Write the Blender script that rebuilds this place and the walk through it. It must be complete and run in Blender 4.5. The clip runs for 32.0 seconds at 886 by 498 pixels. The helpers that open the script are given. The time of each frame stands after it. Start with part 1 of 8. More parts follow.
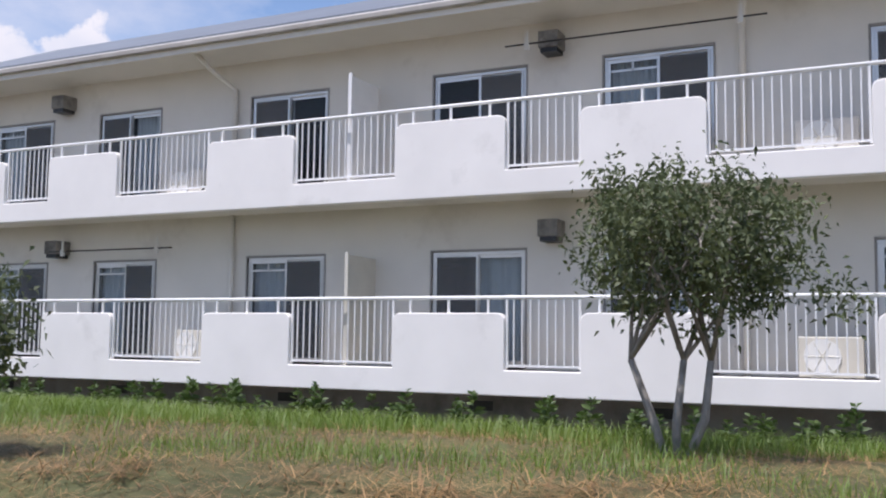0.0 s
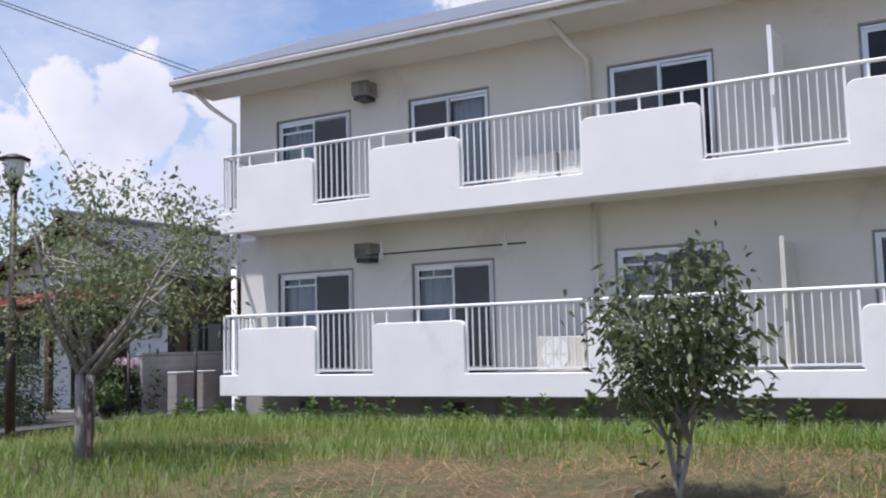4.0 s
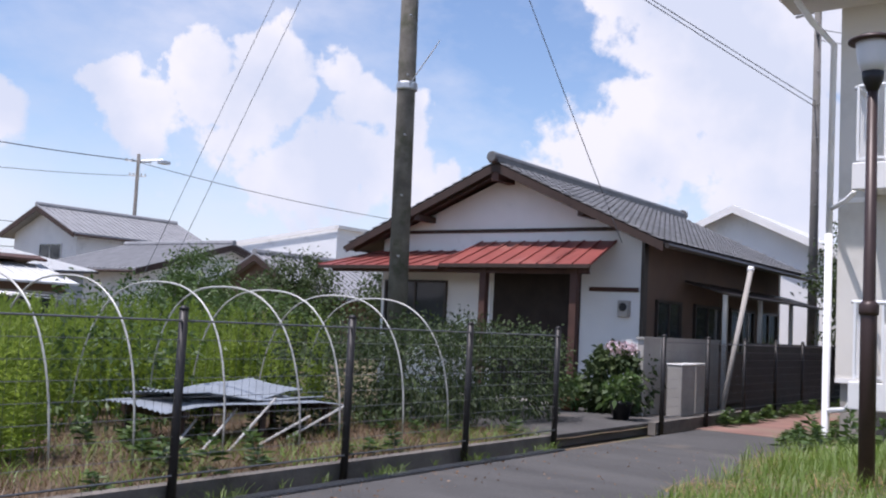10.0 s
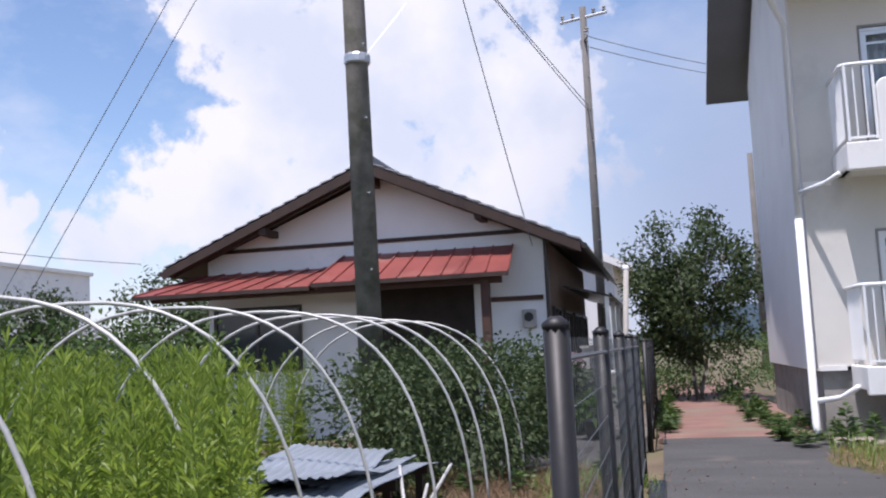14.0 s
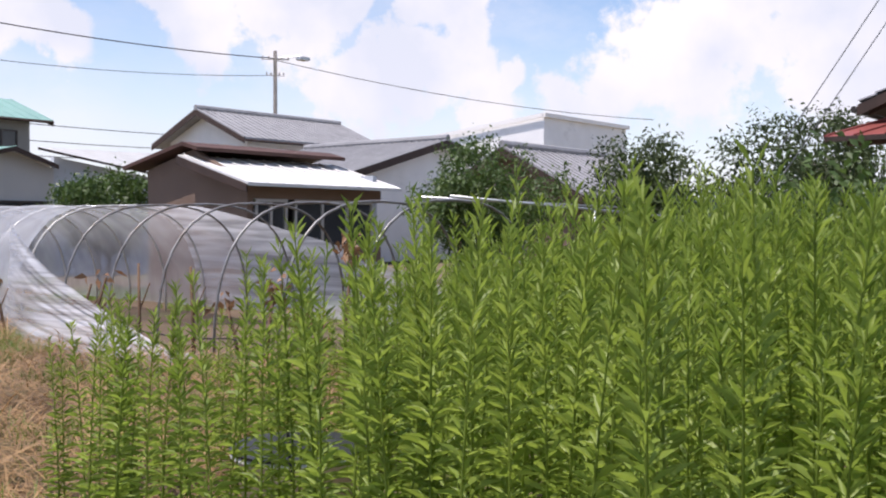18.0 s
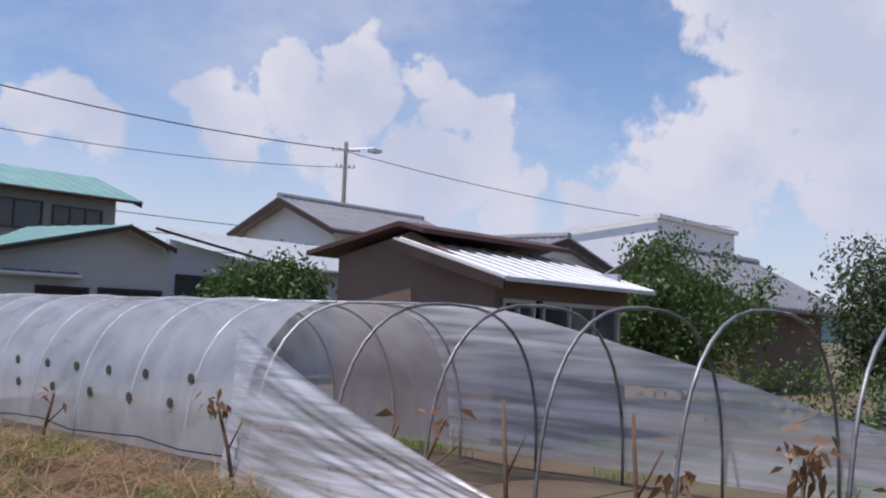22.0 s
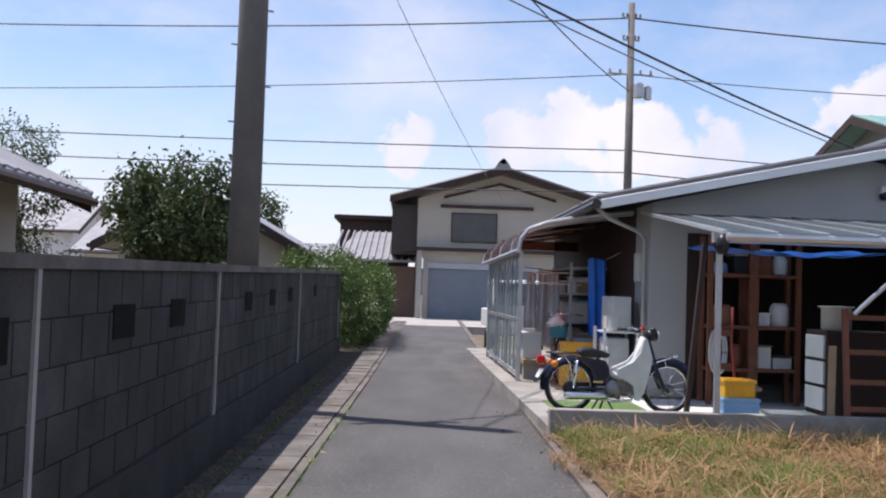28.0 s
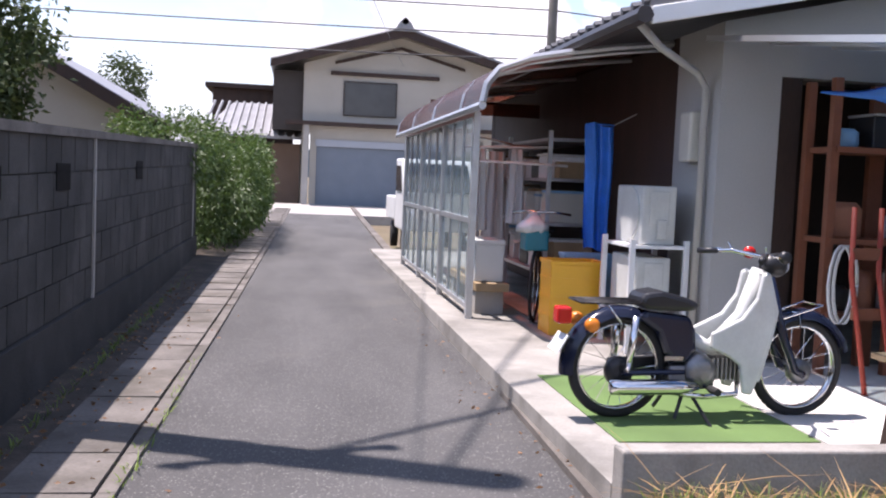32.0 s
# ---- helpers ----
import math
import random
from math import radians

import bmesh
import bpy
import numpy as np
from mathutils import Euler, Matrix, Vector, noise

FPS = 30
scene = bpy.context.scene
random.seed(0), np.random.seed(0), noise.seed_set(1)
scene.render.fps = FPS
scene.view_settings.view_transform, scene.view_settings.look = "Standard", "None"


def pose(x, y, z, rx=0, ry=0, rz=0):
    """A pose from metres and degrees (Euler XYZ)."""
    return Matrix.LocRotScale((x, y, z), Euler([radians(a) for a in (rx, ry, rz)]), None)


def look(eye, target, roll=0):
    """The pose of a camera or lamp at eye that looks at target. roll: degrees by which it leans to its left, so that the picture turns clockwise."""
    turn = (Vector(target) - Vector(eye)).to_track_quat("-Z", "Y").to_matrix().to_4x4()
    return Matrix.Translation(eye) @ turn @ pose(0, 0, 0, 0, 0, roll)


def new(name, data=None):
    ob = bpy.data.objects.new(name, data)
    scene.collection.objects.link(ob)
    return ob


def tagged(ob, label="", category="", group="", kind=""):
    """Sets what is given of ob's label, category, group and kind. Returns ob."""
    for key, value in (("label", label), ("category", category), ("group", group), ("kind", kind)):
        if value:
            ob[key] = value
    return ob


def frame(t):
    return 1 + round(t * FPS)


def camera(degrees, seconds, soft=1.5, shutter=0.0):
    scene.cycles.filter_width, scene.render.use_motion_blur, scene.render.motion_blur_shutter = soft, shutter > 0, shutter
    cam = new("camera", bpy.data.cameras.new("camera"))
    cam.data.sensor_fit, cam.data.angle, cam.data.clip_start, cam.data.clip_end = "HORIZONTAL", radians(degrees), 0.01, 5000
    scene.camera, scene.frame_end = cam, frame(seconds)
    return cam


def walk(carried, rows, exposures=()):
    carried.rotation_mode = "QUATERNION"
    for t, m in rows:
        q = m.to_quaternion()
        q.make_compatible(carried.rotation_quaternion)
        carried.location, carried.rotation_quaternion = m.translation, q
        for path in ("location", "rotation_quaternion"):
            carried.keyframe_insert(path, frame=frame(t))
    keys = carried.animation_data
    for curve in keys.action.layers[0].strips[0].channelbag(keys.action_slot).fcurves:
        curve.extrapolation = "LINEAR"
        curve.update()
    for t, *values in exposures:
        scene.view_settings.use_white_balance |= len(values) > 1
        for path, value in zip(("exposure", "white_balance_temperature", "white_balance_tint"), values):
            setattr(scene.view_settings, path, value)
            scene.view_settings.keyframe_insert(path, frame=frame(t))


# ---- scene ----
cam = camera(49.1, 32.0, soft=2.1)
PATH = [
    (0, (0.528, -0.245, 1.433), (2.321, 0.623, 1.613), 0.7),
    (0.5, (0.497, 0.331, 1.439), (2.346, 1.064, 1.644), 2.0),
    (1, (0.5, 0.937, 1.422), (2.36, 1.641, 1.631), 0.3),
    (1.5, (0.401, 1.673, 1.415), (2.234, 2.439, 1.648), 0.9),
    (2, (0.388, 2.434, 1.421), (2.194, 3.26, 1.663), -1.6),
    (2.5, (0.347, 3.19, 1.449), (2.168, 3.963, 1.738), -1.6),
    (3, (0.286, 3.885, 1.443), (2.124, 4.634, 1.694), -1.5),
    (3.5, (0.239, 4.595, 1.466), (2.025, 5.465, 1.702), -1.0),
    (4, (0.175, 5.414, 1.421), (1.914, 6.381, 1.616), -1.5),
    (4.5, (0.107, 6.239, 1.431), (1.785, 7.312, 1.616), -1.3),
    (6.5, (-0.053, 9.206, 1.301), (1.53, 10.418, 1.469), 1.2),
    (7, (-0.063, 9.967, 1.337), (1.449, 11.266, 1.501), 1.3),
    (7.5, (-0.052, 10.682, 1.341), (1.396, 12.051, 1.512), 0.2),
    (8, (-0.04, 11.429, 1.359), (1.367, 12.848, 1.44), 2.9),
    (8.5, (-0.037, 12.132, 1.375), (1.327, 13.59, 1.48), 3.9),
    (9, (-0.094, 12.793, 1.402), (1.357, 14.165, 1.507), 6.2),
    (9.5, (-0.031, 13.486, 1.418), (1.501, 14.766, 1.545), 2.9),
    (10, (-0.055, 14.184, 1.443), (1.559, 15.355, 1.597), 2.9),
    (10.5, (-0.031, 14.864, 1.43), (1.641, 15.948, 1.604), 1.8),
    (11, (-0.091, 15.64, 1.436), (1.671, 16.564, 1.637), 3.2),
    (11.5, (-0.078, 16.346, 1.429), (1.756, 17.125, 1.609), 2.5),
    (12, (-0.06, 17.05, 1.443), (1.852, 17.607, 1.621), 1.4),
    (12.5, (0.039, 17.727, 1.413), (2.01, 18.041, 1.544), -1.0),
    (13, (0.132, 18.365, 1.414), (2.117, 18.551, 1.581), -0.5),
    (13.5, (0.107, 19.029, 1.399), (2.081, 19.319, 1.539), -0.5),
    (14, (0.209, 19.774, 1.403), (2.151, 20.202, 1.614), -2.7),
    (14.5, (0.244, 20.588, 1.394), (2.154, 21.148, 1.591), -2.6),
    (15, (0.34, 21.355, 1.376), (2.171, 22.115, 1.635), -2.8),
    (15.5, (1.043, 21.52, 1.483), (2.717, 22.591, 1.711), -1.6),
    (17.5, (1.401, 23.328, 1.392), (3.034, 24.482, 1.351), 0.7),
    (18, (1.513, 23.945, 1.362), (3.046, 25.229, 1.31), 0.2),
    (18.5, (1.784, 24.789, 1.392), (3.304, 26.089, 1.368), 0.7),
    (19, (1.834, 25.348, 1.394), (3.267, 26.743, 1.402), 0.9),
    (19.5, (1.898, 25.967, 1.393), (3.342, 27.35, 1.398), 2.3),
    (20, (1.978, 26.554, 1.399), (3.388, 27.972, 1.42), 1.0),
    (20.5, (2.06, 27.181, 1.405), (3.554, 28.507, 1.502), 2.0),
    (21, (2.038, 27.673, 1.394), (3.55, 28.975, 1.532), 1.2),
    (21.5, (2.095, 28.294, 1.416), (3.631, 29.56, 1.618), 1.8),
    (22, (2.165, 28.877, 1.398), (3.666, 30.191, 1.555), 2.3),
    (22.5, (2.176, 29.506, 1.397), (3.644, 30.858, 1.527), 3.0),
    (23, (2.225, 30.087, 1.391), (3.564, 31.569, 1.492), 1.2),
    (23.5, (2.222, 30.74, 1.386), (3.395, 32.357, 1.497), 2.9),
    (24, (2.229, 31.293, 1.41), (3.158, 33.053, 1.607), -0.2),
    (24.5, (2.197, 32.043, 1.419), (2.891, 33.907, 1.632), 0.6),
    (25, (2.194, 32.794, 1.399), (2.691, 34.726, 1.529), -0.1),
    (25.5, (2.203, 33.54, 1.384), (2.466, 35.521, 1.473), 1.3),
    (26, (2.217, 34.193, 1.373), (2.313, 36.188, 1.48), 1.3),
    (26.5, (2.16, 34.885, 1.371), (2.153, 36.882, 1.485), 2.4),
    (28.5, (1.876, 37.637, 1.406), (2.02, 39.631, 1.466), 1.8),
    (29, (1.824, 38.351, 1.386), (2.095, 40.333, 1.385), 1.9),
    (29.5, (1.803, 39.025, 1.396), (2.315, 40.958, 1.355), 2.4),
    (30, (1.88, 39.731, 1.369), (2.608, 41.592, 1.289), 3.6),
    (30.5, (1.928, 40.452, 1.362), (2.563, 42.342, 1.2), 5.9),
    (31, (1.923, 41.174, 1.371), (2.374, 43.117, 1.225), 5.3),
    (31.5, (1.944, 41.937, 1.386), (2.202, 43.917, 1.272), 3.4),
    (32, (1.954, 42.59, 1.41), (2.264, 44.56, 1.269), 2.5),
]
EXPOSURES = [(t, s, k, 20 if t < 29 else 24) for t, s, k in ((0, 0.23, 6300), (4, 0.24, 6250), (7, 0.24, 6300), (10, 0.28, 6250), (14, 0.33, 6250), (15, 0.28, 6350), (18, 0.42, 6650), (20, 0.4, 6600), (22, -0.13, 6100), (23, -0.14, 6000), (24, -0.02, 6100), (25, -0.05, 6350), (26, 0.3, 6800), (28.5, 0.42, 6480), (30, 0.76, 6550), (32, 0.93, 6580))]
walk(cam, [(t, look(eye, target, roll)) for t, eye, target, roll in PATH], EXPOSURES)

# ---- world, sun, exposure ----
SUN_WAY = Vector((-0.31, 0.126, 1.0)).normalized()
world = bpy.data.worlds.new("world")
scene.world = world
world.use_nodes = True


def sky_world():
    nt = world.node_tree
    nt.nodes.clear()
    N, L = nt.nodes.new, nt.links.new
    out, bg = N("ShaderNodeOutputWorld"), N("ShaderNodeBackground")
    sky = N("ShaderNodeTexSky")
    sky.sky_type, sky.sun_disc = "NISHITA", False
    sky.sun_elevation = math.asin(SUN_WAY.z)
    sky.sun_rotation = math.atan2(SUN_WAY.x, SUN_WAY.y)
    sky.air_density, sky.dust_density, sky.ozone_density = 1.1, 0.3, 3.0
    co = N("ShaderNodeTexCoord")
    n1 = N("ShaderNodeTexNoise")
    n1.inputs["Scale"].default_value, n1.inputs["Detail"].default_value = 3.2, 9
    n1.inputs["Roughness"].default_value = 0.6
    mp = N("ShaderNodeMapping")
    mp.inputs["Scale"].default_value = (1, 1, 2.0)
    L(co.outputs["Generated"], mp.inputs["Vector"])
    L(mp.outputs["Vector"], n1.inputs["Vector"])
    best = None
    curl, off, amt, warped = N("ShaderNodeTexNoise"), N("ShaderNodeVectorMath"), N("ShaderNodeVectorMath"), N("ShaderNodeVectorMath")
    curl.inputs["Scale"].default_value, curl.inputs["Detail"].default_value = 12, 5
    L(co.outputs["Generated"], curl.inputs["Vector"])
    off.operation, off.inputs[1].default_value = "SUBTRACT", (0.5, 0.5, 0.5)
    amt.operation, amt.inputs["Scale"].default_value = "SCALE", 0.09
    warped.operation = "ADD"
    L(curl.outputs["Color"], off.inputs[0])
    L(off.outputs[0], amt.inputs[0])
    L(co.outputs["Generated"], warped.inputs[0])
    L(amt.outputs[0], warped.inputs[1])
    # cumulus heads: yaw (degrees to the right of ahead), elevation, size
    for yaw, el, size in CLOUDS:
        size *= 1.45
        a, e = radians(yaw), radians(el)
        d = N("ShaderNodeVectorMath")
        d.operation = "DISTANCE"
        d.inputs[1].default_value = (math.sin(a) * math.cos(e), math.cos(a) * math.cos(e), math.sin(e))
        L(warped.outputs[0], d.inputs[0])
        m = N("ShaderNodeMapRange")
        m.inputs[1].default_value, m.inputs[2].default_value = radians(size) * 1.6, radians(size) * 0.2
        L(d.outputs["Value"], m.inputs[0])
        if best is None:
            best = m.outputs[0]
        else:
            mx = N("ShaderNodeMath")
            mx.operation = "MAXIMUM"
            L(best, mx.inputs[0])
            L(m.outputs[0], mx.inputs[1])
            best = mx.outputs[0]
    puff = N("ShaderNodeTexNoise")
    puff.inputs["Scale"].default_value, puff.inputs["Detail"].default_value, puff.inputs["Roughness"].default_value = 24, 10, 0.6
    L(co.outputs["Generated"], puff.inputs["Vector"])
    blend = N("ShaderNodeMath")
    blend.operation = "MULTIPLY_ADD"
    blend.inputs[1].default_value = 1.3
    L(puff.outputs["Fac"], blend.inputs[0])
    L(best, blend.inputs[2])
    edge = N("ShaderNodeMapRange")
    edge.interpolation_type = "SMOOTHSTEP"
    edge.inputs[1].default_value, edge.inputs[2].default_value = 1.02, 1.30
    L(blend.outputs[0], edge.inputs[0])
    gate = N("ShaderNodeMath")
    gate.operation = "MULTIPLY"
    lim = N("ShaderNodeMapRange")
    lim.inputs[1].default_value, lim.inputs[2].default_value = 0.0, 0.3
    L(best, lim.inputs[0])
    L(lim.outputs[0], gate.inputs[0])
    L(edge.outputs[0], gate.inputs[1])
    best = gate.outputs[0]
    thin = N("ShaderNodeMapRange")
    thin.inputs[1].default_value, thin.inputs[2].default_value, thin.inputs[4].default_value = 0.42, 0.72, 0.66
    L(n1.outputs["Fac"], thin.inputs[0])
    mx = N("ShaderNodeMath")
    mx.operation = "MAXIMUM"
    L(best, mx.inputs[0])
    L(thin.outputs[0], mx.inputs[1])
    shade = N("ShaderNodeTexNoise")
    shade.inputs["Scale"].default_value, shade.inputs["Detail"].default_value = 8, 7
    L(co.outputs["Generated"], shade.inputs["Vector"])
    ramp = N("ShaderNodeMix")
    ramp.data_type = "RGBA"
    ramp.inputs[6].default_value, ramp.inputs[7].default_value = (4.4, 4.85, 5.55, 1), (5.9, 5.95, 6.1, 1)
    sr = N("ShaderNodeMapRange")
    sr.inputs[1].default_value, sr.inputs[2].default_value = 0.36, 0.6
    L(shade.outputs["Fac"], sr.inputs[0])
    L(sr.outputs[0], ramp.inputs[0])
    mix = N("ShaderNodeMix")
    mix.data_type = "RGBA"
    L(mx.outputs[0], mix.inputs[0])
    L(sky.outputs[0], mix.inputs[6])
    L(ramp.outputs[2], mix.inputs[7])
    # pale haze low over the horizon
    sep, low, hz = N("ShaderNodeSeparateXYZ"), N("ShaderNodeMapRange"), N("ShaderNodeMix")
    L(co.outputs["Generated"], sep.inputs[0])
    low.interpolation_type = "SMOOTHSTEP"
    low.inputs[1].default_value, low.inputs[2].default_value, low.inputs[3].default_value, low.inputs[4].default_value = 0.02, 0.24, 0.62, 0.0
    L(sep.outputs["Z"], low.inputs[0])
    hz.data_type = "RGBA"
    hz.inputs[7].default_value = (4.9, 5.3, 5.95, 1)
    L(low.outputs[0], hz.inputs[0])
    L(mix.outputs[2], hz.inputs[6])
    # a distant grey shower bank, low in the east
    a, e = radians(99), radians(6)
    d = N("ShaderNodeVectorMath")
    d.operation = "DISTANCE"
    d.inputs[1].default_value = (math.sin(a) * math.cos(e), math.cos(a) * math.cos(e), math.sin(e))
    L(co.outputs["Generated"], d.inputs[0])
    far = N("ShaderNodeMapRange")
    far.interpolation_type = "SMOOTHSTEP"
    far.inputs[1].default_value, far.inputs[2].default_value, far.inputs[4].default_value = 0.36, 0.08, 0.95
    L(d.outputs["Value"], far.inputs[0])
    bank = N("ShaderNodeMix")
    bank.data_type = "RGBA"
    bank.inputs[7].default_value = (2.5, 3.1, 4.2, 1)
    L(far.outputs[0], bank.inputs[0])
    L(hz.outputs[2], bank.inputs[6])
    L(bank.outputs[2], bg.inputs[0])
    bg.inputs[1].default_value = 0.13
    L(bg.outputs[0], out.inputs[0])


CLOUDS = [
    (42.8, 14.5, 1.6), (39.5, 13.6, 1.7), (35.0, 12.6, 1.4), (36.7, 11.1, 1.9), (41.0, 11.4, 2.5), (43.6, 11.9, 1.4), (47.2, 14.4, 1.3), (49.0, 12.5, 1.6), (51.4, 10.9, 1.7),
    (49.1, 9.2, 1.9), (26.8, 11.1, 1.4), (28.6, 9.4, 1.3), (24.6, 10.5, 1.3), (54.5, 8.7, 0.9), (65.5, 11.7, 3.4), (70.0, 14.6, 4.1), (63.3, 9.2, 2.8), (59.2, 8.2, 1.9),
    (73.2, 10.5, 4.7), (45.8, 8.1, 2.5), (52.6, 7.3, 1.9), (17.0, 9.1, 1.3), (14.8, 8.5, 1.3), (11.9, 9.2, 1.9), (9.4, 9.9, 1.6), (6.5, 8.9, 1.6), (13.8, 10.1, 1.1),
    (-0.5, 9.3, 1.3), (75.8, 17.5, 4.7), (64.2, 9.4, 2.8), (69.1, 16.6, 4.1), (82, 13, 5.0), (66, 22, 4.0),
]
sky_world()
sun = new("sun", bpy.data.lights.new("sun", "SUN"))
sun.data.energy, sun.data.angle, sun.data.color = 4.6, radians(0.6), (1.0, 0.97, 0.93)
sun.matrix_world = look(SUN_WAY * 60, (0, 0, 0))


# ---- materials ----
def nodes_of(name):
    m = bpy.data.materials.new(name)
    m.use_nodes = True
    nt = m.node_tree
    return m, nt, nt.nodes["Principled BSDF"]


def rgb(c):
    return (*c, 1.0)


def surface(name, col, rough=0.7, metal=0.0, vary=0.18, scale=3.0, fine=60.0, bump=0.15, stretch=(1, 1, 1), stain=None, stain_at=0.6, island=0.0, obj_random=0.0, spec=0.5):
    """Painted or mineral surface: large blotches, fine grain, relief; optional second colour in patches."""
    m, nt, p = nodes_of(name)
    N, L = nt.nodes.new, nt.links.new
    co, mp = N("ShaderNodeNewGeometry"), N("ShaderNodeMapping")
    mp.inputs["Scale"].default_value = stretch
    L(co.outputs["Position"], mp.inputs["Vector"])
    a, b = N("ShaderNodeTexNoise"), N("ShaderNodeTexNoise")
    a.inputs["Scale"].default_value, a.inputs["Detail"].default_value = scale, 6
    b.inputs["Scale"].default_value, b.inputs["Detail"].default_value = fine, 3
    L(mp.outputs[0], a.inputs["Vector"])
    L(mp.outputs[0], b.inputs["Vector"])
    s = N("ShaderNodeMath")
    s.operation = "MULTIPLY_ADD"
    s.inputs[1].default_value = 0.45
    L(b.outputs["Fac"], s.inputs[0])
    L(a.outputs["Fac"], s.inputs[2])
    r = N("ShaderNodeMapRange")
    r.inputs[1].default_value, r.inputs[2].default_value = 0.45, 1.0
    L(s.outputs[0], r.inputs[0])
    fac = r.outputs[0]
    mix = N("ShaderNodeMix")
    mix.data_type = "RGBA"
    mix.inputs[6].default_value = rgb([c * (1 - vary) for c in col])
    mix.inputs[7].default_value = rgb([min(1, c * (1 + vary)) for c in col])
    L(fac, mix.inputs[0])
    colour = mix.outputs[2]
    if stain:
        st, sr, sm = N("ShaderNodeTexNoise"), N("ShaderNodeMapRange"), N("ShaderNodeMix")
        st.inputs["Scale"].default_value, st.inputs["Detail"].default_value, st.inputs["Roughness"].default_value = scale * 0.6, 8, 0.65
        L(mp.outputs[0], st.inputs["Vector"])
        sr.inputs[1].default_value, sr.inputs[2].default_value = stain_at - 0.08, stain_at + 0.12
        L(st.outputs["Fac"], sr.inputs[0])
        sm.data_type = "RGBA"
        L(sr.outputs[0], sm.inputs[0])
        L(colour, sm.inputs[6])
        sm.inputs[7].default_value = rgb(stain)
        colour = sm.outputs[2]
    if island or obj_random:
        src = N("ShaderNodeNewGeometry").outputs["Random Per Island"] if island else N("ShaderNodeObjectInfo").outputs["Random"]
        k = island or obj_random
        vr, hs = N("ShaderNodeMapRange"), N("ShaderNodeHueSaturation")
        vr.inputs[3].default_value, vr.inputs[4].default_value = 1 - k, 1 + k
        L(src, vr.inputs[0])
        L(vr.outputs[0], hs.inputs["Value"])
        L(colour, hs.inputs["Color"])
        colour = hs.outputs[0]
    L(colour, p.inputs["Base Color"])
    p.inputs["Roughness"].default_value, p.inputs["Metallic"].default_value = rough, metal
    p.inputs["Specular IOR Level"].default_value = spec
    if bump:
        bp = N("ShaderNodeBump")
        bp.inputs["Strength"].default_value, bp.inputs["Distance"].default_value = bump, 0.01
        L(s.outputs[0], bp.inputs["Height"])
        L(bp.outputs[0], p.inputs["Normal"])
    return m


def foliage(name, c1, c2, through_light=0.35, rough=0.5):
    m, nt, p = nodes_of(name)
    N, L = nt.nodes.new, nt.links.new
    g, mix = N("ShaderNodeNewGeometry"), N("ShaderNodeMix")
    mix.data_type = "RGBA"
    mix.inputs[6].default_value, mix.inputs[7].default_value = rgb(c1), rgb(c2)
    nz, md = N("ShaderNodeTexNoise"), N("ShaderNodeMath")
    nz.inputs["Scale"].default_value = 1.3
    L(g.outputs["Position"], nz.inputs["Vector"])
    md.operation = "MULTIPLY_ADD"
    md.inputs[1].default_value = 0.6
    L(g.outputs["Random Per Island"], md.inputs[0])
    sb = N("ShaderNodeMath")
    sb.operation = "SUBTRACT"
    sb.inputs[1].default_value = 0.3
    L(nz.outputs["Fac"], sb.inputs[0])
    L(sb.outputs[0], md.inputs[2])
    L(md.outputs[0], mix.inputs[0])
    L(mix.outputs[2], p.inputs["Base Color"])
    p.inputs["Roughness"].default_value = rough
    tr, ms = N("ShaderNodeBsdfTranslucent"), N("ShaderNodeMixShader")
    L(mix.outputs[2], tr.inputs[0])
    ms.inputs[0].default_value = through_light
    L(p.outputs[0], ms.inputs[1])
    L(tr.outputs[0], ms.inputs[2])
    L(ms.outputs[0], nt.nodes["Material Output"].inputs[0])
    return m


def glass(name, tint=(0.75, 0.8, 0.82), clear=0.55, rough=0.03, base=(0.03, 0.035, 0.04)):
    """Thin pane: partly see-through, with a glossy coat."""
    m, nt, p = nodes_of(name)
    N, L = nt.nodes.new, nt.links.new
    p.inputs["Base Color"].default_value, p.inputs["Roughness"].default_value = rgb(base), rough
    t, ms = N("ShaderNodeBsdfTransparent"), N("ShaderNodeMixShader")
    t.inputs[0].default_value = rgb(tint)
    ms.inputs[0].default_value = clear
    L(p.outputs[0], ms.inputs[1])
    L(t.outputs[0], ms.inputs[2])
    L(ms.outputs[0], nt.nodes["Material Output"].inputs[0])
    return m


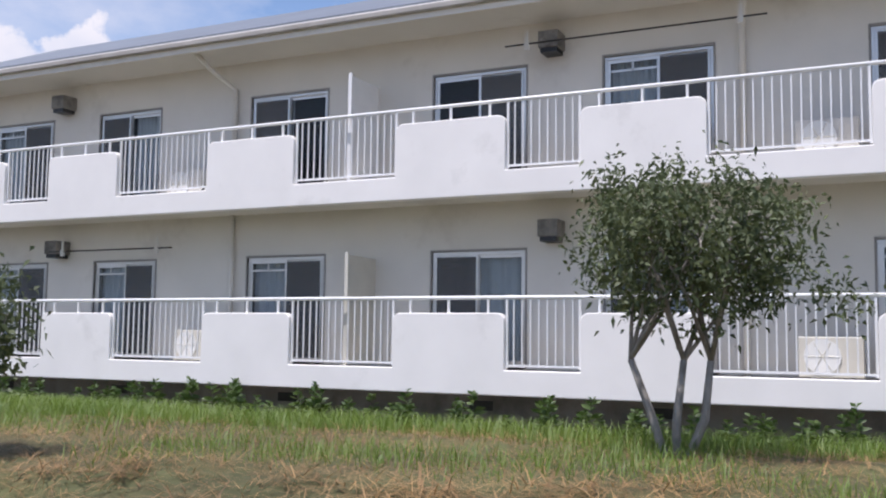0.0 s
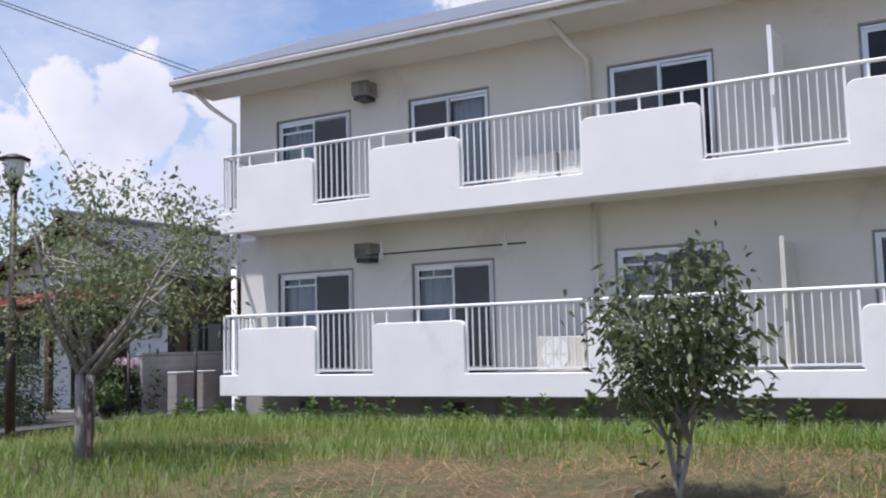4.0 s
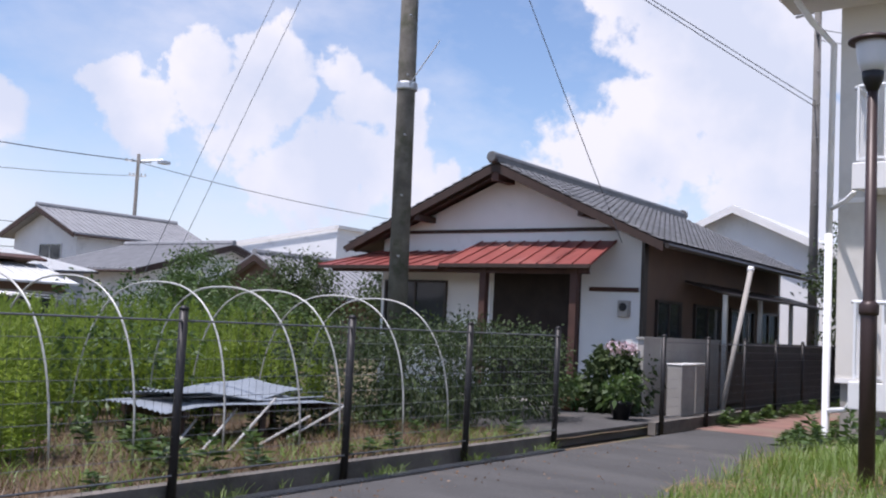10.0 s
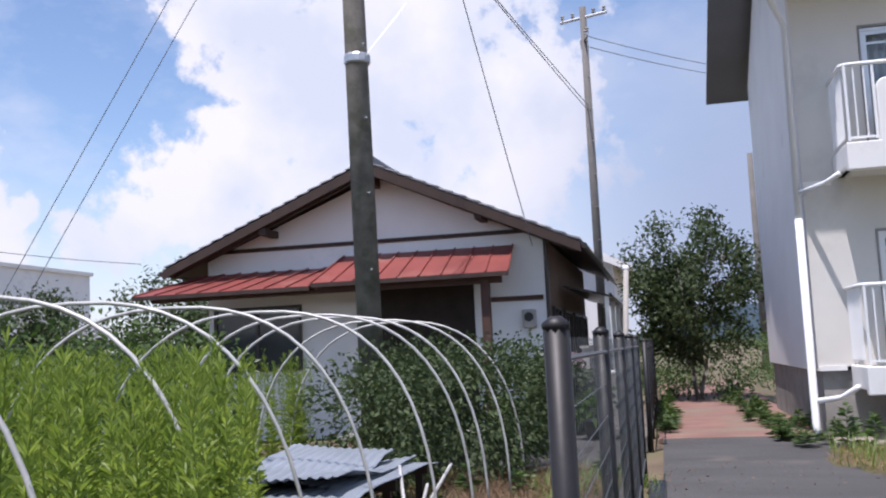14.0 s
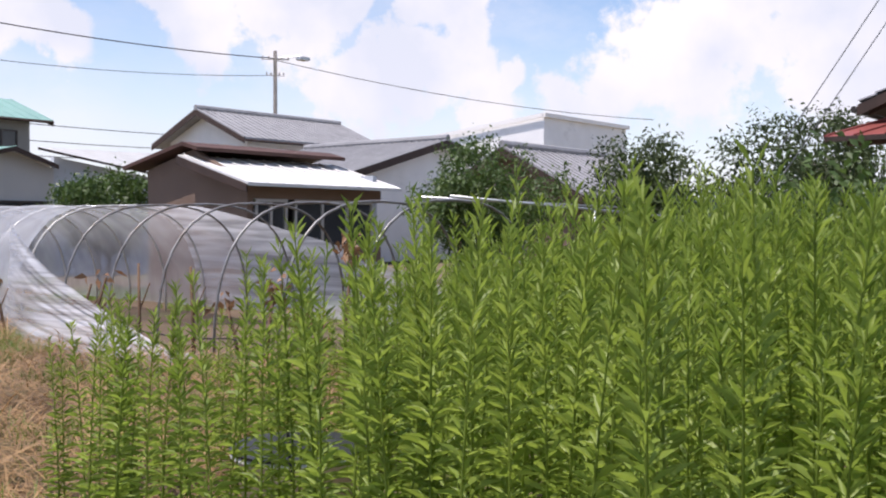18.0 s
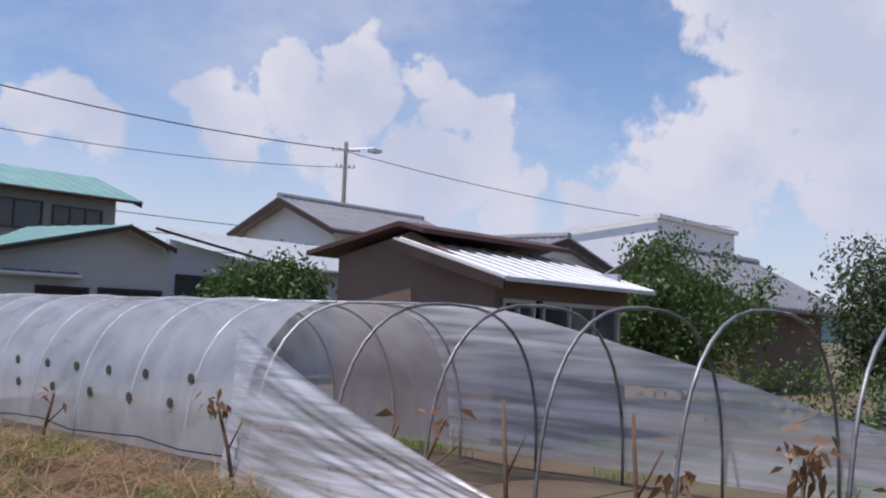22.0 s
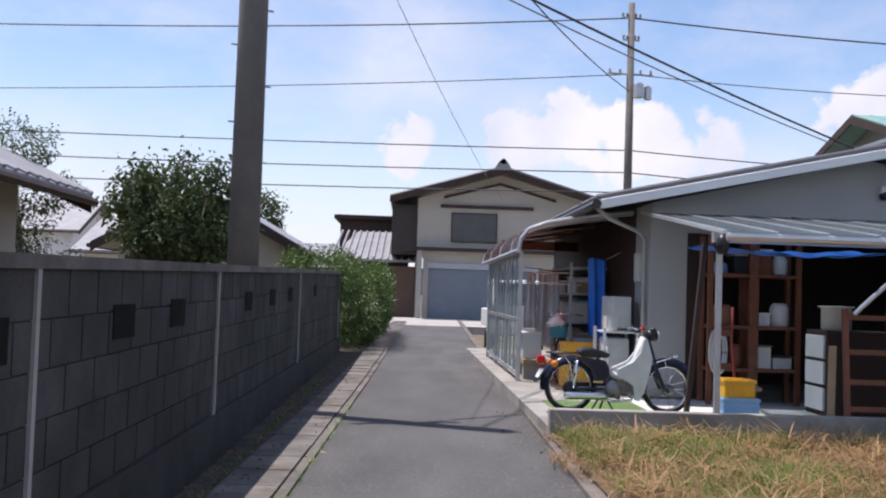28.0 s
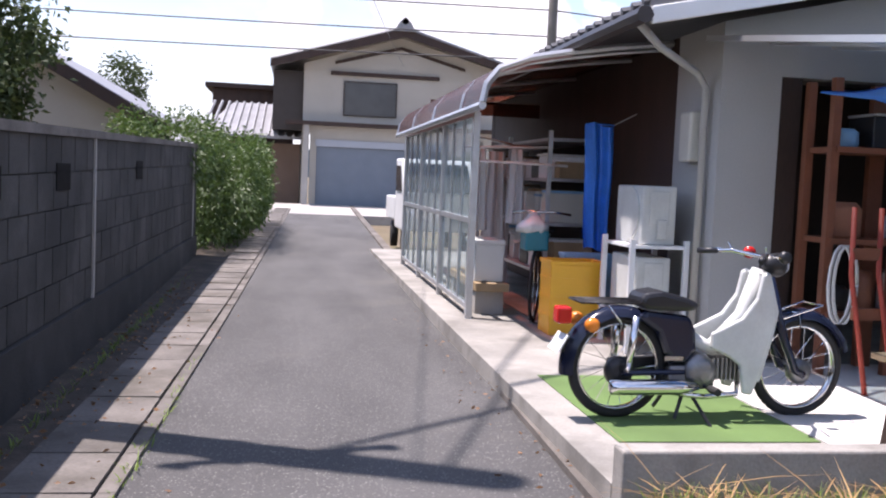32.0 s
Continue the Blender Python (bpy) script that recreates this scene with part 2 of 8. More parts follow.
M = {
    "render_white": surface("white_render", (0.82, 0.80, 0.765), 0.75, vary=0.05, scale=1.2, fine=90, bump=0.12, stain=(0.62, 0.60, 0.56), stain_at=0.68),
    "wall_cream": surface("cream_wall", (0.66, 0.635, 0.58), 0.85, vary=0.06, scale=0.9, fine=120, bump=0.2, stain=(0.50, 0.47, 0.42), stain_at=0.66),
    "rail_white": surface("white_rail_paint", (0.8, 0.8, 0.79), 0.35, vary=0.04, bump=0.03),
    "concrete": surface("concrete", (0.30, 0.285, 0.26), 0.9, vary=0.22, scale=2.2, fine=80, bump=0.35, stain=(0.16, 0.155, 0.14), stain_at=0.58),
    "concrete_light": surface("pale_concrete", (0.38, 0.36, 0.33), 0.9, vary=0.18, scale=1.6, fine=80, bump=0.3, stain=(0.30, 0.28, 0.25), stain_at=0.6),
    "block": surface("weathered_block", (0.057, 0.054, 0.05), 0.95, vary=0.5, scale=1.7, fine=60, bump=0.8, stain=(0.028, 0.027, 0.025), stain_at=0.48, obj_random=0.2),
    "gutter_concrete": surface("gutter_concrete", (0.155, 0.138, 0.12), 0.92, vary=0.4, scale=2.2, fine=50, bump=0.6, stain=(0.08, 0.07, 0.06), stain_at=0.53),
    "mortar": surface("mortar", (0.13, 0.125, 0.115), 0.95, vary=0.25, bump=0.4),
    "red_pave": surface("red_paving", (0.22, 0.12, 0.095), 0.9, vary=0.3, scale=1.5, fine=60, bump=0.3, stain=(0.2, 0.17, 0.12), stain_at=0.55),
    "strip": surface("pink_concrete", (0.34, 0.27, 0.24), 0.9, vary=0.22, scale=1.4, fine=70, bump=0.3, stain=(0.22, 0.19, 0.16), stain_at=0.56),
    "soil": surface("soil", (0.15, 0.11, 0.07), 0.95, vary=0.35, scale=1.2, fine=30, bump=0.8, stain=(0.10, 0.11, 0.04), stain_at=0.55),
    "lawn": surface("lawn_ground", (0.075, 0.08, 0.028), 0.95, vary=0.4, scale=0.9, fine=40, bump=0.8, stain=(0.12, 0.085, 0.042), stain_at=0.55),
    "drysoil": surface("straw_covered_ground", (0.10, 0.068, 0.04), 0.95, vary=0.35, scale=1.1, fine=45, bump=0.9, stain=(0.11, 0.12, 0.04), stain_at=0.58),
    "alu": surface("aluminium", (0.62, 0.62, 0.61), 0.35, 0.7, vary=0.06, bump=0.03),
    "alu_dark": surface("bronze_frame", (0.06, 0.05, 0.045), 0.4, 0.6, vary=0.1, bump=0.03),
    "black_metal": surface("black_metal", (0.022, 0.02, 0.02), 0.5, 0.3, vary=0.3, scale=6, bump=0.06),
    "galv": surface("galvanised_pipe", (0.50, 0.51, 0.52), 0.42, 0.75, vary=0.12, scale=8, bump=0.05),
    "hoop": surface("pale_hoop", (0.50, 0.49, 0.46), 0.45, 0.2, vary=0.2, scale=8, bump=0.05),
    "window": glass("window_glass", (0.86, 0.90, 0.92), 0.82, 0.02, (0.10, 0.11, 0.12)),
    "screen": glass("insect_screen", (0.62, 0.63, 0.65), 0.5, 0.6, (0.15, 0.155, 0.16)),
    "clear_glass": glass("clear_panel", (0.86, 0.92, 0.93), 0.78, 0.05, (0.35, 0.42, 0.43)),
    "dark_film": glass("dark_mesh_sheet", (0.52, 0.34, 0.31), 0.68, 0.25, (0.04, 0.016, 0.013)),
    "canopy_panel": glass("canopy_panel", (0.72, 0.79, 0.80), 0.68, 0.22, (0.24, 0.28, 0.30)),
    "brown_poly": glass("brown_canopy_panel", (0.62, 0.32, 0.24), 0.6, 0.2, (0.10, 0.04, 0.03)),
    "curtain": surface("curtain", (0.80, 0.81, 0.83), 0.9, vary=0.12, scale=4, stretch=(6, 6, 0.3), bump=0.2),
    # dark grey rooms: the missing indoor light is put into their colour
    "unlit_room": surface("unlit_room", (0.10, 0.10, 0.105), 0.9, vary=0.2),
    "grey_roof": surface("grey_roof_sheet", (0.17, 0.185, 0.20), 0.45, 0.2, vary=0.12, scale=1.0, bump=0.1),
    "tile": surface("smoked_roof_tile", (0.135, 0.135, 0.135), 0.45, 0.0, vary=0.25, scale=3, bump=0.15, island=0.25, obj_random=0.0),
    "tile_piece": surface("smoked_roof_tile_piece", (0.135, 0.135, 0.135), 0.45, 0.0, vary=0.25, scale=3, bump=0.15, obj_random=0.25),
    "tile_far": surface("pale_roof_tile", (0.25, 0.25, 0.255), 0.5, vary=0.2, scale=2, bump=0.2),
    "plaster": surface("house_plaster", (0.79, 0.785, 0.77), 0.85, vary=0.06, scale=1.3, bump=0.1, stain=(0.52, 0.52, 0.5), stain_at=0.68),
    "timber": surface("dark_brown_timber", (0.045, 0.025, 0.018), 0.7, vary=0.3, scale=4, stretch=(1, 1, 0.25), bump=0.2),
    "red_timber": surface("red_brown_timber", (0.075, 0.034, 0.024), 0.7, vary=0.25, scale=4, bump=0.2),
    "awning": surface("red_sheet_metal", (0.225, 0.055, 0.045), 0.5, 0.1, vary=0.22, scale=2, bump=0.1, stain=(0.30, 0.12, 0.095), stain_at=0.6),
    "brown_wall": surface("brown_wall", (0.17, 0.115, 0.085), 0.85, vary=0.15, scale=1.2, bump=0.2),
    "grey_wall": surface("grey_wall", (0.43, 0.425, 0.405), 0.85, vary=0.08, scale=1.0, bump=0.15),
    "beige_wall": surface("beige_wall", (0.43, 0.405, 0.355), 0.85, vary=0.08, scale=1.0, bump=0.15, stain=(0.40, 0.36, 0.31), stain_at=0.66),
    "blue_wall": surface("blue_grey_wall", (0.40, 0.43, 0.47), 0.85, vary=0.08, scale=1.0, bump=0.15),
    "teal_roof": surface("pale_green_roof_sheet", (0.20, 0.36, 0.31), 0.45, 0.1, vary=0.15, scale=1.5, bump=0.08, stain=(0.25, 0.42, 0.36), stain_at=0.6),
    "white_roof": surface("white_roof_sheet", (0.62, 0.62, 0.60), 0.5, 0.1, vary=0.08, scale=1.5, bump=0.08),
    "pale_roof": surface("pale_grey_roof_sheet", (0.50, 0.50, 0.48), 0.5, 0.1, vary=0.1, scale=1.5, bump=0.08),
    "shutter": surface("blue_grey_shutter", (0.20, 0.235, 0.28), 0.5, 0.2, vary=0.08, scale=2, bump=0.05),
    "pole": surface("utility_pole_concrete", (0.15, 0.14, 0.13), 0.9, vary=0.2, scale=3, bump=0.3, stain=(0.13, 0.125, 0.10), stain_at=0.56),
    "moss_pole": surface("mossy_pole", (0.17, 0.155, 0.13), 0.95, vary=0.35, scale=5, bump=0.6, stain=(0.075, 0.08, 0.045), stain_at=0.56),
    "cable": surface("cable_rubber", (0.03, 0.03, 0.032), 0.6, vary=0.1, bump=0),
    "bark": surface("grey_bark", (0.27, 0.25, 0.22), 0.95, vary=0.35, scale=7, stretch=(1, 1, 0.35), bump=0.8, stain=(0.12, 0.10, 0.08), stain_at=0.56),
    "leaf_dark": foliage("dark_evergreen_leaf", (0.02, 0.04, 0.013), (0.085, 0.12, 0.035), 0.25, 0.7),
    "leaf_grey": foliage("dull_evergreen_leaf", (0.04, 0.062, 0.024), (0.15, 0.18, 0.075), 0.3, 0.6),
    "leaf_mid": foliage("green_leaf", (0.035, 0.075, 0.016), (0.11, 0.17, 0.04), 0.35),
    "leaf_pale": foliage("sparse_grey_green_leaf", (0.11, 0.14, 0.055), (0.25, 0.28, 0.13), 0.4),
    "weed": foliage("goldenrod_leaf", (0.165, 0.255, 0.028), (0.35, 0.445, 0.08), 0.55),
    "grass": foliage("grass_blade", (0.09, 0.17, 0.02), (0.22, 0.30, 0.06), 0.4),
    "straw": foliage("dry_straw", (0.11, 0.055, 0.022), (0.50, 0.32, 0.14), 0.2),
    "deadleaf": foliage("dead_leaf", (0.16, 0.08, 0.035), (0.32, 0.18, 0.09), 0.25),
    # distance haze is mixed into the hills' base colour
    "hill": surface("haze_blue_hill", (0.10, 0.15, 0.19), 0.95, vary=0.15, scale=0.01, fine=0.1, bump=0),
    "white_plastic": surface("white_plastic", (0.74, 0.74, 0.71), 0.4, vary=0.05, bump=0.03),
    "beige_metal": surface("beige_metal", (0.60, 0.575, 0.50), 0.45, vary=0.06, bump=0.04),
    "yellow": surface("yellow_plastic", (0.78, 0.42, 0.03), 0.4, vary=0.08, bump=0.04),
    "blue": surface("blue_tarpaulin", (0.03, 0.20, 0.72), 0.45, vary=0.2, scale=5, bump=0.25),
    "pale_blue": surface("pale_blue_plastic", (0.22, 0.42, 0.62), 0.4, vary=0.06, bump=0.03),
    "teal": surface("turquoise_plastic", (0.02, 0.20, 0.25), 0.35, vary=0.1, bump=0.03),
    "black": surface("black_plastic", (0.015, 0.015, 0.017), 0.4, vary=0.2, bump=0.04),
    "rubber": surface("tyre_rubber", (0.018, 0.018, 0.018), 0.8, vary=0.2, bump=0.1),
    "navy": surface("navy_paint", (0.012, 0.016, 0.035), 0.18, vary=0.1, bump=0.0),
    "chrome": surface("chrome", (0.72, 0.72, 0.72), 0.12, 1.0, vary=0.04, bump=0.0),
    "engine": surface("engine_alloy", (0.22, 0.22, 0.22), 0.4, 0.8, vary=0.2, bump=0.05),
    "red_lens": surface("red_lens", (0.55, 0.02, 0.015), 0.2, vary=0.05, bump=0),
    "orange_lens": surface("orange_lens", (0.75, 0.22, 0.02), 0.2, vary=0.05, bump=0),
    "white_floor": surface("painted_concrete_floor", (0.60, 0.585, 0.55), 0.7, vary=0.12, scale=1.6, bump=0.1, stain=(0.42, 0.40, 0.37), stain_at=0.6),
    "turf": surface("artificial_turf", (0.10, 0.17, 0.05), 0.95, vary=0.25, scale=2, fine=150, bump=0.6),
    "wood": surface("bare_wood", (0.36, 0.25, 0.14), 0.75, vary=0.2, scale=5, bump=0.15),
    "shelf_wood": surface("stained_shelf_wood", (0.20, 0.07, 0.035), 0.55, vary=0.2, scale=5, bump=0.1),
    "lamp_glass": surface("opal_lamp_shade", (0.66, 0.68, 0.72), 0.3, vary=0.05, bump=0),
    "clay": surface("terracotta", (0.30, 0.13, 0.075), 0.85, vary=0.15, bump=0.15),
    "flower": foliage("pale_pink_flower", (0.6, 0.42, 0.46), (0.78, 0.62, 0.66), 0.3),
    "shield": surface("aged_white_plastic", (0.56, 0.57, 0.54), 0.35, vary=0.12, scale=6, bump=0.04),
    "slab_concrete": surface("forecourt_concrete", (0.29, 0.275, 0.245), 0.92, vary=0.3, scale=2.0, fine=60, bump=0.45, stain=(0.16, 0.15, 0.13), stain_at=0.55),
    # greenish-grey wall, darker because the shade on it is put into the colour
    "shaded_grey_wall": surface("shaded_greenish_wall", (0.25, 0.245, 0.225), 0.85, vary=0.12, scale=1.0, bump=0.15),
    # near-black brown that stands for the shade inside the porch
    "porch_shade": surface("unlit_porch_paint", (0.03, 0.022, 0.018), 0.9, vary=0.4, scale=3, bump=0.2),
    "cable_grey": surface("weathered_cable", (0.16, 0.165, 0.18), 0.6, vary=0.1, bump=0),
    # near-black paint for the shade inside the pierced blocks
    "hollow_shade": surface("hollow_shade_paint", (0.014, 0.013, 0.012), 0.95, vary=0.3, scale=9, bump=0.3, spec=0.1),
    # dark littered soil, darkened further to hold the wall's shadow in its colour
    "litter_soil": surface("shaded_gutter_soil", (0.075, 0.058, 0.042), 0.95, vary=0.5, scale=5, fine=60, bump=1.0, stain=(0.035, 0.03, 0.022), stain_at=0.5),
    "dead_stem": foliage("dead_brown_stem", (0.05, 0.03, 0.016), (0.24, 0.15, 0.075), 0.2),
    "red": surface("red_cord", (0.35, 0.05, 0.03), 0.6, vary=0.1, bump=0.05),
}


def film_material(name="polythene_film", thin=0.56, thick=0.40, tilt=0.0, stretch=(1.0, 3.0, 1.0), col=(0.58, 0.62, 0.68)):
    """Thin polythene: cloudy, glossy, lightly creased; partly see-through."""
    m, nt, p = nodes_of(name)
    N, L = nt.nodes.new, nt.links.new
    g, mp, nz = N("ShaderNodeNewGeometry"), N("ShaderNodeMapping"), N("ShaderNodeTexNoise")
    mp.inputs["Scale"].default_value = stretch
    mp.inputs["Rotation"].default_value = (tilt, 0, 0)
    L(g.outputs["Position"], mp.inputs[0])
    nz.inputs["Scale"].default_value, nz.inputs["Detail"].default_value, nz.inputs["Distortion"].default_value = 1.6, 6, 0.4
    L(mp.outputs[0], nz.inputs["Vector"])
    p.inputs["Base Color"].default_value, p.inputs["Roughness"].default_value = rgb(col), 0.2
    b = N("ShaderNodeBump")
    b.inputs["Strength"].default_value, b.inputs["Distance"].default_value = 0.35, 0.03
    L(nz.outputs["Fac"], b.inputs["Height"])
    L(b.outputs[0], p.inputs["Normal"])
    t, ms, r = N("ShaderNodeBsdfTransparent"), N("ShaderNodeMixShader"), N("ShaderNodeMapRange")
    t.inputs[0].default_value = (0.93, 0.94, 0.96, 1)
    r.inputs[1].default_value, r.inputs[2].default_value, r.inputs[3].default_value, r.inputs[4].default_value = 0.35, 0.68, thin, thick
    L(nz.outputs["Fac"], r.inputs[0])
    L(r.outputs[0], ms.inputs[0])
    glow, both = N("ShaderNodeBsdfTranslucent"), N("ShaderNodeMixShader")
    glow.inputs[0].default_value = (0.85, 0.87, 0.9, 1)
    both.inputs[0].default_value = 0.4
    L(p.outputs[0], both.inputs[1])
    L(glow.outputs[0], both.inputs[2])
    L(both.outputs[0], ms.inputs[1])
    L(t.outputs[0], ms.inputs[2])
    L(ms.outputs[0], nt.nodes["Material Output"].inputs[0])
    return m


def asphalt_material(name, col, specks, sand):
    """Worn asphalt: bitumen, pale stones, tyre-worn streaks along the lane, sandy patches."""
    m, nt, p = nodes_of(name)
    N, L = nt.nodes.new, nt.links.new
    g = N("ShaderNodeNewGeometry")

    def noise_of(scale, detail, stretch=(1, 1, 1)):
        mp, nz = N("ShaderNodeMapping"), N("ShaderNodeTexNoise")
        mp.inputs["Scale"].default_value = stretch
        L(g.outputs["Position"], mp.inputs[0])
        nz.inputs["Scale"].default_value, nz.inputs["Detail"].default_value = scale, detail
        L(mp.outputs[0], nz.inputs["Vector"])
        return nz.outputs["Fac"]

    def ramp(src, lo, hi, a=0.0, b=1.0):
        r = N("ShaderNodeMapRange")
        for k, v in zip((1, 2, 3, 4), (lo, hi, a, b)):
            r.inputs[k].default_value = v
        L(src, r.inputs[0])
        return r.outputs[0]

    def mixed(fac, a, b):
        mx = N("ShaderNodeMix")
        mx.data_type = "RGBA"
        L(fac, mx.inputs[0])
        for k, v in ((6, a), (7, b)):
            if isinstance(v, tuple):
                mx.inputs[k].default_value = rgb(v)
            else:
                L(v, mx.inputs[k])
        return mx.outputs[2]

    streak = noise_of(1.6, 7, (1.0, 0.3, 1))
    base = mixed(ramp(streak, 0.35, 0.68), tuple(c * 0.8 for c in col), tuple(c * 1.25 for c in col))
    vor = N("ShaderNodeTexVoronoi")
    vor.inputs["Scale"].default_value = 62
    L(g.outputs["Position"], vor.inputs["Vector"])
    stones = ramp(vor.outputs["Distance"], 0.42, 0.2)
    keep = N("ShaderNodeMath")
    keep.operation = "MULTIPLY"
    L(stones, keep.inputs[0])
    L(ramp(vor.outputs["Color"], 0.45, 0.80), keep.inputs[1])
    base = mixed(keep.outputs[0], base, specks)
    base = mixed(ramp(noise_of(0.8, 8), 0.60, 0.75, 0, 0.75), base, sand)
    L(base, p.inputs["Base Color"])
    p.inputs["Roughness"].default_value = 0.88
    bp = N("ShaderNodeBump")
    bp.inputs["Strength"].default_value, bp.inputs["Distance"].default_value = 0.5, 0.01
    L(noise_of(110, 4), bp.inputs["Height"])
    L(bp.outputs[0], p.inputs["Normal"])
    return m


M["asphalt"] = asphalt_material("lane_asphalt", (0.072, 0.07, 0.067), (0.225, 0.217, 0.20), (0.12, 0.112, 0.098))
M["asphalt_path"] = asphalt_material("path_asphalt", (0.066, 0.063, 0.06), (0.11, 0.105, 0.10), (0.17, 0.14, 0.11))
M["film"] = film_material(col=(0.72, 0.745, 0.785), thin=0.66, thick=0.46, stretch=(1.0, 1.4, 1.0))
M["film_white"] = film_material("torn_polythene_film", 0.66, 0.12, 0.3, (1.5, 0.4, 7.0), (0.78, 0.80, 0.84))
M["film_slip"] = film_material("bunched_polythene_film", 0.72, 0.10, -0.35, (2.0, 0.4, 11.0), (0.80, 0.82, 0.86))
M["dark_sheet"] = surface("dark_roof_sheet", (0.12, 0.12, 0.125), 0.5, 0.2, vary=0.2, scale=2, bump=0.1)


# ---- mesh helpers ----
class Shape:
    """Collects vertices and faces of one mesh, in world metres; an optional matrix turns all of it."""

    def __init__(self, m=None):
        self.v, self.f, self.m = [], [], m

    def put(self, pts, faces):
        n = len(self.v)
        if self.m is not None:
            pts = [tuple(self.m @ Vector(p)) for p in pts]
        self.v += [tuple(p) for p in pts]
        self.f += [tuple(n + i for i in f) for f in faces]
        return self

    def box(self, x0, x1, y0, y1, z0, z1):
        p = [(x, y, z) for z in (z0, z1) for x, y in ((x0, y0), (x1, y0), (x1, y1), (x0, y1))]
        return self.put(p, [(3, 2, 1, 0), (4, 5, 6, 7), (0, 1, 5, 4), (1, 2, 6, 5), (2, 3, 7, 6), (3, 0, 4, 7)])

    def slab(self, pts, d):
        """A polygon given by its corners, thickened along the vector d."""
        n = len(pts)
        q = [tuple(Vector(p) + Vector(d)) for p in pts]
        return self.put(list(pts) + q, [tuple(range(n)), tuple(range(2 * n - 1, n - 1, -1))] + [((i + 1) % n, i, n + i, n + (i + 1) % n) for i in range(n)])

    def tube(self, pts, r, n=8, r2=None, caps=True):
        pts = [Vector(p) for p in pts]
        k, ring, up = len(pts), [], None
        for i, p in enumerate(pts):
            d = (pts[min(i + 1, k - 1)] - pts[max(i - 1, 0)]).normalized()
            if up is None:
                up = Vector((0, 0, 1)) if abs(d.z) < 0.9 else Vector((1, 0, 0))
            s = d.cross(up).normalized()
            up = s.cross(d).normalized()
            rr = r if r2 is None else r + (r2 - r) * i / (k - 1)
            ring += [p + (s * math.cos(a) + up * math.sin(a)) * rr for a in (2 * math.pi * j / n for j in range(n))]
        f = [(i * n + j, i * n + (j + 1) % n, (i + 1) * n + (j + 1) % n, (i + 1) * n + j) for i in range(k - 1) for j in range(n)]
        if caps:
            f += [tuple(range(n - 1, -1, -1)), tuple(range((k - 1) * n, k * n))]
        return self.put(ring, f)

    def rod(self, a, b, r, n=8, r2=None):
        return self.tube([a, b], r, n, r2)

    def lathe(self, c, prof, n=16, axis="z"):
        """Rings of (radius, height) round an axis through c."""
        pts = []
        for r, h in prof:
            for j in range(n):
                a = 2 * math.pi * j / n
                u, w = r * math.cos(a), r * math.sin(a)
                pts.append({"z": (c[0] + u, c[1] + w, c[2] + h), "x": (c[0] + h, c[1] + u, c[2] + w), "y": (c[0] + u, c[1] + h, c[2] + w)}[axis])
        k = len(prof)
        f = [(i * n + j, i * n + (j + 1) % n, (i + 1) * n + (j + 1) % n, (i + 1) * n + j) for i in range(k - 1) for j in range(n)]
        f += [tuple(range(n - 1, -1, -1)), tuple(range((k - 1) * n, k * n))]
        return self.put(pts, f)

    def grid(self, fn, nu, nv, thick=0.0):
        """A sheet fn(u, v) for u, v in 0..1; thick adds a second skin below."""
        for k in range(2 if thick else 1):
            pts = [Vector(fn(i / nu, j / nv)) - Vector((0, 0, thick * k)) for i in range(nu + 1) for j in range(nv + 1)]
            f = [(i * (nv + 1) + j, (i + 1) * (nv + 1) + j, (i + 1) * (nv + 1) + j + 1, i * (nv + 1) + j + 1) for i in range(nu) for j in range(nv)]
            self.put(pts, f if not k else [q[::-1] for q in f])
        return self


ORIGIN = {}


def thing(name, at, label, category, group="", kind=""):
    ob = new(name)
    ob.location = at
    ob.empty_display_size = 0.1
    ORIGIN[ob] = Vector(at)
    return tagged(ob, label, category, group, kind)


def part(name, shape, material, parent=None, label="", smooth=False, bevel=0.0, category="", group="", kind="", at=None):
    """Links a shape as one mesh object, under a thing or a part, or alone."""
    o = ORIGIN[parent] if parent else Vector(at or (0, 0, 0))
    me = bpy.data.meshes.new(name)
    v = np.array(shape.v, dtype=float) - np.array(o)
    me.from_pydata(v.tolist(), [], shape.f)
    me.validate()
    me.materials.append(M[material] if isinstance(material, str) else material)
    if smooth:
        me.polygons.foreach_set("use_smooth", [True] * len(me.polygons))
    ob = new(name, me)
    if parent:
        ob.parent = parent
    else:
        ob.location = o
    ORIGIN[ob] = o
    if bevel:
        b = ob.modifiers.new("bevel", "BEVEL")
        b.width, b.segments, b.limit_method, b.angle_limit = bevel, 2, "ANGLE", radians(40)
    return tagged(ob, label, category, group, kind)


def structure(name, shape, material, label="", category="", **k):
    return part(name, shape, material, None, label, kind="structure", category=category, **k)


# ---- ground ----
def road_shift(y):
    """How far the lane bears to the right."""
    return 0.0235 * (y - 42) if y > 42 else 0.0


def rise(y):
    """The lane climbs a little towards its end."""
    return 0.28 * max(0.0, min(1.0, (y - 52) / 28))


def grass_edge(x):
    """Where the bank ends at the side path."""
    return 17.55 + 0.08 * (x - 7) if x > 7 else 17.55 - 0.17 * (7 - x) ** 2.05


def inside_lawn(x, y):
    return x > 3.7 + 0.08 * math.sin(y * 1.7) and y < grass_edge(x) + 0.12 * math.sin(x * 2.3) and x < 13.0


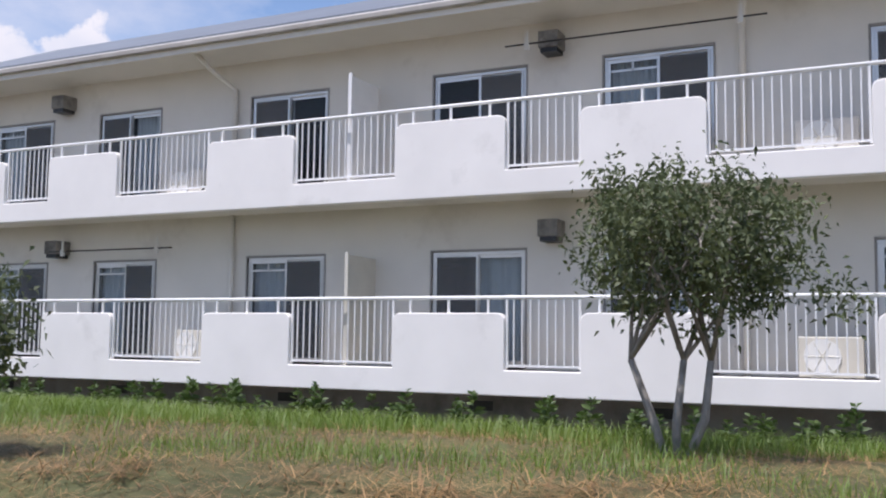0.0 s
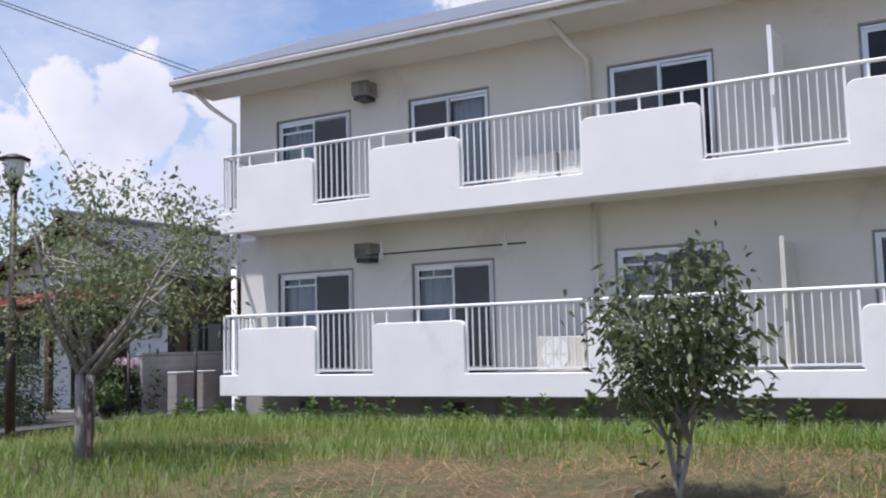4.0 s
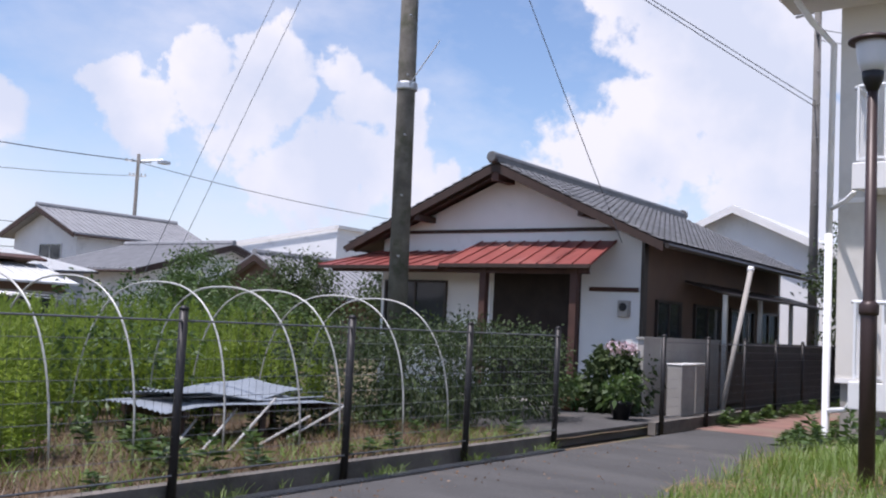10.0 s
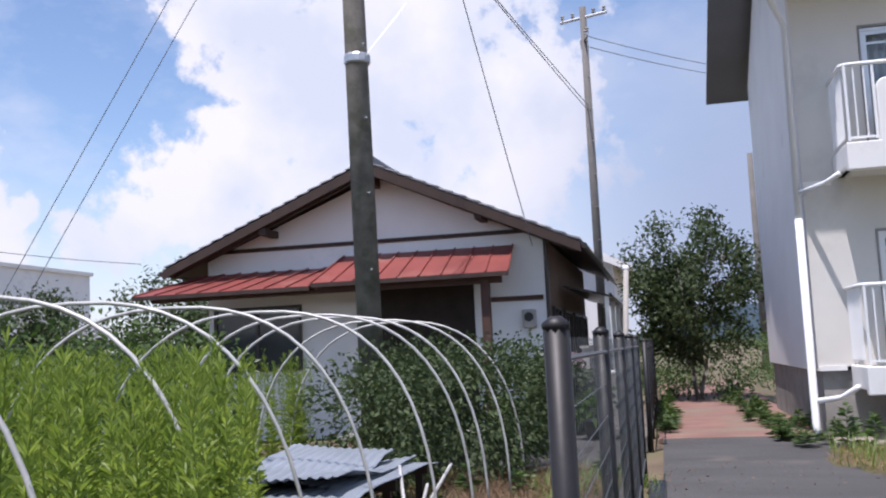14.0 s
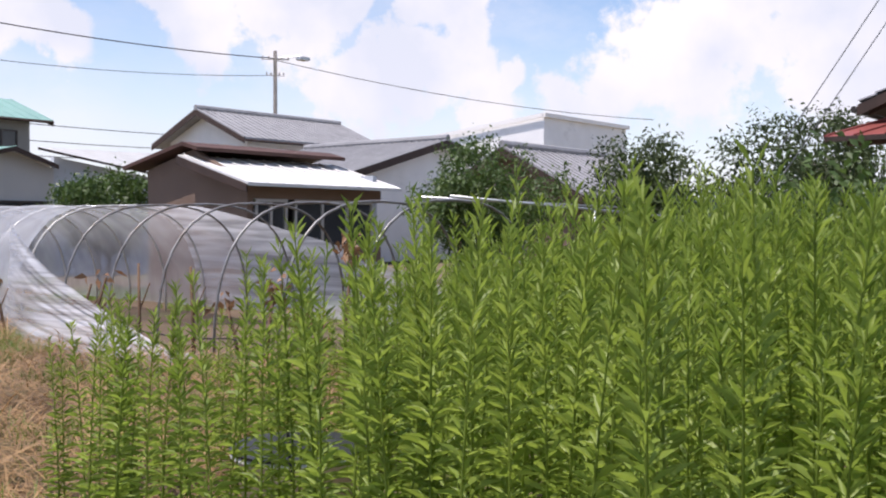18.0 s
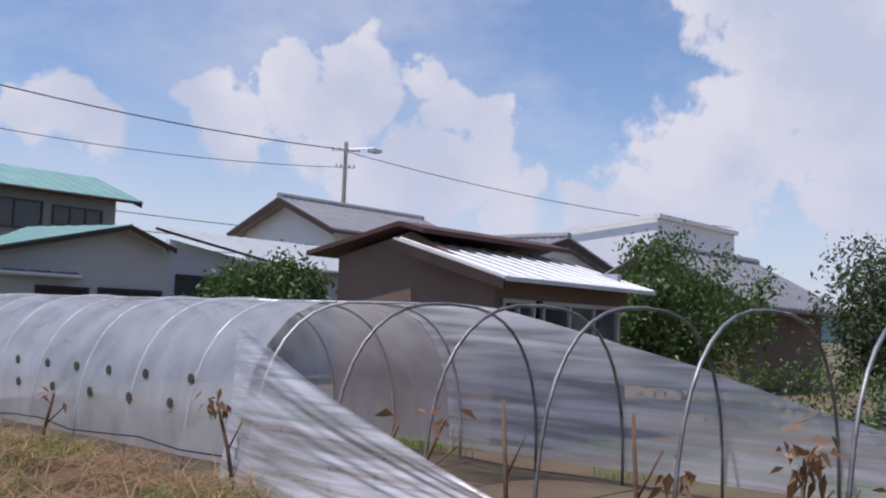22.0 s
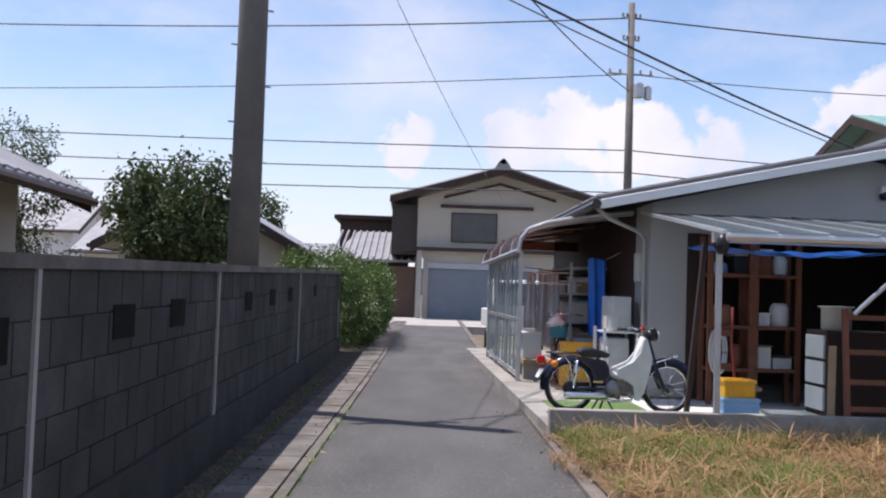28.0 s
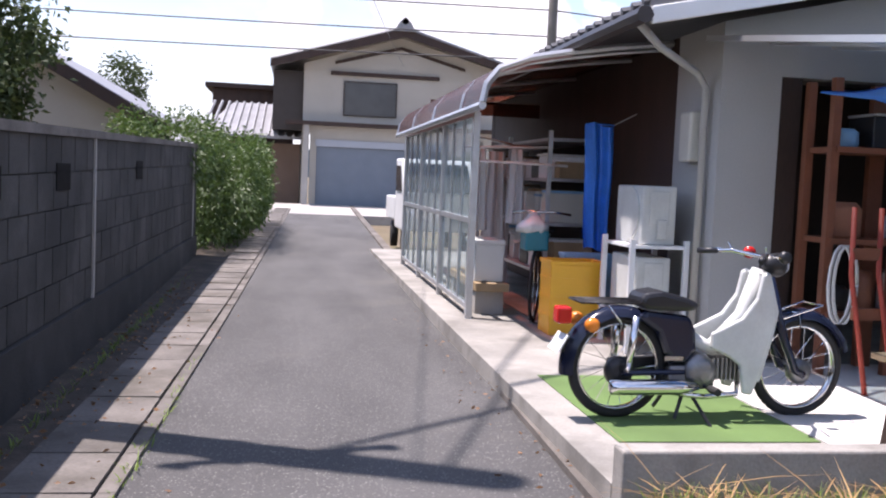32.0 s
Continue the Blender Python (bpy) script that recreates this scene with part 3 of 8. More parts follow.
def mound(x, y):
    """Height of the lawn above the road."""
    s = lambda a, b, t: max(0.0, min(1.0, (t - a) / (b - a)))
    ease = lambda t: t * t * (3 - 2 * t)
    h = 0.36 * ease(s(3.9, 6.8, x)) * (1 - 0.75 * ease(s(9.5, 13.2, x))) * ease(s(0, 2.0, grass_edge(x) - y))
    return h + (0.03 * noise.noise((x * 0.9, y * 0.9, 0)) if h > 0.02 else 0)


def field_left(y):
    """Left edge of the field, moved over the lane so hoops and weeds fit the view."""
    return 2.6 + 0.75 * max(0.0, min(1.0, (y - 23.5) / 4.5))


structure("ground", Shape().grid(lambda u, v: (-600 + 1300 * u, -500 + 1300 * v, -0.07), 12, 12), "soil", "bare earth with thin weeds reaching to the hills", "ground")
structure("road", Shape().grid(lambda u, v: (1.10 + (3.30 - 1.10) * u + road_shift(-40 + 120 * v), -40 + 120 * v, rise(-40 + 120 * v)), 6, 60), "asphalt", "worn grey asphalt lane with pale gravel showing", "road")
structure("path", Shape().box(3.32, 14.83, 12.5, 19.86, -0.06, -0.003), "asphalt_path", "worn asphalt side path beside the fence", "path")
structure("paving", Shape().box(14.84, 34, 17.5, 19.92, -0.06, 0.0), "red_pave", "faded red paved footpath", "path")
structure("lawn", Shape().grid(lambda u, v: (3.32 + 9.9 * u, -16 + 34.6 * v, (mound(3.32 + 9.9 * u, -16 + 34.6 * v) + 0.012) if inside_lawn(3.32 + 9.9 * u, -16 + 34.6 * v) else -0.03), 70, 170), "lawn", "grassy bank in front of the apartment block", "lawn", smooth=True)
structure("drip_strip", Shape().box(13.0, 14.45, -12, 17.75, -0.06, 0.05), "strip", "pinkish concrete drip strip along the block", "paving")
structure("field", Shape().grid(lambda u, v: (field_left(20.2 + 26.22 * v) + (15.36 - field_left(20.2 + 26.22 * v)) * u, 20.2 + 26.22 * v, 0.06 + 0.05 * noise.noise((u * 9, v * 18, 3))), 40, 80), "drysoil", "field covered in cut dry straw", "field", smooth=True)
structure("porch_yard", Shape().box(10.75, 18.0, 20.25, 24.0, -0.05, 0.11), "asphalt_path", "dark asphalt yard before the porch", "yard")


def spread(name, shape, material, parent, places, label="", smooth=False):
    """The same piece at many places under one parent; the pieces share one mesh."""
    me = None
    for p in places:
        if me is None:
            ob = part(name, shape, material, None, label, smooth)
            me = ob.data
        else:
            ob = tagged(new(name, me), label)
        ob.parent = parent
        ob.location = Vector(p) - ORIGIN[parent]
    return me


# ---- apartment block ----
FRONT, FACE, END, SOUTH = 13.31, 14.38, 17.72, -9.0
LEVELS = (0.95, 3.815)
WINDOWS = [(15.17, 16.80), (12.39, 13.90), (8.69, 10.28), (5.06, 6.65), (2.21, 3.81), (-1.48, 0.15), (-4.5, -2.9), (-7.8, -6.2)]
GAPS = [(14.07, 15.21), (10.38, 12.39), (6.77, 8.63), (3.85, 4.97), (0.13, 2.12), (-3.9, -2.0), (-7.0, -5.8)]


def sliding_window(parent, y0, y1, z0, z1, x, sides=-1, curtain=True, screen=0, mid=True):
    """Two-leaf sliding window in an opening of a wall that faces -x."""
    w = part("window", Shape().box(x + 0.02, x + 0.09, y0, y1, z0, z0 + 0.05).box(x + 0.02, x + 0.09, y0, y1, z1 - 0.05, z1).box(x + 0.02, x + 0.09, y0, y0 + 0.045, z0 + 0.05, z1 - 0.05).box(x + 0.02, x + 0.09, y1 - 0.045, y1, z0 + 0.05, z1 - 0.05), "alu", parent, "aluminium sliding window", bevel=0.004)
    part("casing", Shape().box(x - 0.012, x + 0.02, y0 - 0.03, y1 + 0.03, z1, z1 + 0.035).box(x - 0.012, x + 0.02, y0 - 0.03, y0, z0, z1).box(x - 0.012, x + 0.02, y1, y1 + 0.03, z0, z1), "window_trim", w)
    ym = (y0 + y1) / 2
    for k, (a, b) in enumerate(((y0 + 0.045, ym + 0.02), (ym - 0.02, y1 - 0.045))):
        xx = x + (0.035 if k else 0.06)
        part("sash", Shape().box(xx, xx + 0.025, a, a + 0.04, z0 + 0.05, z1 - 0.05).box(xx, xx + 0.025, b - 0.04, b, z0 + 0.05, z1 - 0.05).box(xx, xx + 0.025, a + 0.04, b - 0.04, z0 + 0.05, z0 + 0.11).box(xx, xx + 0.025, a + 0.04, b - 0.04, z1 - 0.1, z1 - 0.05), "alu", w)
        part("pane", Shape().box(xx + 0.01, xx + 0.016, a + 0.04, b - 0.04, z0 + 0.11, z1 - 0.1), "window", w).visible_shadow = False
    if screen:
        s0, s1 = (y0 + 0.05, ym) if screen < 0 else (ym, y1 - 0.05)
        part("insect_screen", Shape().box(x + 0.012, x + 0.015, s0 + 0.03, s1 - 0.03, z0 + 0.08, z1 - 0.08), "screen", w).visible_shadow = False
        part("screen_frame", Shape().box(x + 0.008, x + 0.02, s0, s0 + 0.03, z0 + 0.05, z1 - 0.05).box(x + 0.008, x + 0.02, s1 - 0.03, s1, z0 + 0.05, z1 - 0.05), "alu", w)
    if mid:
        zt = z1 - 0.24
        part("transom_bar", Shape().box(x + 0.028, x + 0.034, ym, y1 - 0.045, zt, zt + 0.03).box(x + 0.028, x + 0.034, ym + 0.36, ym + 0.385, zt, z1 - 0.06), "alu", w)
    return w


M["window_trim"] = surface("weathered_window_trim", (0.27, 0.255, 0.235), 0.6, 0.1, vary=0.12, scale=5, bump=0.05)
M["vent_grey"] = surface("grimy_vent", (0.22, 0.205, 0.185), 0.7, vary=0.3, scale=6, bump=0.1, stain=(0.10, 0.09, 0.08), stain_at=0.55)


def apartment():
    b = thing("apartment_building", (FACE, 5, 0), "two-storey white rendered apartment block with balconies", "building")
    spans = sorted(WINDOWS)
    for lv in LEVELS:
        edge = SOUTH
        for a, c in spans + [(END, END)]:
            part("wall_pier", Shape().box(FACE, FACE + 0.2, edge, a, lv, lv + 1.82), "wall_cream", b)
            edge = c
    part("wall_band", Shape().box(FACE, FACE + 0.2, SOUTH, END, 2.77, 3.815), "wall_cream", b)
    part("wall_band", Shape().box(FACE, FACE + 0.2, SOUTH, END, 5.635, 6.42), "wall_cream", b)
    end = [(FACE + 0.2, END, 0.9), (20.6, END, 0.9), (20.6, END, 6.5), (17.5, END, 8.2), (FACE + 0.2, END, 6.5)]
    part("end_wall", Shape().slab(end, (0, -0.2, 0)), "render_white", b)
    part("far_end_wall", Shape().slab([(x, SOUTH + 0.2, z) for x, y, z in end], (0, -0.2, 0)), "render_white", b)
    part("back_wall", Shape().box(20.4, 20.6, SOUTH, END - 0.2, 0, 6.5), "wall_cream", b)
    part("interior_floor", Shape().box(FACE + 0.2, 20.4, SOUTH, END - 0.2, 0.85, 0.95).box(FACE + 0.2, 20.4, SOUTH, END - 0.2, 3.55, 3.815).box(FACE + 0.2, 20.4, SOUTH, END - 0.2, 6.4, 6.5), "unlit_room", b)
    part("interior_wall", Shape().box(16.6, 16.7, SOUTH, END - 0.2, 1.0, 6.4), "unlit_room", b)
    part("foundation", Shape().box(FACE + 0.06, 20.5, SOUTH, END - 0.06, -0.1, 0.9), "concrete", b, "grey foundation with dark underfloor vents")
    spread("underfloor_vent", Shape().box(FACE + 0.05, FACE + 0.058, -0.2, 0.2, -0.075, 0.075), "black", b, [(0, y, 0.38) for y in (16.2, 13.2, 9.4, 5.8, 3.0, -0.8)])
    # roof
    r = part("roof", Shape().slab([(13.40, SOUTH - 0.5, 6.46), (13.40, 18.5, 6.46), (17.5, 18.5, 8.30), (17.5, SOUTH - 0.5, 8.30)], (0, 0, 0.09)).slab([(17.5, SOUTH - 0.5, 8.30), (17.5, 18.5, 8.30), (21.6, 18.5, 6.46), (21.6, SOUTH - 0.5, 6.46)], (0, 0, 0.09)), "grey_roof", b, "grey sheet roof")
    part("fascia", Shape().box(13.36, 13.40, SOUTH - 0.5, 18.5, 6.27, 6.50), "render_white", b, "white eaves board")
    part("gutter", Shape().box(13.27, 13.355, SOUTH - 0.5, 18.5, 6.36, 6.46), "concrete_light", b, bevel=0.02)
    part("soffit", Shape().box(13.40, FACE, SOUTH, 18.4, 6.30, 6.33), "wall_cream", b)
    part("verge_board", Shape().slab([(13.40, 18.5, 6.27), (13.40, 18.5, 6.55), (17.5, 18.5, 8.40), (17.5, 18.5, 8.12)], (0, 0.03, 0)), "render_white", b)
    for lv in LEVELS:
        zb = lv - 0.34
        bal = part("balcony", Shape().box(FRONT + 0.14, FACE, SOUTH, 17.25, zb + 0.06, lv - 0.02), "wall_cream", b, "long balcony with solid parapets and white railings")
        solid = [(15.21, 16.88)] + [(GAPS[i + 1][1], GAPS[i][0]) for i in range(len(GAPS) - 1)]
        # one cast front: the sill runs through, the parapets rise from it with rounded shoulders
        prof = [(SOUTH, zb), (17.3, zb), (17.3, lv + 0.02)]
        for a, c in solid:
            prof += [(c, lv + 0.02)] + [(c - 0.12 + 0.12 * math.cos(t), lv + 0.71 + 0.12 * math.sin(t)) for t in (0, 0.4, 0.8, 1.2, 1.57)]
            prof += [(a + 0.12 - 0.12 * math.sin(t), lv + 0.71 + 0.12 * math.cos(t)) for t in (0, 0.4, 0.8, 1.2, 1.57)] + [(a, lv + 0.02)]
        prof += [(SOUTH, lv + 0.02)]
        part("parapet", Shape().slab([(FRONT, y, z) for y, z in prof], (0.14, 0, 0)), "render_white", bal, bevel=0.015)
        part("balcony_end", Shape().box(FRONT + 0.14, FACE, 17.16, 17.3, zb + 0.06, lv + 0.02), "render_white", bal, bevel=0.015)
        xr = FRONT + 0.07
        rail = part("handrail", Shape().tube([(xr, SOUTH, lv + 1.05), (xr, 17.22, lv + 1.05), (xr + 0.06, 17.28, lv + 1.05), (FACE, 17.28, lv + 1.05)], 0.028, 8), "rail_white", bal, smooth=True)
        posts = [(xr, y, lv + 0.02) for g in GAPS for y in (g[0] + 0.02, g[1] - 0.02)] + [(xr, y, lv + 0.02) for y in (16.9, 17.24)]
        stubs = [(xr, (a + c) / 2 + s, lv + 0.83) for a, c in solid for s in (-0.35 * (c - a), 0, 0.35 * (c - a))]
        spread("rail_stub", Shape().box(-0.016, 0.016, -0.016, 0.016, 0, 0.2), "rail_white", rail, stubs)
        spread("rail_post", Shape().box(-0.016, 0.016, -0.016, 0.016, 0.03, 1.04), "rail_white", rail, posts)
        bars = []
        for a, c in GAPS + [(16.88, 17.26)]:
            part("bottom_rail", Shape().box(xr - 0.012, xr + 0.012, a + 0.02, c - 0.02, lv + 0.07, lv + 0.10), "rail_white", rail)
            n = max(2, round((c - a) / 0.118))
            bars += [(xr, a + (c - a) * i / n, lv + 0.1) for i in range(1, n)]
        side = [(x, 17.28, lv + 0.1) for x in np.linspace(xr + 0.12, FACE - 0.1, 8)]
        spread("baluster", Shape().box(-0.009, 0.009, -0.009, 0.009, 0, 0.93), "rail_white", rail, bars + side)
        # flats divided by a panel
        for y in (7.70,):
            part("divider", Shape().box(FRONT + 0.20, FACE, y - 0.015, y + 0.015, lv + 0.08, lv + 1.74).box(FRONT + 0.17, FRONT + 0.20, y - 0.03, y + 0.03, lv, lv + 1.78), "beige_metal" if lv < 2 else "rail_white", bal, "divider panel between two balconies")
        for k, (a, c) in enumerate(WINDOWS):
            sliding_window(b, a, c, lv + 0.02, lv + 1.82, FACE, screen=((-1, -1, -1, 1, 1, -1, 1, -1) if lv < 2 else (-1, 1, 1, -1, -1, 1, -1, 1))[k], mid=(k % 2 == 0 or lv < 2))
            ym = (a + c) / 2
            cu = Shape()
            lo, hi = ((a + 0.03, ym) if k % 2 else (ym, c - 0.03)) if lv > 2 else (a + 0.03, c - 0.03)
            cu.grid(lambda u, v, lo=lo, hi=hi: (FACE + 0.17 + 0.02 * math.sin(u * 46), lo + (hi - lo) * u, lv + 0.05 + 1.72 * v), 60, 1)
            part("curtain", cu, "curtain", b, "pale drawn curtain", smooth=True)
        vents = [(y, lv + 2.06) for y in (4.58, 14.72)]
        for y, z in vents:
            h = part("range_hood_vent", Shape().slab([(FACE - 0.36, y - 0.16, z - 0.08), (FACE - 0.36, y + 0.16, z - 0.08), (FACE - 0.36, y + 0.16, z + 0.18), (FACE - 0.36, y - 0.16, z + 0.18)], (0.36, 0, 0)), "vent_grey", b, "boxy grey kitchen vent", bevel=0.015)
            # solid black block in place of the hood's dark open mouth
            part("vent_lip", Shape().box(FACE - 0.33, FACE - 0.03, y - 0.13, y + 0.13, z - 0.15, z - 0.08), "black", h)
    # rain pipes
    part("rain_pipe", Shape().tube([(13.55, 10.95, 6.36), (13.8, 10.8, 6.1), (14.3, 10.6, 5.8), (14.3, 10.58, 3.9)], 0.045, 10).rod((14.3, 10.58, 3.56), (14.3, 10.58, 0.9), 0.045, 10), "wall_cream", b, smooth=True)
    part("rain_pipe", Shape().tube([(13.55, 1.6, 6.36), (13.8, 1.7, 6.1), (14.3, 1.8, 5.8), (14.3, 1.8, 3.9)], 0.045, 10).rod((14.3, 1.8, 3.56), (14.3, 1.8, 0.9), 0.045, 10), "wall_cream", b, smooth=True)
    part("rain_pipe", Shape().tube([(13.5, 18.2, 6.36), (13.9, 18.0, 6.0), (14.3, 17.8, 5.75), (14.3, 17.82, 3.0)], 0.045, 10).tube([(14.3, 17.82, 3.0), (14.3, 17.82, 0.2), (14.2, 17.82, 0.06)], 0.055, 10).tube([(13.75, 17.34, 0.7), (14.1, 17.5, 0.55), (14.3, 17.8, 0.5)], 0.04, 8), "rail_white", b, smooth=True)
    part("rain_pipe", Shape().tube([(13.7, 17.35, 3.5), (13.9, 17.5, 3.42), (14.3, 17.8, 3.36)], 0.035, 8), "rail_white", b, smooth=True)
    for z in (3.45, 0.9):
        part("end_moulding", Shape().box(FACE - 0.02, FACE, 17.35, END, z, z + 0.07), "render_white", b)


apartment()


def outdoor_unit(x, y, z, name="air_conditioner", wide=0.78, coat="beige_metal"):
    u = thing(name, (x, y, z), "off-white air conditioner outdoor unit on the balcony", "air conditioner", "balcony air conditioners")
    part("casing", Shape().box(x - 0.14, x + 0.14, y - wide / 2, y + wide / 2, z + 0.04, z + 0.56), coat, u, bevel=0.015)
    part("fan_grille", Shape().lathe((x - 0.145, y + 0.1, z + 0.31), [(0.02, -0.012), (0.2, -0.012), (0.22, 0.0)], 20, "x"), "black", u)
    for k in range(6):
        c, s = 0.2 * math.cos(k * 1.047), 0.2 * math.sin(k * 1.047)
        part("grille_bar", Shape().rod((x - 0.163, y + 0.1, z + 0.31), (x - 0.163, y + 0.1 + c, z + 0.31 + s), 0.006, 4), "beige_metal", u)
    part("grille_ring", Shape().lathe((x - 0.155, y + 0.1, z + 0.31), [(0.2, -0.006), (0.225, -0.006), (0.225, 0.01), (0.2, 0.01)], 20, "x"), "white_plastic", u)
    part("foot", Shape().box(x - 0.15, x + 0.15, y - 0.3, y - 0.24, z, z + 0.04).box(x - 0.15, x + 0.15, y + 0.24, y + 0.3, z, z + 0.04), "black", u)


for p in ((13.95, 11.0, 0.93), (13.95, 0.7, 0.93), (14.14, 11.45, 3.795), (14.14, 0.7, 3.795), (14.14, 10.6, 3.795)):
    outdoor_unit(*p, coat="beige_metal" if p[2] < 2 else "wall_cream")


def laundry_pole(y0, y1, z, x=13.85):
    t = thing("laundry_pole", (x, (y0 + y1) / 2, z), "thin laundry pole hung under the balcony ceiling", "laundry pole")
    part("pole", Shape().rod((x, y0, z), (x, y1, z), 0.014, 8), "black_metal", t, smooth=True)
    for y in (y0 + 0.35, y1 - 0.35):
        part("hanger", Shape().box(x - 0.012, x + 0.012, y - 0.02, y + 0.02, z - 0.02, z + 0.2).box(x - 0.02, x + 0.02, y - 0.04, y + 0.04, z - 0.09, z + 0.02), "wall_cream", t)


laundry_pole(11.55, 14.55, 2.95)
laundry_pole(1.4, 5.2, 5.82)


# ---- gabled houses ----
def gabled(name, label, x0, x1, y0, y1, eave, ridge, walls, roof, along="x", over=0.5, base=0.0, gable_over=0.5, ridge_at=0.5, thick=0.12, ribs=0.0, rib_h=0.03, ridge_cap=None, trim="timber"):
    """A house with a gable roof whose ridge runs along x or y. Returns its Empty."""
    h = thing(name, ((x0 + x1) / 2, (y0 + y1) / 2, base), label, "house")
    u0, u1, v0, v1 = (x0, x1, y0, y1) if along == "x" else (y0, y1, x0, x1)
    P = (lambda u, v, z: (u, v, z)) if along == "x" else (lambda u, v, z: (v, u, z))
    vm = v0 + (v1 - v0) * ridge_at
    for u, s in ((u0, 1), (u1, -1)):
        part("gable_wall", Shape().slab([P(u, v0, base), P(u, v1, base), P(u, v1, eave), P(u, vm, ridge - 0.05), P(u, v0, eave)], P(0.15 * s, 0, 0)), walls, h)
    for v, s in ((v0, 1), (v1, -1)):
        part("side_wall", Shape().slab([P(u0 + 0.15, v, base), P(u1 - 0.15, v, base), P(u1 - 0.15, v, eave), P(u0 + 0.15, v, eave)], P(0, 0.15 * s, 0)), walls, h)
    for v, e in ((v0, v0 - over), (v1, v1 + over)):
        slope = (ridge - eave) / abs(vm - v)
        ze = eave - slope * over
        a, b = u0 - gable_over, u1 + gable_over
        pts = [P(a, e, ze), P(b, e, ze), P(b, vm, ridge), P(a, vm, ridge)]
        r = part("roof", Shape().slab(pts, (0, 0, thick)), roof, h)
        if ribs:
            n = int((b - a) / ribs)
            sh = Shape()
            for i in range(n + 1):
                u = a + (b - a) * i / n
                sh.tube([P(u, e, ze + thick), P(u, vm, ridge + thick)], rib_h, 5)
            part("roof_ribs", sh, roof, r)
        for u in (a, b):
            s = -0.04 if u == a else 0.04
            part("bargeboard", Shape().slab([P(u, e, ze - 0.12), P(u, e, ze + thick - 0.02), P(u, vm, ridge + thick - 0.02), P(u, vm, ridge - 0.14)], P(s, 0, 0)), trim, h)
        part("gutter", Shape().tube([P(a, e + (-0.05 if e < vm else 0.05), ze + 0.02), P(b, e + (-0.05 if e < vm else 0.05), ze + 0.02)], 0.055, 6), trim, h)
    if ridge_cap:
        part("ridge_cap", Shape().tube([P(u0 - gable_over - 0.05, vm, ridge + thick + 0.06), P(u1 + gable_over + 0.05, vm, ridge + thick + 0.06)], 0.13, 8), ridge_cap, h)
    return h


def flat_window(parent, face, a0, a1, z0, z1, at, frame_mat="alu", pane_mat="window", depth=0.06, side=-1, split=2):
    """A framed window proud of a wall; face is the axis that it looks along, at its place, side its sign."""
    P = (lambda d, a, z: (at + side * d, a, z)) if face == "x" else (lambda d, a, z: (a, at + side * d, z))

    def bar(sh, d0, d1, p0, p1, q0, q1):
        a, b = P(d0, p0, q0), P(d1, p1, q1)
        return sh.box(min(a[0], b[0]), max(a[0], b[0]), min(a[1], b[1]), max(a[1], b[1]), q0, q1)

    w = part("window", bar(bar(bar(bar(Shape(), 0.003, depth, a0, a1, z0, z0 + 0.05), 0.003, depth, a0, a1, z1 - 0.05, z1), 0.003, depth, a0, a0 + 0.05, z0 + 0.05, z1 - 0.05), 0.003, depth, a1 - 0.05, a1, z0 + 0.05, z1 - 0.05), frame_mat, parent)
    for i in range(split):
        p0, p1 = a0 + 0.05 + (a1 - a0 - 0.1) * i / split, a0 + 0.05 + (a1 - a0 - 0.1) * (i + 1) / split
        part("pane", bar(Shape(), 0.012, 0.02, p0, p1, z0 + 0.05, z1 - 0.05), "dark_pane" if pane_mat == "window" else pane_mat, w)
        if i:
            part("mullion", bar(Shape(), 0.022, depth - 0.01, p0 - 0.025, p0 + 0.025, z0 + 0.05, z1 - 0.05), frame_mat, w)
    return w


M["dark_pane"] = surface("dark_glass", (0.045, 0.05, 0.055), 0.06, vary=0.2, scale=2, bump=0)


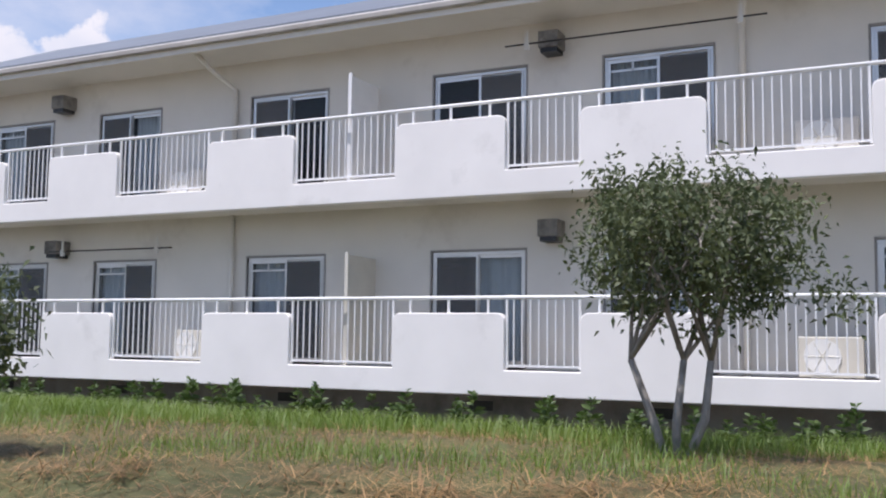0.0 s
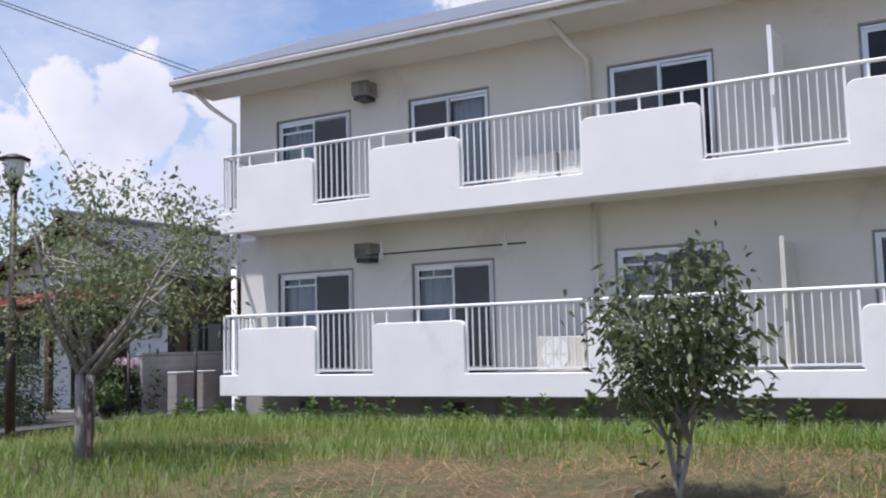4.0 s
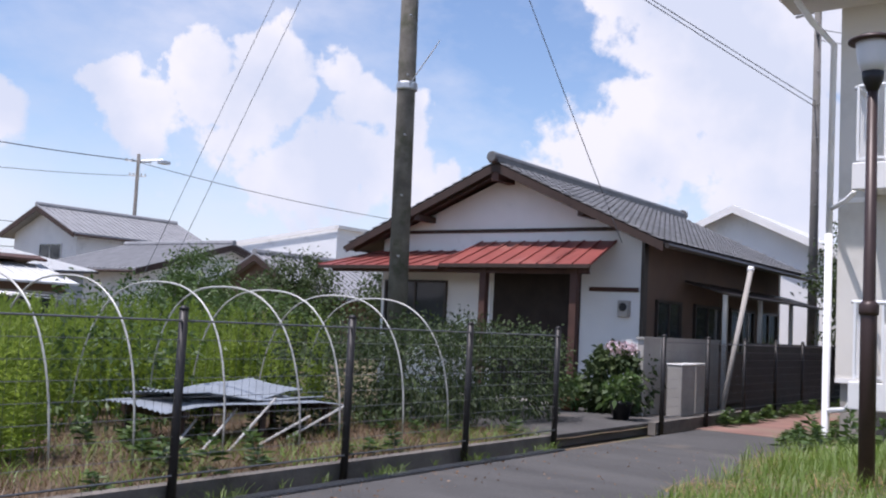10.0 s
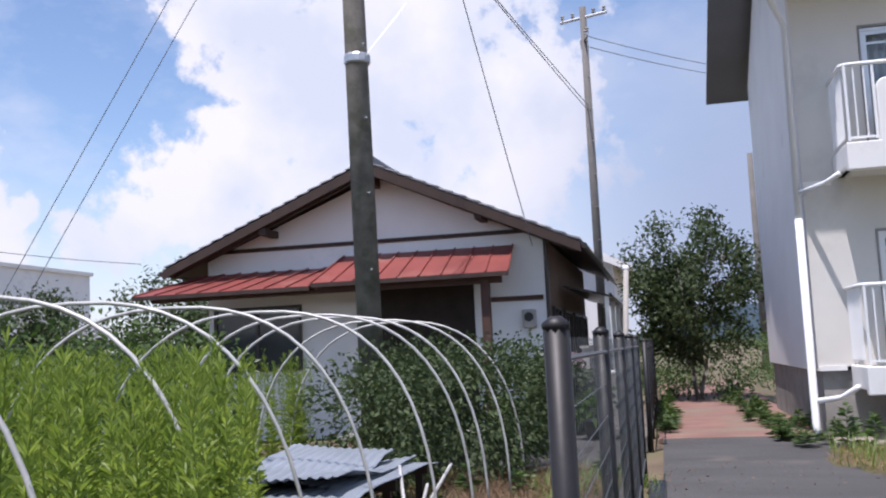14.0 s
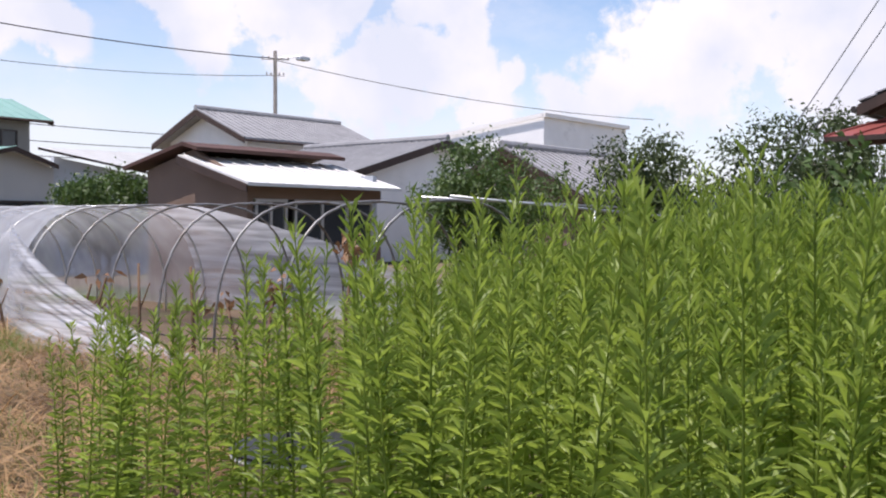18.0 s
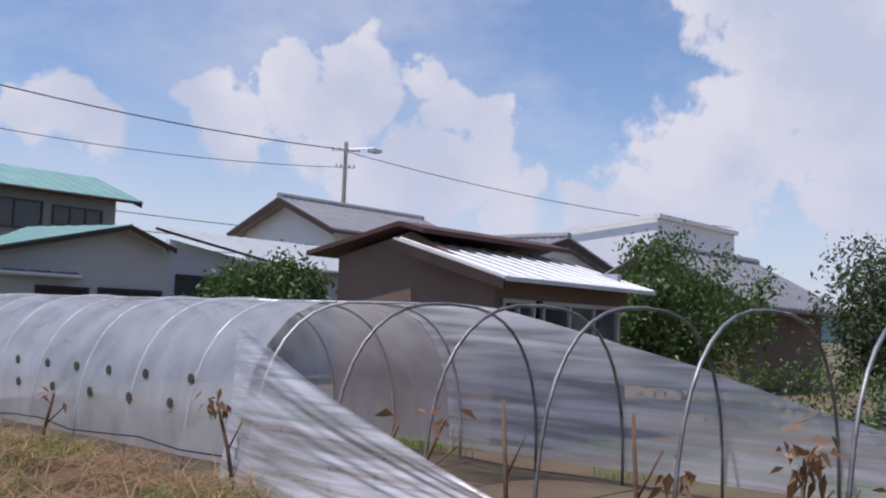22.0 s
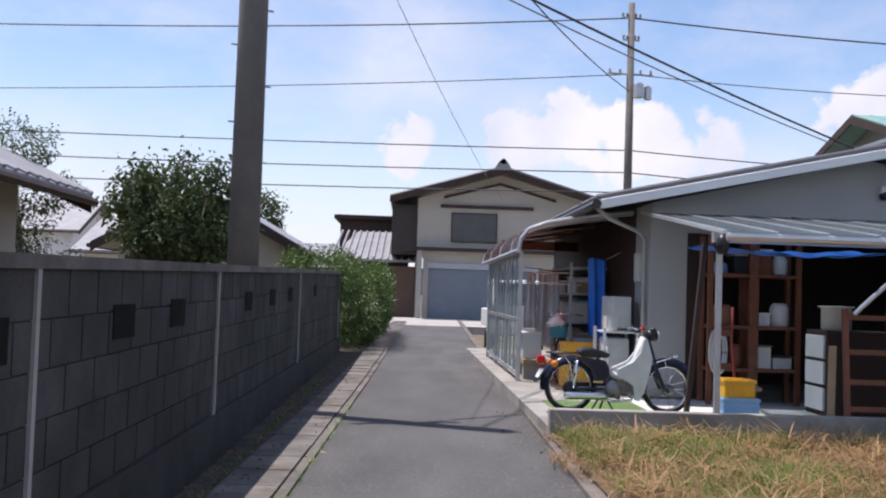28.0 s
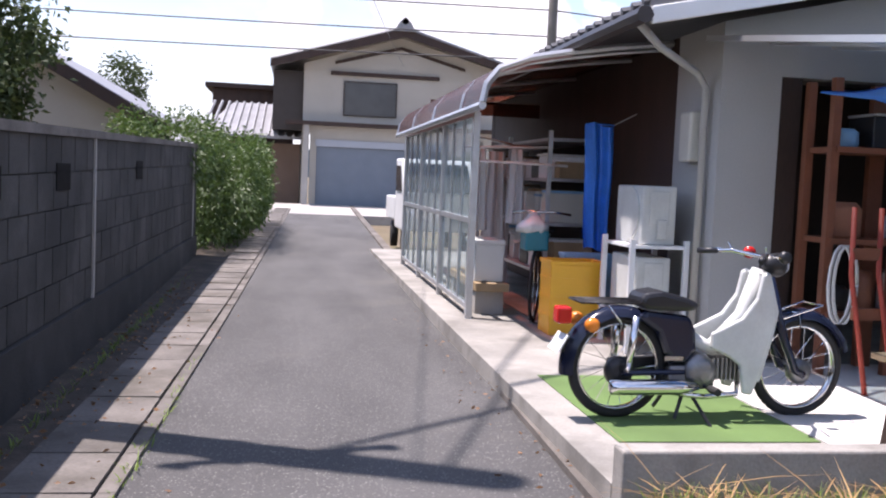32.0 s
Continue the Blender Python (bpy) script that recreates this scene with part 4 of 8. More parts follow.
# house with the red awning
def awning_house():
    X0, Y0, Y1, YM = 16.4, 21.60, 27.72, 24.5
    h = thing("house", (X0, YM, 0), "single-storey tiled house with white plaster gable and red awning", "house")
    eave, ridge, xe = 3.0, 4.60, 24.8
    part("gable_wall", Shape().slab([(X0, Y0, 0), (X0, Y1, 0), (X0, Y1, 3.22), (X0, YM, ridge - 0.1), (X0, Y0, 3.22)], (0.14, 0, 0)), "plaster", h)
    part("gable_wall", Shape().slab([(xe - 0.1, Y0, 0), (xe - 0.1, Y1, 0), (xe - 0.1, Y1, 3.22), (xe - 0.1, YM, ridge - 0.1), (xe - 0.1, Y0, 3.22)], (-0.14, 0, 0)), "plaster", h)
    part("side_wall", Shape().box(X0 + 0.14, xe - 0.24, Y0, Y0 + 0.14, 0, 3.22), "brown_wall", h, "brown boarded side wall")
    part("side_wall", Shape().box(X0 + 0.14, xe - 0.24, Y1 - 0.14, Y1, 0, 3.22), "brown_wall", h)
    for s, ye in ((1, 20.95), (-1, 28.28)):
        slope = (ridge - eave) / abs(YM - ye)
        r = part("roof", Shape().slab([(15.8, ye, eave), (xe + 0.4, ye, eave), (xe + 0.4, YM, ridge), (15.8, YM, ridge)], (0, 0, 0.07)), "timber", h, "roof deck under grey tiles")
        part("bargeboard", Shape().slab([(15.8, ye, eave - 0.10), (15.8, ye, eave + 0.05), (15.8, YM, ridge + 0.05), (15.8, YM, ridge - 0.12)], (-0.04, 0, 0)), "timber", h)
        part("rafter", Shape().slab([(15.95, ye + 0.1 * s, eave - 0.08), (15.95, ye + 0.1 * s, eave), (15.95, YM, ridge), (15.95, YM, ridge - 0.12)], (0.1, 0, 0)), "timber", h)
        part("gutter", Shape().tube([(15.8, ye - 0.06 * s, eave), (xe + 0.4, ye - 0.06 * s, eave - 0.02)], 0.05, 6), "alu_dark", h)
    part("purlin", Shape().box(15.78, X0, YM - 0.08, YM + 0.08, ridge - 0.3, ridge - 0.1), "red_timber", h)
    for y in (22.6, 26.4):
        part("purlin", Shape().box(15.8, X0, y - 0.06, y + 0.06, 3.56, 3.68), "timber", h)
    # ridge of stacked tiles with an end tile
    rd = part("ridge", Shape().box(15.7, xe + 0.5, YM - 0.11, YM + 0.11, ridge + 0.05, ridge + 0.14).tube([(15.66, YM, ridge + 0.17), (xe + 0.54, YM, ridge + 0.17)], 0.09, 10), "tile", h, "stacked ridge tiles", smooth=False)
    part("end_tile", Shape().lathe((15.62, YM, ridge + 0.15), [(0.03, -0.02), (0.10, -0.02), (0.11, 0.0), (0.11, 0.08)], 14, "x"), "tile", rd)
    part("end_tile", Shape().lathe((xe + 0.5, YM, ridge + 0.17), [(0.14, 0.0), (0.14, 0.08), (0.03, 0.1)], 14, "x"), "tile", rd)
    # timber band, posts, panels
    part("timber_band", Shape().box(X0 - 0.03, X0, 21.95, 27.4, 3.34, 3.41), "timber", h)
    part("timber_band", Shape().box(X0 - 0.03, X0, 21.66, 22.66, 2.20, 2.28), "red_timber", h)
    part("corner_post", Shape().box(X0 - 0.02, X0 + 0.16, 21.56, 21.62, 0, 3.2), "alu_dark", h)
    # thin sheet on the wall; the porch's darkness is painted, not modelled
    part("porch_recess", Shape().box(X0 - 0.012, X0 - 0.004, 22.84, 24.80, 0.05, 2.6), "porch_shade", h, "flat dark sheet standing for the unlit open porch")
    for y in (22.47, 24.42):
        part("porch_post", Shape().box(15.38, 15.52, y - 0.07, y + 0.07, 0.1, 2.58), "red_timber", h, bevel=0.008)
    part("porch_step", Shape().box(15.3, X0, 22.3, 25.0, 0, 0.12), "concrete", h)
    for a, c in ((24.85, 25.72),):
        part("white_panel", Shape().box(X0 - 0.03, X0 - 0.004, a, c, 0.6, 2.35), "plaster", h)
    flat_window(h, "x", 25.95, 27.6, 1.2, 2.35, X0, "alu_dark")
    # awnings of folded red sheet
    for a0, a1, b0, b1, zt, zb, xo in ((22.13, 25.12, 22.05, 25.32, 3.15, 2.62, 15.2), (25.14, 27.72, 25.36, 28.55, 2.97, 2.58, 15.22)):
        aw = part("awning", Shape().slab([(X0, a0, zt), (X0, a1, zt), (xo, b1, zb), (xo, b0, zb)], (0, 0, -0.03)), "awning", h, "red folded-seam metal awning")
        n = 9 if a0 < 23 else 8
        for i in range(n + 1):
            t = i / n
            part("seam", Shape().rod((X0 - 0.02, a0 + (a1 - a0) * t, zt + 0.012), (xo, b0 + (b1 - b0) * t, zb + 0.012), 0.016, 5), "awning", aw)
        part("awning_edge", Shape().box(xo - 0.015, xo + 0.015, b0, b1, zb - 0.07, zb), "timber", aw)
    part("awning_beam", Shape().box(15.4, 15.5, 22.2, 28.3, 2.46, 2.58), "red_timber", h)
    # south side: posts, windows, lean-to
    part("lean_to_roof", Shape().slab([(18.2, 21.5, 2.5), (24.9, 21.5, 2.5), (24.9, 20.6, 2.25), (18.2, 20.6, 2.25)], (0, 0, 0.04)), "alu_dark", h)
    for x in (18.3, 20.4, 22.6, 24.8):
        part("post", Shape().box(x - 0.04, x + 0.04, 20.68, 20.76, 0, 2.28), "alu", h)
    for a, c in ((17.0, 18.2), (18.9, 20.4), (21.0, 22.6), (23.0, 24.4)):
        flat_window(h, "y", a, c, 1.1, 2.1, Y0, "alu_dark")
    m = thing("electric_meter", (X0 - 0.09, 21.95, 1.72), "grey electric meter box on the plaster wall", "meter")
    part("meter_box", Shape().box(X0 - 0.13, X0 - 0.004, 21.80, 22.02, 1.74, 2.04), "concrete_light", m, bevel=0.015)
    part("dial", Shape().lathe((X0 - 0.14, 21.91, 1.92), [(0.02, -0.006), (0.07, -0.006), (0.08, 0.01)], 16, "x"), "black", m)
    return h


HOUSE = awning_house()

# roof tiles of that house: each tile overlaps the next
def roof_tiles():
    prof = [(-0.135, 0.0), (-0.10, 0.028), (-0.05, 0.012), (0.02, 0.0), (0.08, 0.006), (0.135, 0.03)]

    def tile_pts(o, sv, dz):
        p = []
        for k in (0, 1):
            for dx, h in prof:
                p.append((o[0] + dx, o[1] + sv * 0.27 * k, o[2] + dz * 0.27 * k + h + (0.035 if not k else 0.0)))
        return p

    faces = [(i, i + 1, i + 7, i + 6) for i in range(5)]
    for ye, s in ((20.95, 1), (28.28, -1)):
        slope = (4.60 - 3.0) / abs(24.5 - ye)
        roof = [o for o in HOUSE.children if o.name.startswith("roof")][0 if s > 0 else 1]
        rest, one, cnt = Shape(), None, 0
        for r in range(16):
            y = ye + s * 0.228 * r
            for c in range(35):
                x = 15.9 + 0.268 * c
                o = (x, y, 3.07 + slope * 0.228 * r)
                if s > 0 and c < 17 and cnt < 290:
                    cnt += 1
                    if one is None:
                        ob = part("roof_tile", Shape().put(tile_pts((0, 0, 0), s, slope), faces), "tile_piece", None, smooth=True)
                        one = ob.data
                    else:
                        ob = new("roof_tile", one)
                    ob.parent, ob.location = roof, Vector(o) - ORIGIN[roof]
                else:
                    rest.put(tile_pts(o, s, slope), faces)
        part("roof_tiles", rest, "tile", roof, "overlapping grey roof tiles", kind="stuff", smooth=True)


roof_tiles()

# houses beyond the field
def shed():
    h = thing("house", (12.4, 37, 0), "small brown shed house with pale sheet roof", "house")
    part("gable_wall", Shape().slab([(10.95, 35.75, 0), (10.95, 38.40, 0), (10.95, 38.40, 2.25), (10.95, 37.1, 2.55), (10.95, 35.75, 1.95)], (0.1, 0, 0)), "brown_wall", h)
    part("front_wall", Shape().box(11.05, 13.9, 35.75, 35.85, 0, 0.95).box(11.05, 13.9, 35.75, 35.85, 1.74, 1.95), "brown_wall", h)
    part("end_wall", Shape().box(13.8, 13.9, 35.85, 38.4, 0, 2.2), "blue_wall", h)
    part("back_wall", Shape().box(11.05, 13.8, 38.35, 38.40, 0, 2.25), "brown_wall", h)
    part("roof", Shape().slab([(10.68, 37.15, 2.40), (10.68, 35.4, 1.92), (14.06, 35.4, 1.92), (14.06, 37.15, 2.40)], (0, 0, 0.05)), "white_roof", h, "pale sheet roof slope")
    sh = Shape()
    for i in range(11):
        x = 10.75 + i * 0.325
        sh.rod((x, 37.1, 2.455), (x, 35.4, 1.975), 0.012, 4)
    part("roof_seams", sh, "white_roof", h)
    part("upper_roof", Shape().slab([(10.72, 38.8, 2.26), (10.72, 37.1, 2.60), (14.0, 37.1, 2.60), (14.0, 38.8, 2.26)], (0, 0, 0.06)).slab([(10.72, 37.1, 2.60), (10.72, 36.7, 2.5), (13.95, 36.7, 2.5), (13.95, 37.1, 2.60)], (0, 0, 0.06)), "red_timber", h, "dark brown upper roof")
    part("bargeboard", Shape().slab([(10.68, 35.4, 1.82), (10.68, 35.4, 1.94), (10.68, 37.15, 2.43), (10.68, 37.15, 2.3)], (-0.03, 0, 0)), "timber", h)
    flat_window(h, "y", 11.1, 11.75, 0.95, 1.74, 35.8)
    flat_window(h, "y", 11.9, 13.7, 0.95, 1.74, 35.8, split=3)


shed()
th = gabled("house", "two-storey house with a pale green sheet roof", 12.7, 18.05, 56.4, 61.5, 4.95, 5.78, "shaded_grey_wall", "teal_roof", "x", over=0.45, gable_over=0.6, thick=0.08, ribs=0.42, rib_h=0.02)
flat_window(th, "y", 14.0, 15.7, 3.7, 4.55, 56.4, "alu_dark")
flat_window(th, "y", 16.0, 17.6, 3.9, 4.5, 56.4, "alu_dark", split=3)
gh = thing("house", (12, 48, 0), "low grey gabled house with a pale green roof", "house")
part("gable_wall", Shape().slab([(9.65, 46.3, 0), (13.5, 46.3, 0), (13.5, 46.3, 2.66), (12.41, 46.3, 3.03), (9.65, 46.3, 2.32)], (0, 0.15, 0)), "grey_wall", gh)
part("back_wall", Shape().slab([(9.65, 46.45, 0), (11.85, 51.0, 0), (11.85, 51.0, 2.42), (9.65, 46.45, 2.23)], (0.15, 0, 0)), "grey_wall", gh)
green = part("green_slope", Shape().slab([(12.44, 46.0, 3.08), (9.15, 46.0, 2.28), (12.15, 49.8, 3.15)], (0, 0, 0.05)), "teal_roof", gh, "pale green roof slope")
for i in range(7):
    a, c = Vector((12.44, 46.0, 3.08)).lerp(Vector((12.15, 49.8, 3.15)), i / 7), Vector((9.15, 46.0, 2.28)).lerp(Vector((12.15, 49.8, 3.15)), i / 7)
    part("roof_seam", Shape().rod(a + Vector((0, 0, 0.055)), c + Vector((0, 0, 0.055)), 0.012, 4), "teal_roof", green)
part("short_slope", Shape().slab([(12.41, 46.0, 3.08), (13.46, 46.0, 2.72), (14.3, 48.5, 2.80), (12.3, 49.8, 3.14)], (0, 0, 0.04)), "white_roof", gh, "short white roof slope")
part("verge_board", Shape().slab([(12.41, 46.0, 3.0), (13.46, 46.0, 2.64), (13.46, 46.0, 2.74), (12.41, 46.0, 3.12)], (0, -0.03, 0)), "timber", gh)
part("verge_board", Shape().slab([(12.41, 46.0, 3.02), (9.15, 46.0, 2.22), (9.15, 46.0, 2.30), (12.41, 46.0, 3.12)], (0, -0.03, 0)), "timber", gh)
flat_window(gh, "y", 10.7, 11.75, 1.25, 1.85, 46.3, "alu_dark", split=1)
flat_window(gh, "y", 11.95, 13.35, 1.2, 1.87, 46.3, "alu_dark")
an = thing("house", (16, 47.5, 0), "blue-grey annexe with a wide white sheet roof", "house")
TOP, LOW_END, ALONG = Vector((12.95, 46.0, 3.08)), Vector((16.64, 46.0, 2.51)), Vector((7.5, 3.4, 0.34))
part("front_wall", Shape().slab([(13.52, 46.34, 0), (16.45, 46.34, 0), (16.45, 46.34, 2.52), (13.52, 46.34, 2.96)], (0, 0.14, 0)), "blue_wall", an)
part("side_wall", Shape().slab([(16.45, 46.48, 0), (23.6, 49.5, 0), (23.6, 49.5, 2.82), (16.45, 46.48, 2.50)], (-0.14, 0.05, 0)), "blue_wall", an)
sheet = part("roof", Shape().slab([TOP, TOP + ALONG, LOW_END + ALONG, LOW_END], (0, 0, 0.05)), "white_roof", an, "white ribbed sheet roof")
for i in range(19):
    a, c = TOP.lerp(TOP + ALONG, i / 18), LOW_END.lerp(LOW_END + ALONG, i / 18)
    part("roof_seam", Shape().rod(a + Vector((0, 0, 0.055)), c + Vector((0, 0, 0.055)), 0.012, 4), "white_roof", sheet)
part("fascia", Shape().slab([TOP, LOW_END, LOW_END + Vector((0, 0, 0.055)), TOP + Vector((0, 0, 0.055))], (0, -0.03, 0)), "timber", an)
part("gutter", Shape().tube([LOW_END + Vector((0.05, 0, -0.02)), LOW_END + ALONG + Vector((0.05, 0, -0.02))], 0.04, 6), "alu_dark", an)
flat_window(an, "y", 13.7, 14.75, 1.2, 2.24, 46.34, "alu_dark")
kh = gabled("house", "white two-storey house with a grey tiled roof", 28.9, 36.7, 58.2, 64.0, 5.2, 6.42, "plaster", "tile_far", "x", over=0.6, gable_over=0.6, thick=0.15, ribs=0.35, rib_h=0.05, ridge_cap="tile_far")
flat_window(kh, "x", 59.5, 61.5, 3.6, 4.6, 28.9)
gabled("house", "house with a broad pale tiled roof", 25.0, 34.0, 47.7, 54.5, 3.1, 4.37, "plaster", "tile_far", "y", over=0.6, gable_over=0.5, thick=0.15, ribs=0.35, rib_h=0.05, ridge_cap="tile_far")
gabled("house", "long house with a low grey tiled roof", 26.4, 32.4, 39.75, 44.35, 2.45, 3.65, "brown_wall", "tile_far", "x", over=0.7, gable_over=0.4, thick=0.15, ribs=0.35, rib_h=0.05, ridge_cap="tile_far")
wb = thing("house", (41, 51, 0), "white flat-roofed building with a stepped top", "building")
part("wall", Shape().slab([(37.4, 48.2, 0), (37.4, 58, 0), (37.4, 58, 5.2), (37.4, 48.2, 6.2)], (7.3, 0, 0)), "plaster", wb)
part("roof_edge", Shape().box(37.3, 44.8, 48.05, 48.2, 6.1, 6.28).slab([(37.3, 48.2, 6.1), (37.3, 58, 5.1), (37.3, 58, 5.3), (37.3, 48.2, 6.28)], (-0.05, 0, 0)), "render_white", wb)
gw = gabled("house", "pale two-storey house beyond the tiled house", 30.0, 38.0, 21.1, 28.1, 3.9, 5.5, "plaster", "white_roof", "x", over=0.5, gable_over=0.4, thick=0.12, trim="render_white")

# the house at the end of the lane
def lane_house():
    h = thing("house", (5.9, 80, 0), "two-storey tiled house with a blue-grey garage shutter", "house")
    X0, X1, Y = 2.55, 9.6, 80.0
    part("front_wall", Shape().slab([(X0 - 0.3, Y, 2.95), (X1, Y, 2.95), (X1, Y, 5.75), (5.9, Y, 6.75), (X0 - 0.3, Y, 5.6)], (0, 0.2, 0)), "beige_wall", h)
    part("front_wall_low", Shape().box(X0, 2.8, Y, Y + 0.2, 0, 2.95).box(7.6, X1, Y, Y + 0.2, 0, 2.95).box(2.8, 7.6, Y, Y + 0.2, 2.7, 2.95), "beige_wall", h)
    part("side_wall", Shape().box(X0 - 0.3, X0 - 0.1, Y + 0.2, 90, 0, 5.6), "beige_wall", h)
    part("side_wall", Shape().box(X1 - 0.2, X1, Y + 0.2, 90, 0, 5.7), "beige_wall", h)
    s = part("garage_shutter", Shape().box(2.8, 7.6, Y + 0.1, Y + 0.13, 0.25, 2.5), "shutter", h, "closed blue-grey roller shutter")
    for i in range(22):
        part("slat", Shape().box(2.82, 7.58, Y + 0.075, Y + 0.1, 0.27 + i * 0.1, 0.27 + i * 0.1 + 0.085), "shutter", s)
    part("shutter_box", Shape().box(2.75, 7.65, Y - 0.06, Y + 0.1, 2.5, 2.76), "blue_wall", h)
    part("ledge", Shape().box(1.6, 9.8, Y - 0.5, Y, 3.28, 3.42), "timber", h)
    part("post", Shape().box(2.3, 2.5, Y - 0.45, Y - 0.25, 0, 3.28), "concrete_light", h)
    part("gable_board", Shape().box(3.25, 7.4, Y - 0.12, Y - 0.004, 5.22, 5.36), "timber", h)
    flat_window(h, "y", 3.75, 5.8, 3.7, 5.02, Y, "alu_dark", split=1)
    part("gable_band", Shape().slab([(3.4, Y, 5.62), (5.9, Y, 6.3), (8.4, Y, 5.62), (8.4, Y, 5.74), (5.9, Y, 6.42), (3.4, Y, 5.74)], (0, -0.05, 0)), "timber", h)
    for s, xe in ((1, 1.0), (-1, 10.8)):
        r = part("roof", Shape().slab([(xe, Y - 0.9, 5.45), (xe, 90.5, 5.45), (5.9, 90.5, 6.88), (5.9, Y - 0.9, 6.88)], (0, 0, 0.16)), "tile_far", h, "grey tiled roof")
        sh = Shape()
        for i in range(34):
            y = Y - 0.9 + i * 0.34
            sh.tube([(xe, y, 5.6), (5.9, y, 7.03)], 0.06, 5)
        part("roof_tiles", sh, "tile_far", r)
        part("bargeboard", Shape().slab([(xe, Y - 0.9, 5.3), (xe, Y - 0.9, 5.55), (5.9, Y - 0.9, 6.99), (5.9, Y - 0.9, 6.68)], (0, -0.06, 0)), "timber", h)
    part("ridge_cap", Shape().box(5.72, 6.08, Y - 1.0, 90.6, 6.98, 7.2).tube([(5.9, Y - 1.05, 7.24), (5.9, 90.6, 7.24)], 0.13, 8), "tile_far", h)
    part("end_tile", Shape().slab([(5.5, Y - 1.05, 6.88), (6.3, Y - 1.05, 6.88), (6.1, Y - 1.05, 7.22), (5.9, Y - 1.05, 7.4), (5.7, Y - 1.05, 7.22)], (0, 0.12, 0)), "tile_far", h)
    # lower wing and wall to the left
    part("wing_wall", Shape().box(-1.2, 2.2, 82, 88, 0, 2.6), "brown_wall", h)
    w = part("wing_roof", Shape().slab([(-1.7, 81.2, 2.75), (2.3, 81.2, 2.75), (2.3, 84.5, 4.2), (-0.6, 84.5, 4.2)], (0, 0, 0.1)), "tile_far", h)
    sh = Shape()
    for i in range(13):
        x = -1.6 + i * 0.32
        sh.tube([(x, 81.2, 2.87), (x + 0.25 * (2.3 - x) / 4, 84.5, 4.32)], 0.06, 5)
    part("wing_tiles", sh, "tile_far", w)
    part("upper_wing", Shape().box(-1.6, 1.9, 86, 92, 0, 5.0).box(-1.9, 2.1, 85.7, 92.3, 5.0, 5.2), "timber", h)
    part("upper_wing_left", Shape().box(1.1, 2.25, Y + 0.6, Y + 5, 3.1, 5.35), "alu_dark", h)


lane_house()

# ---- workshop garage with canopies ----
def garage():
    g = thing("garage", (8, 49.5, 0.15), "grey workshop garage with open front canopy", "garage")
    X0, X1, Y, EZ, RZ = 5.09, 10.95, 49.5, 2.68, 3.42
    part("front_gable", Shape().slab([(X0, Y, 2.3), (X1, Y, 2.3), (X1, Y, EZ), (8.0, Y, RZ - 0.08), (X0, Y, EZ)], (0, 0.15, 0)), "grey_wall", g)
    part("front_pier", Shape().box(X0, 5.57, Y, Y + 0.15, 0.15, 2.3), "grey_wall", g)
    part("door_jamb", Shape().box(5.57, 5.75, Y + 0.02, Y + 0.13, 0.15, 2.3), "timber", g)
    part("front_pier", Shape().box(10.2, X1, Y, Y + 0.15, 0.15, 2.3), "grey_wall", g)
    part("side_wall", Shape().box(X0, X0 + 0.15, Y + 0.15, 50.35, 0.15, EZ), "grey_wall", g)
    part("side_wall", Shape().box(X0 + 0.01, X0 + 0.15, 50.35, 58, 0.15, EZ), "timber", g, "dark brown boarded side wall")
    part("side_wall", Shape().box(X1 - 0.15, X1, Y + 0.15, 58, 0.15, EZ), "grey_wall", g)
    part("back_wall", Shape().box(X0, X1, 57.85, 58, 0.15, EZ), "timber", g)
    part("inner_wall", Shape().box(5.3, 10.2, 52.4, 52.5, 0.15, 2.6), "timber", g)
    for s, xe in ((1, 4.3), (-1, 11.7)):
        r = part("roof", Shape().slab([(xe, 48.95, 2.62), (xe, 58.4, 2.62), (8.0, 58.4, RZ), (8.0, 48.95, RZ)], (0, 0, 0.06)), "dark_sheet", g, "grey corrugated roof")
        sh = Shape()
        for i in range(44):
            y = 49.0 + i * 0.215
            sh.tube([(xe - 0.04 * s, y, 2.68), (8.0, y, RZ + 0.06)], 0.03, 5)
        part("corrugation", sh, "dark_sheet", r)
        part("bargeboard", Shape().slab([(xe, 48.95, 2.52), (xe, 48.95, 2.64), (8.0, 48.95, RZ + 0.01), (8.0, 48.95, RZ - 0.11)], (0, -0.04, 0)), "white_plastic", g, "pale eaves board", bevel=0.01)
        part("gutter", Shape().tube([(xe - 0.05 * s, 48.9, 2.58), (xe - 0.05 * s, 58.4, 2.58)], 0.06, 8), "alu_dark", g)
    part("ridge_cap", Shape().tube([(8.0, 48.92, RZ + 0.09), (8.0, 58.4, RZ + 0.09)], 0.07, 8), "grey_roof", g)
    part("downpipe", Shape().tube([(4.28, 49.1, 2.55), (4.5, 49.25, 2.42), (4.95, 49.62, 2.3), (5.04, 49.66, 2.2), (5.04, 49.66, 0.2)], 0.028, 8), "grey_wall", g, smooth=True)
    part("meter_box", Shape().box(4.98, 5.088, 49.78, 49.99, 1.64, 2.03), "beige_metal", g, "cream meter box", bevel=0.02)
    for x, z in ((8.15, 2.92), (9.05, 2.75)):
        l = part("wall_lamp", Shape().box(x - 0.05, x + 0.05, Y - 0.1, Y, z - 0.02, z + 0.08), "white_plastic", g, bevel=0.01)
        part("lamp_head", Shape().lathe((x, Y - 0.06, z - 0.1), [(0.03, 0), (0.06, 0.03), (0.05, 0.1)], 12), "black", l)
    # front canopy
    c = thing("front_canopy", (8, 47, 0.15), "lean-to canopy with translucent panels and dark mesh sides", "canopy")
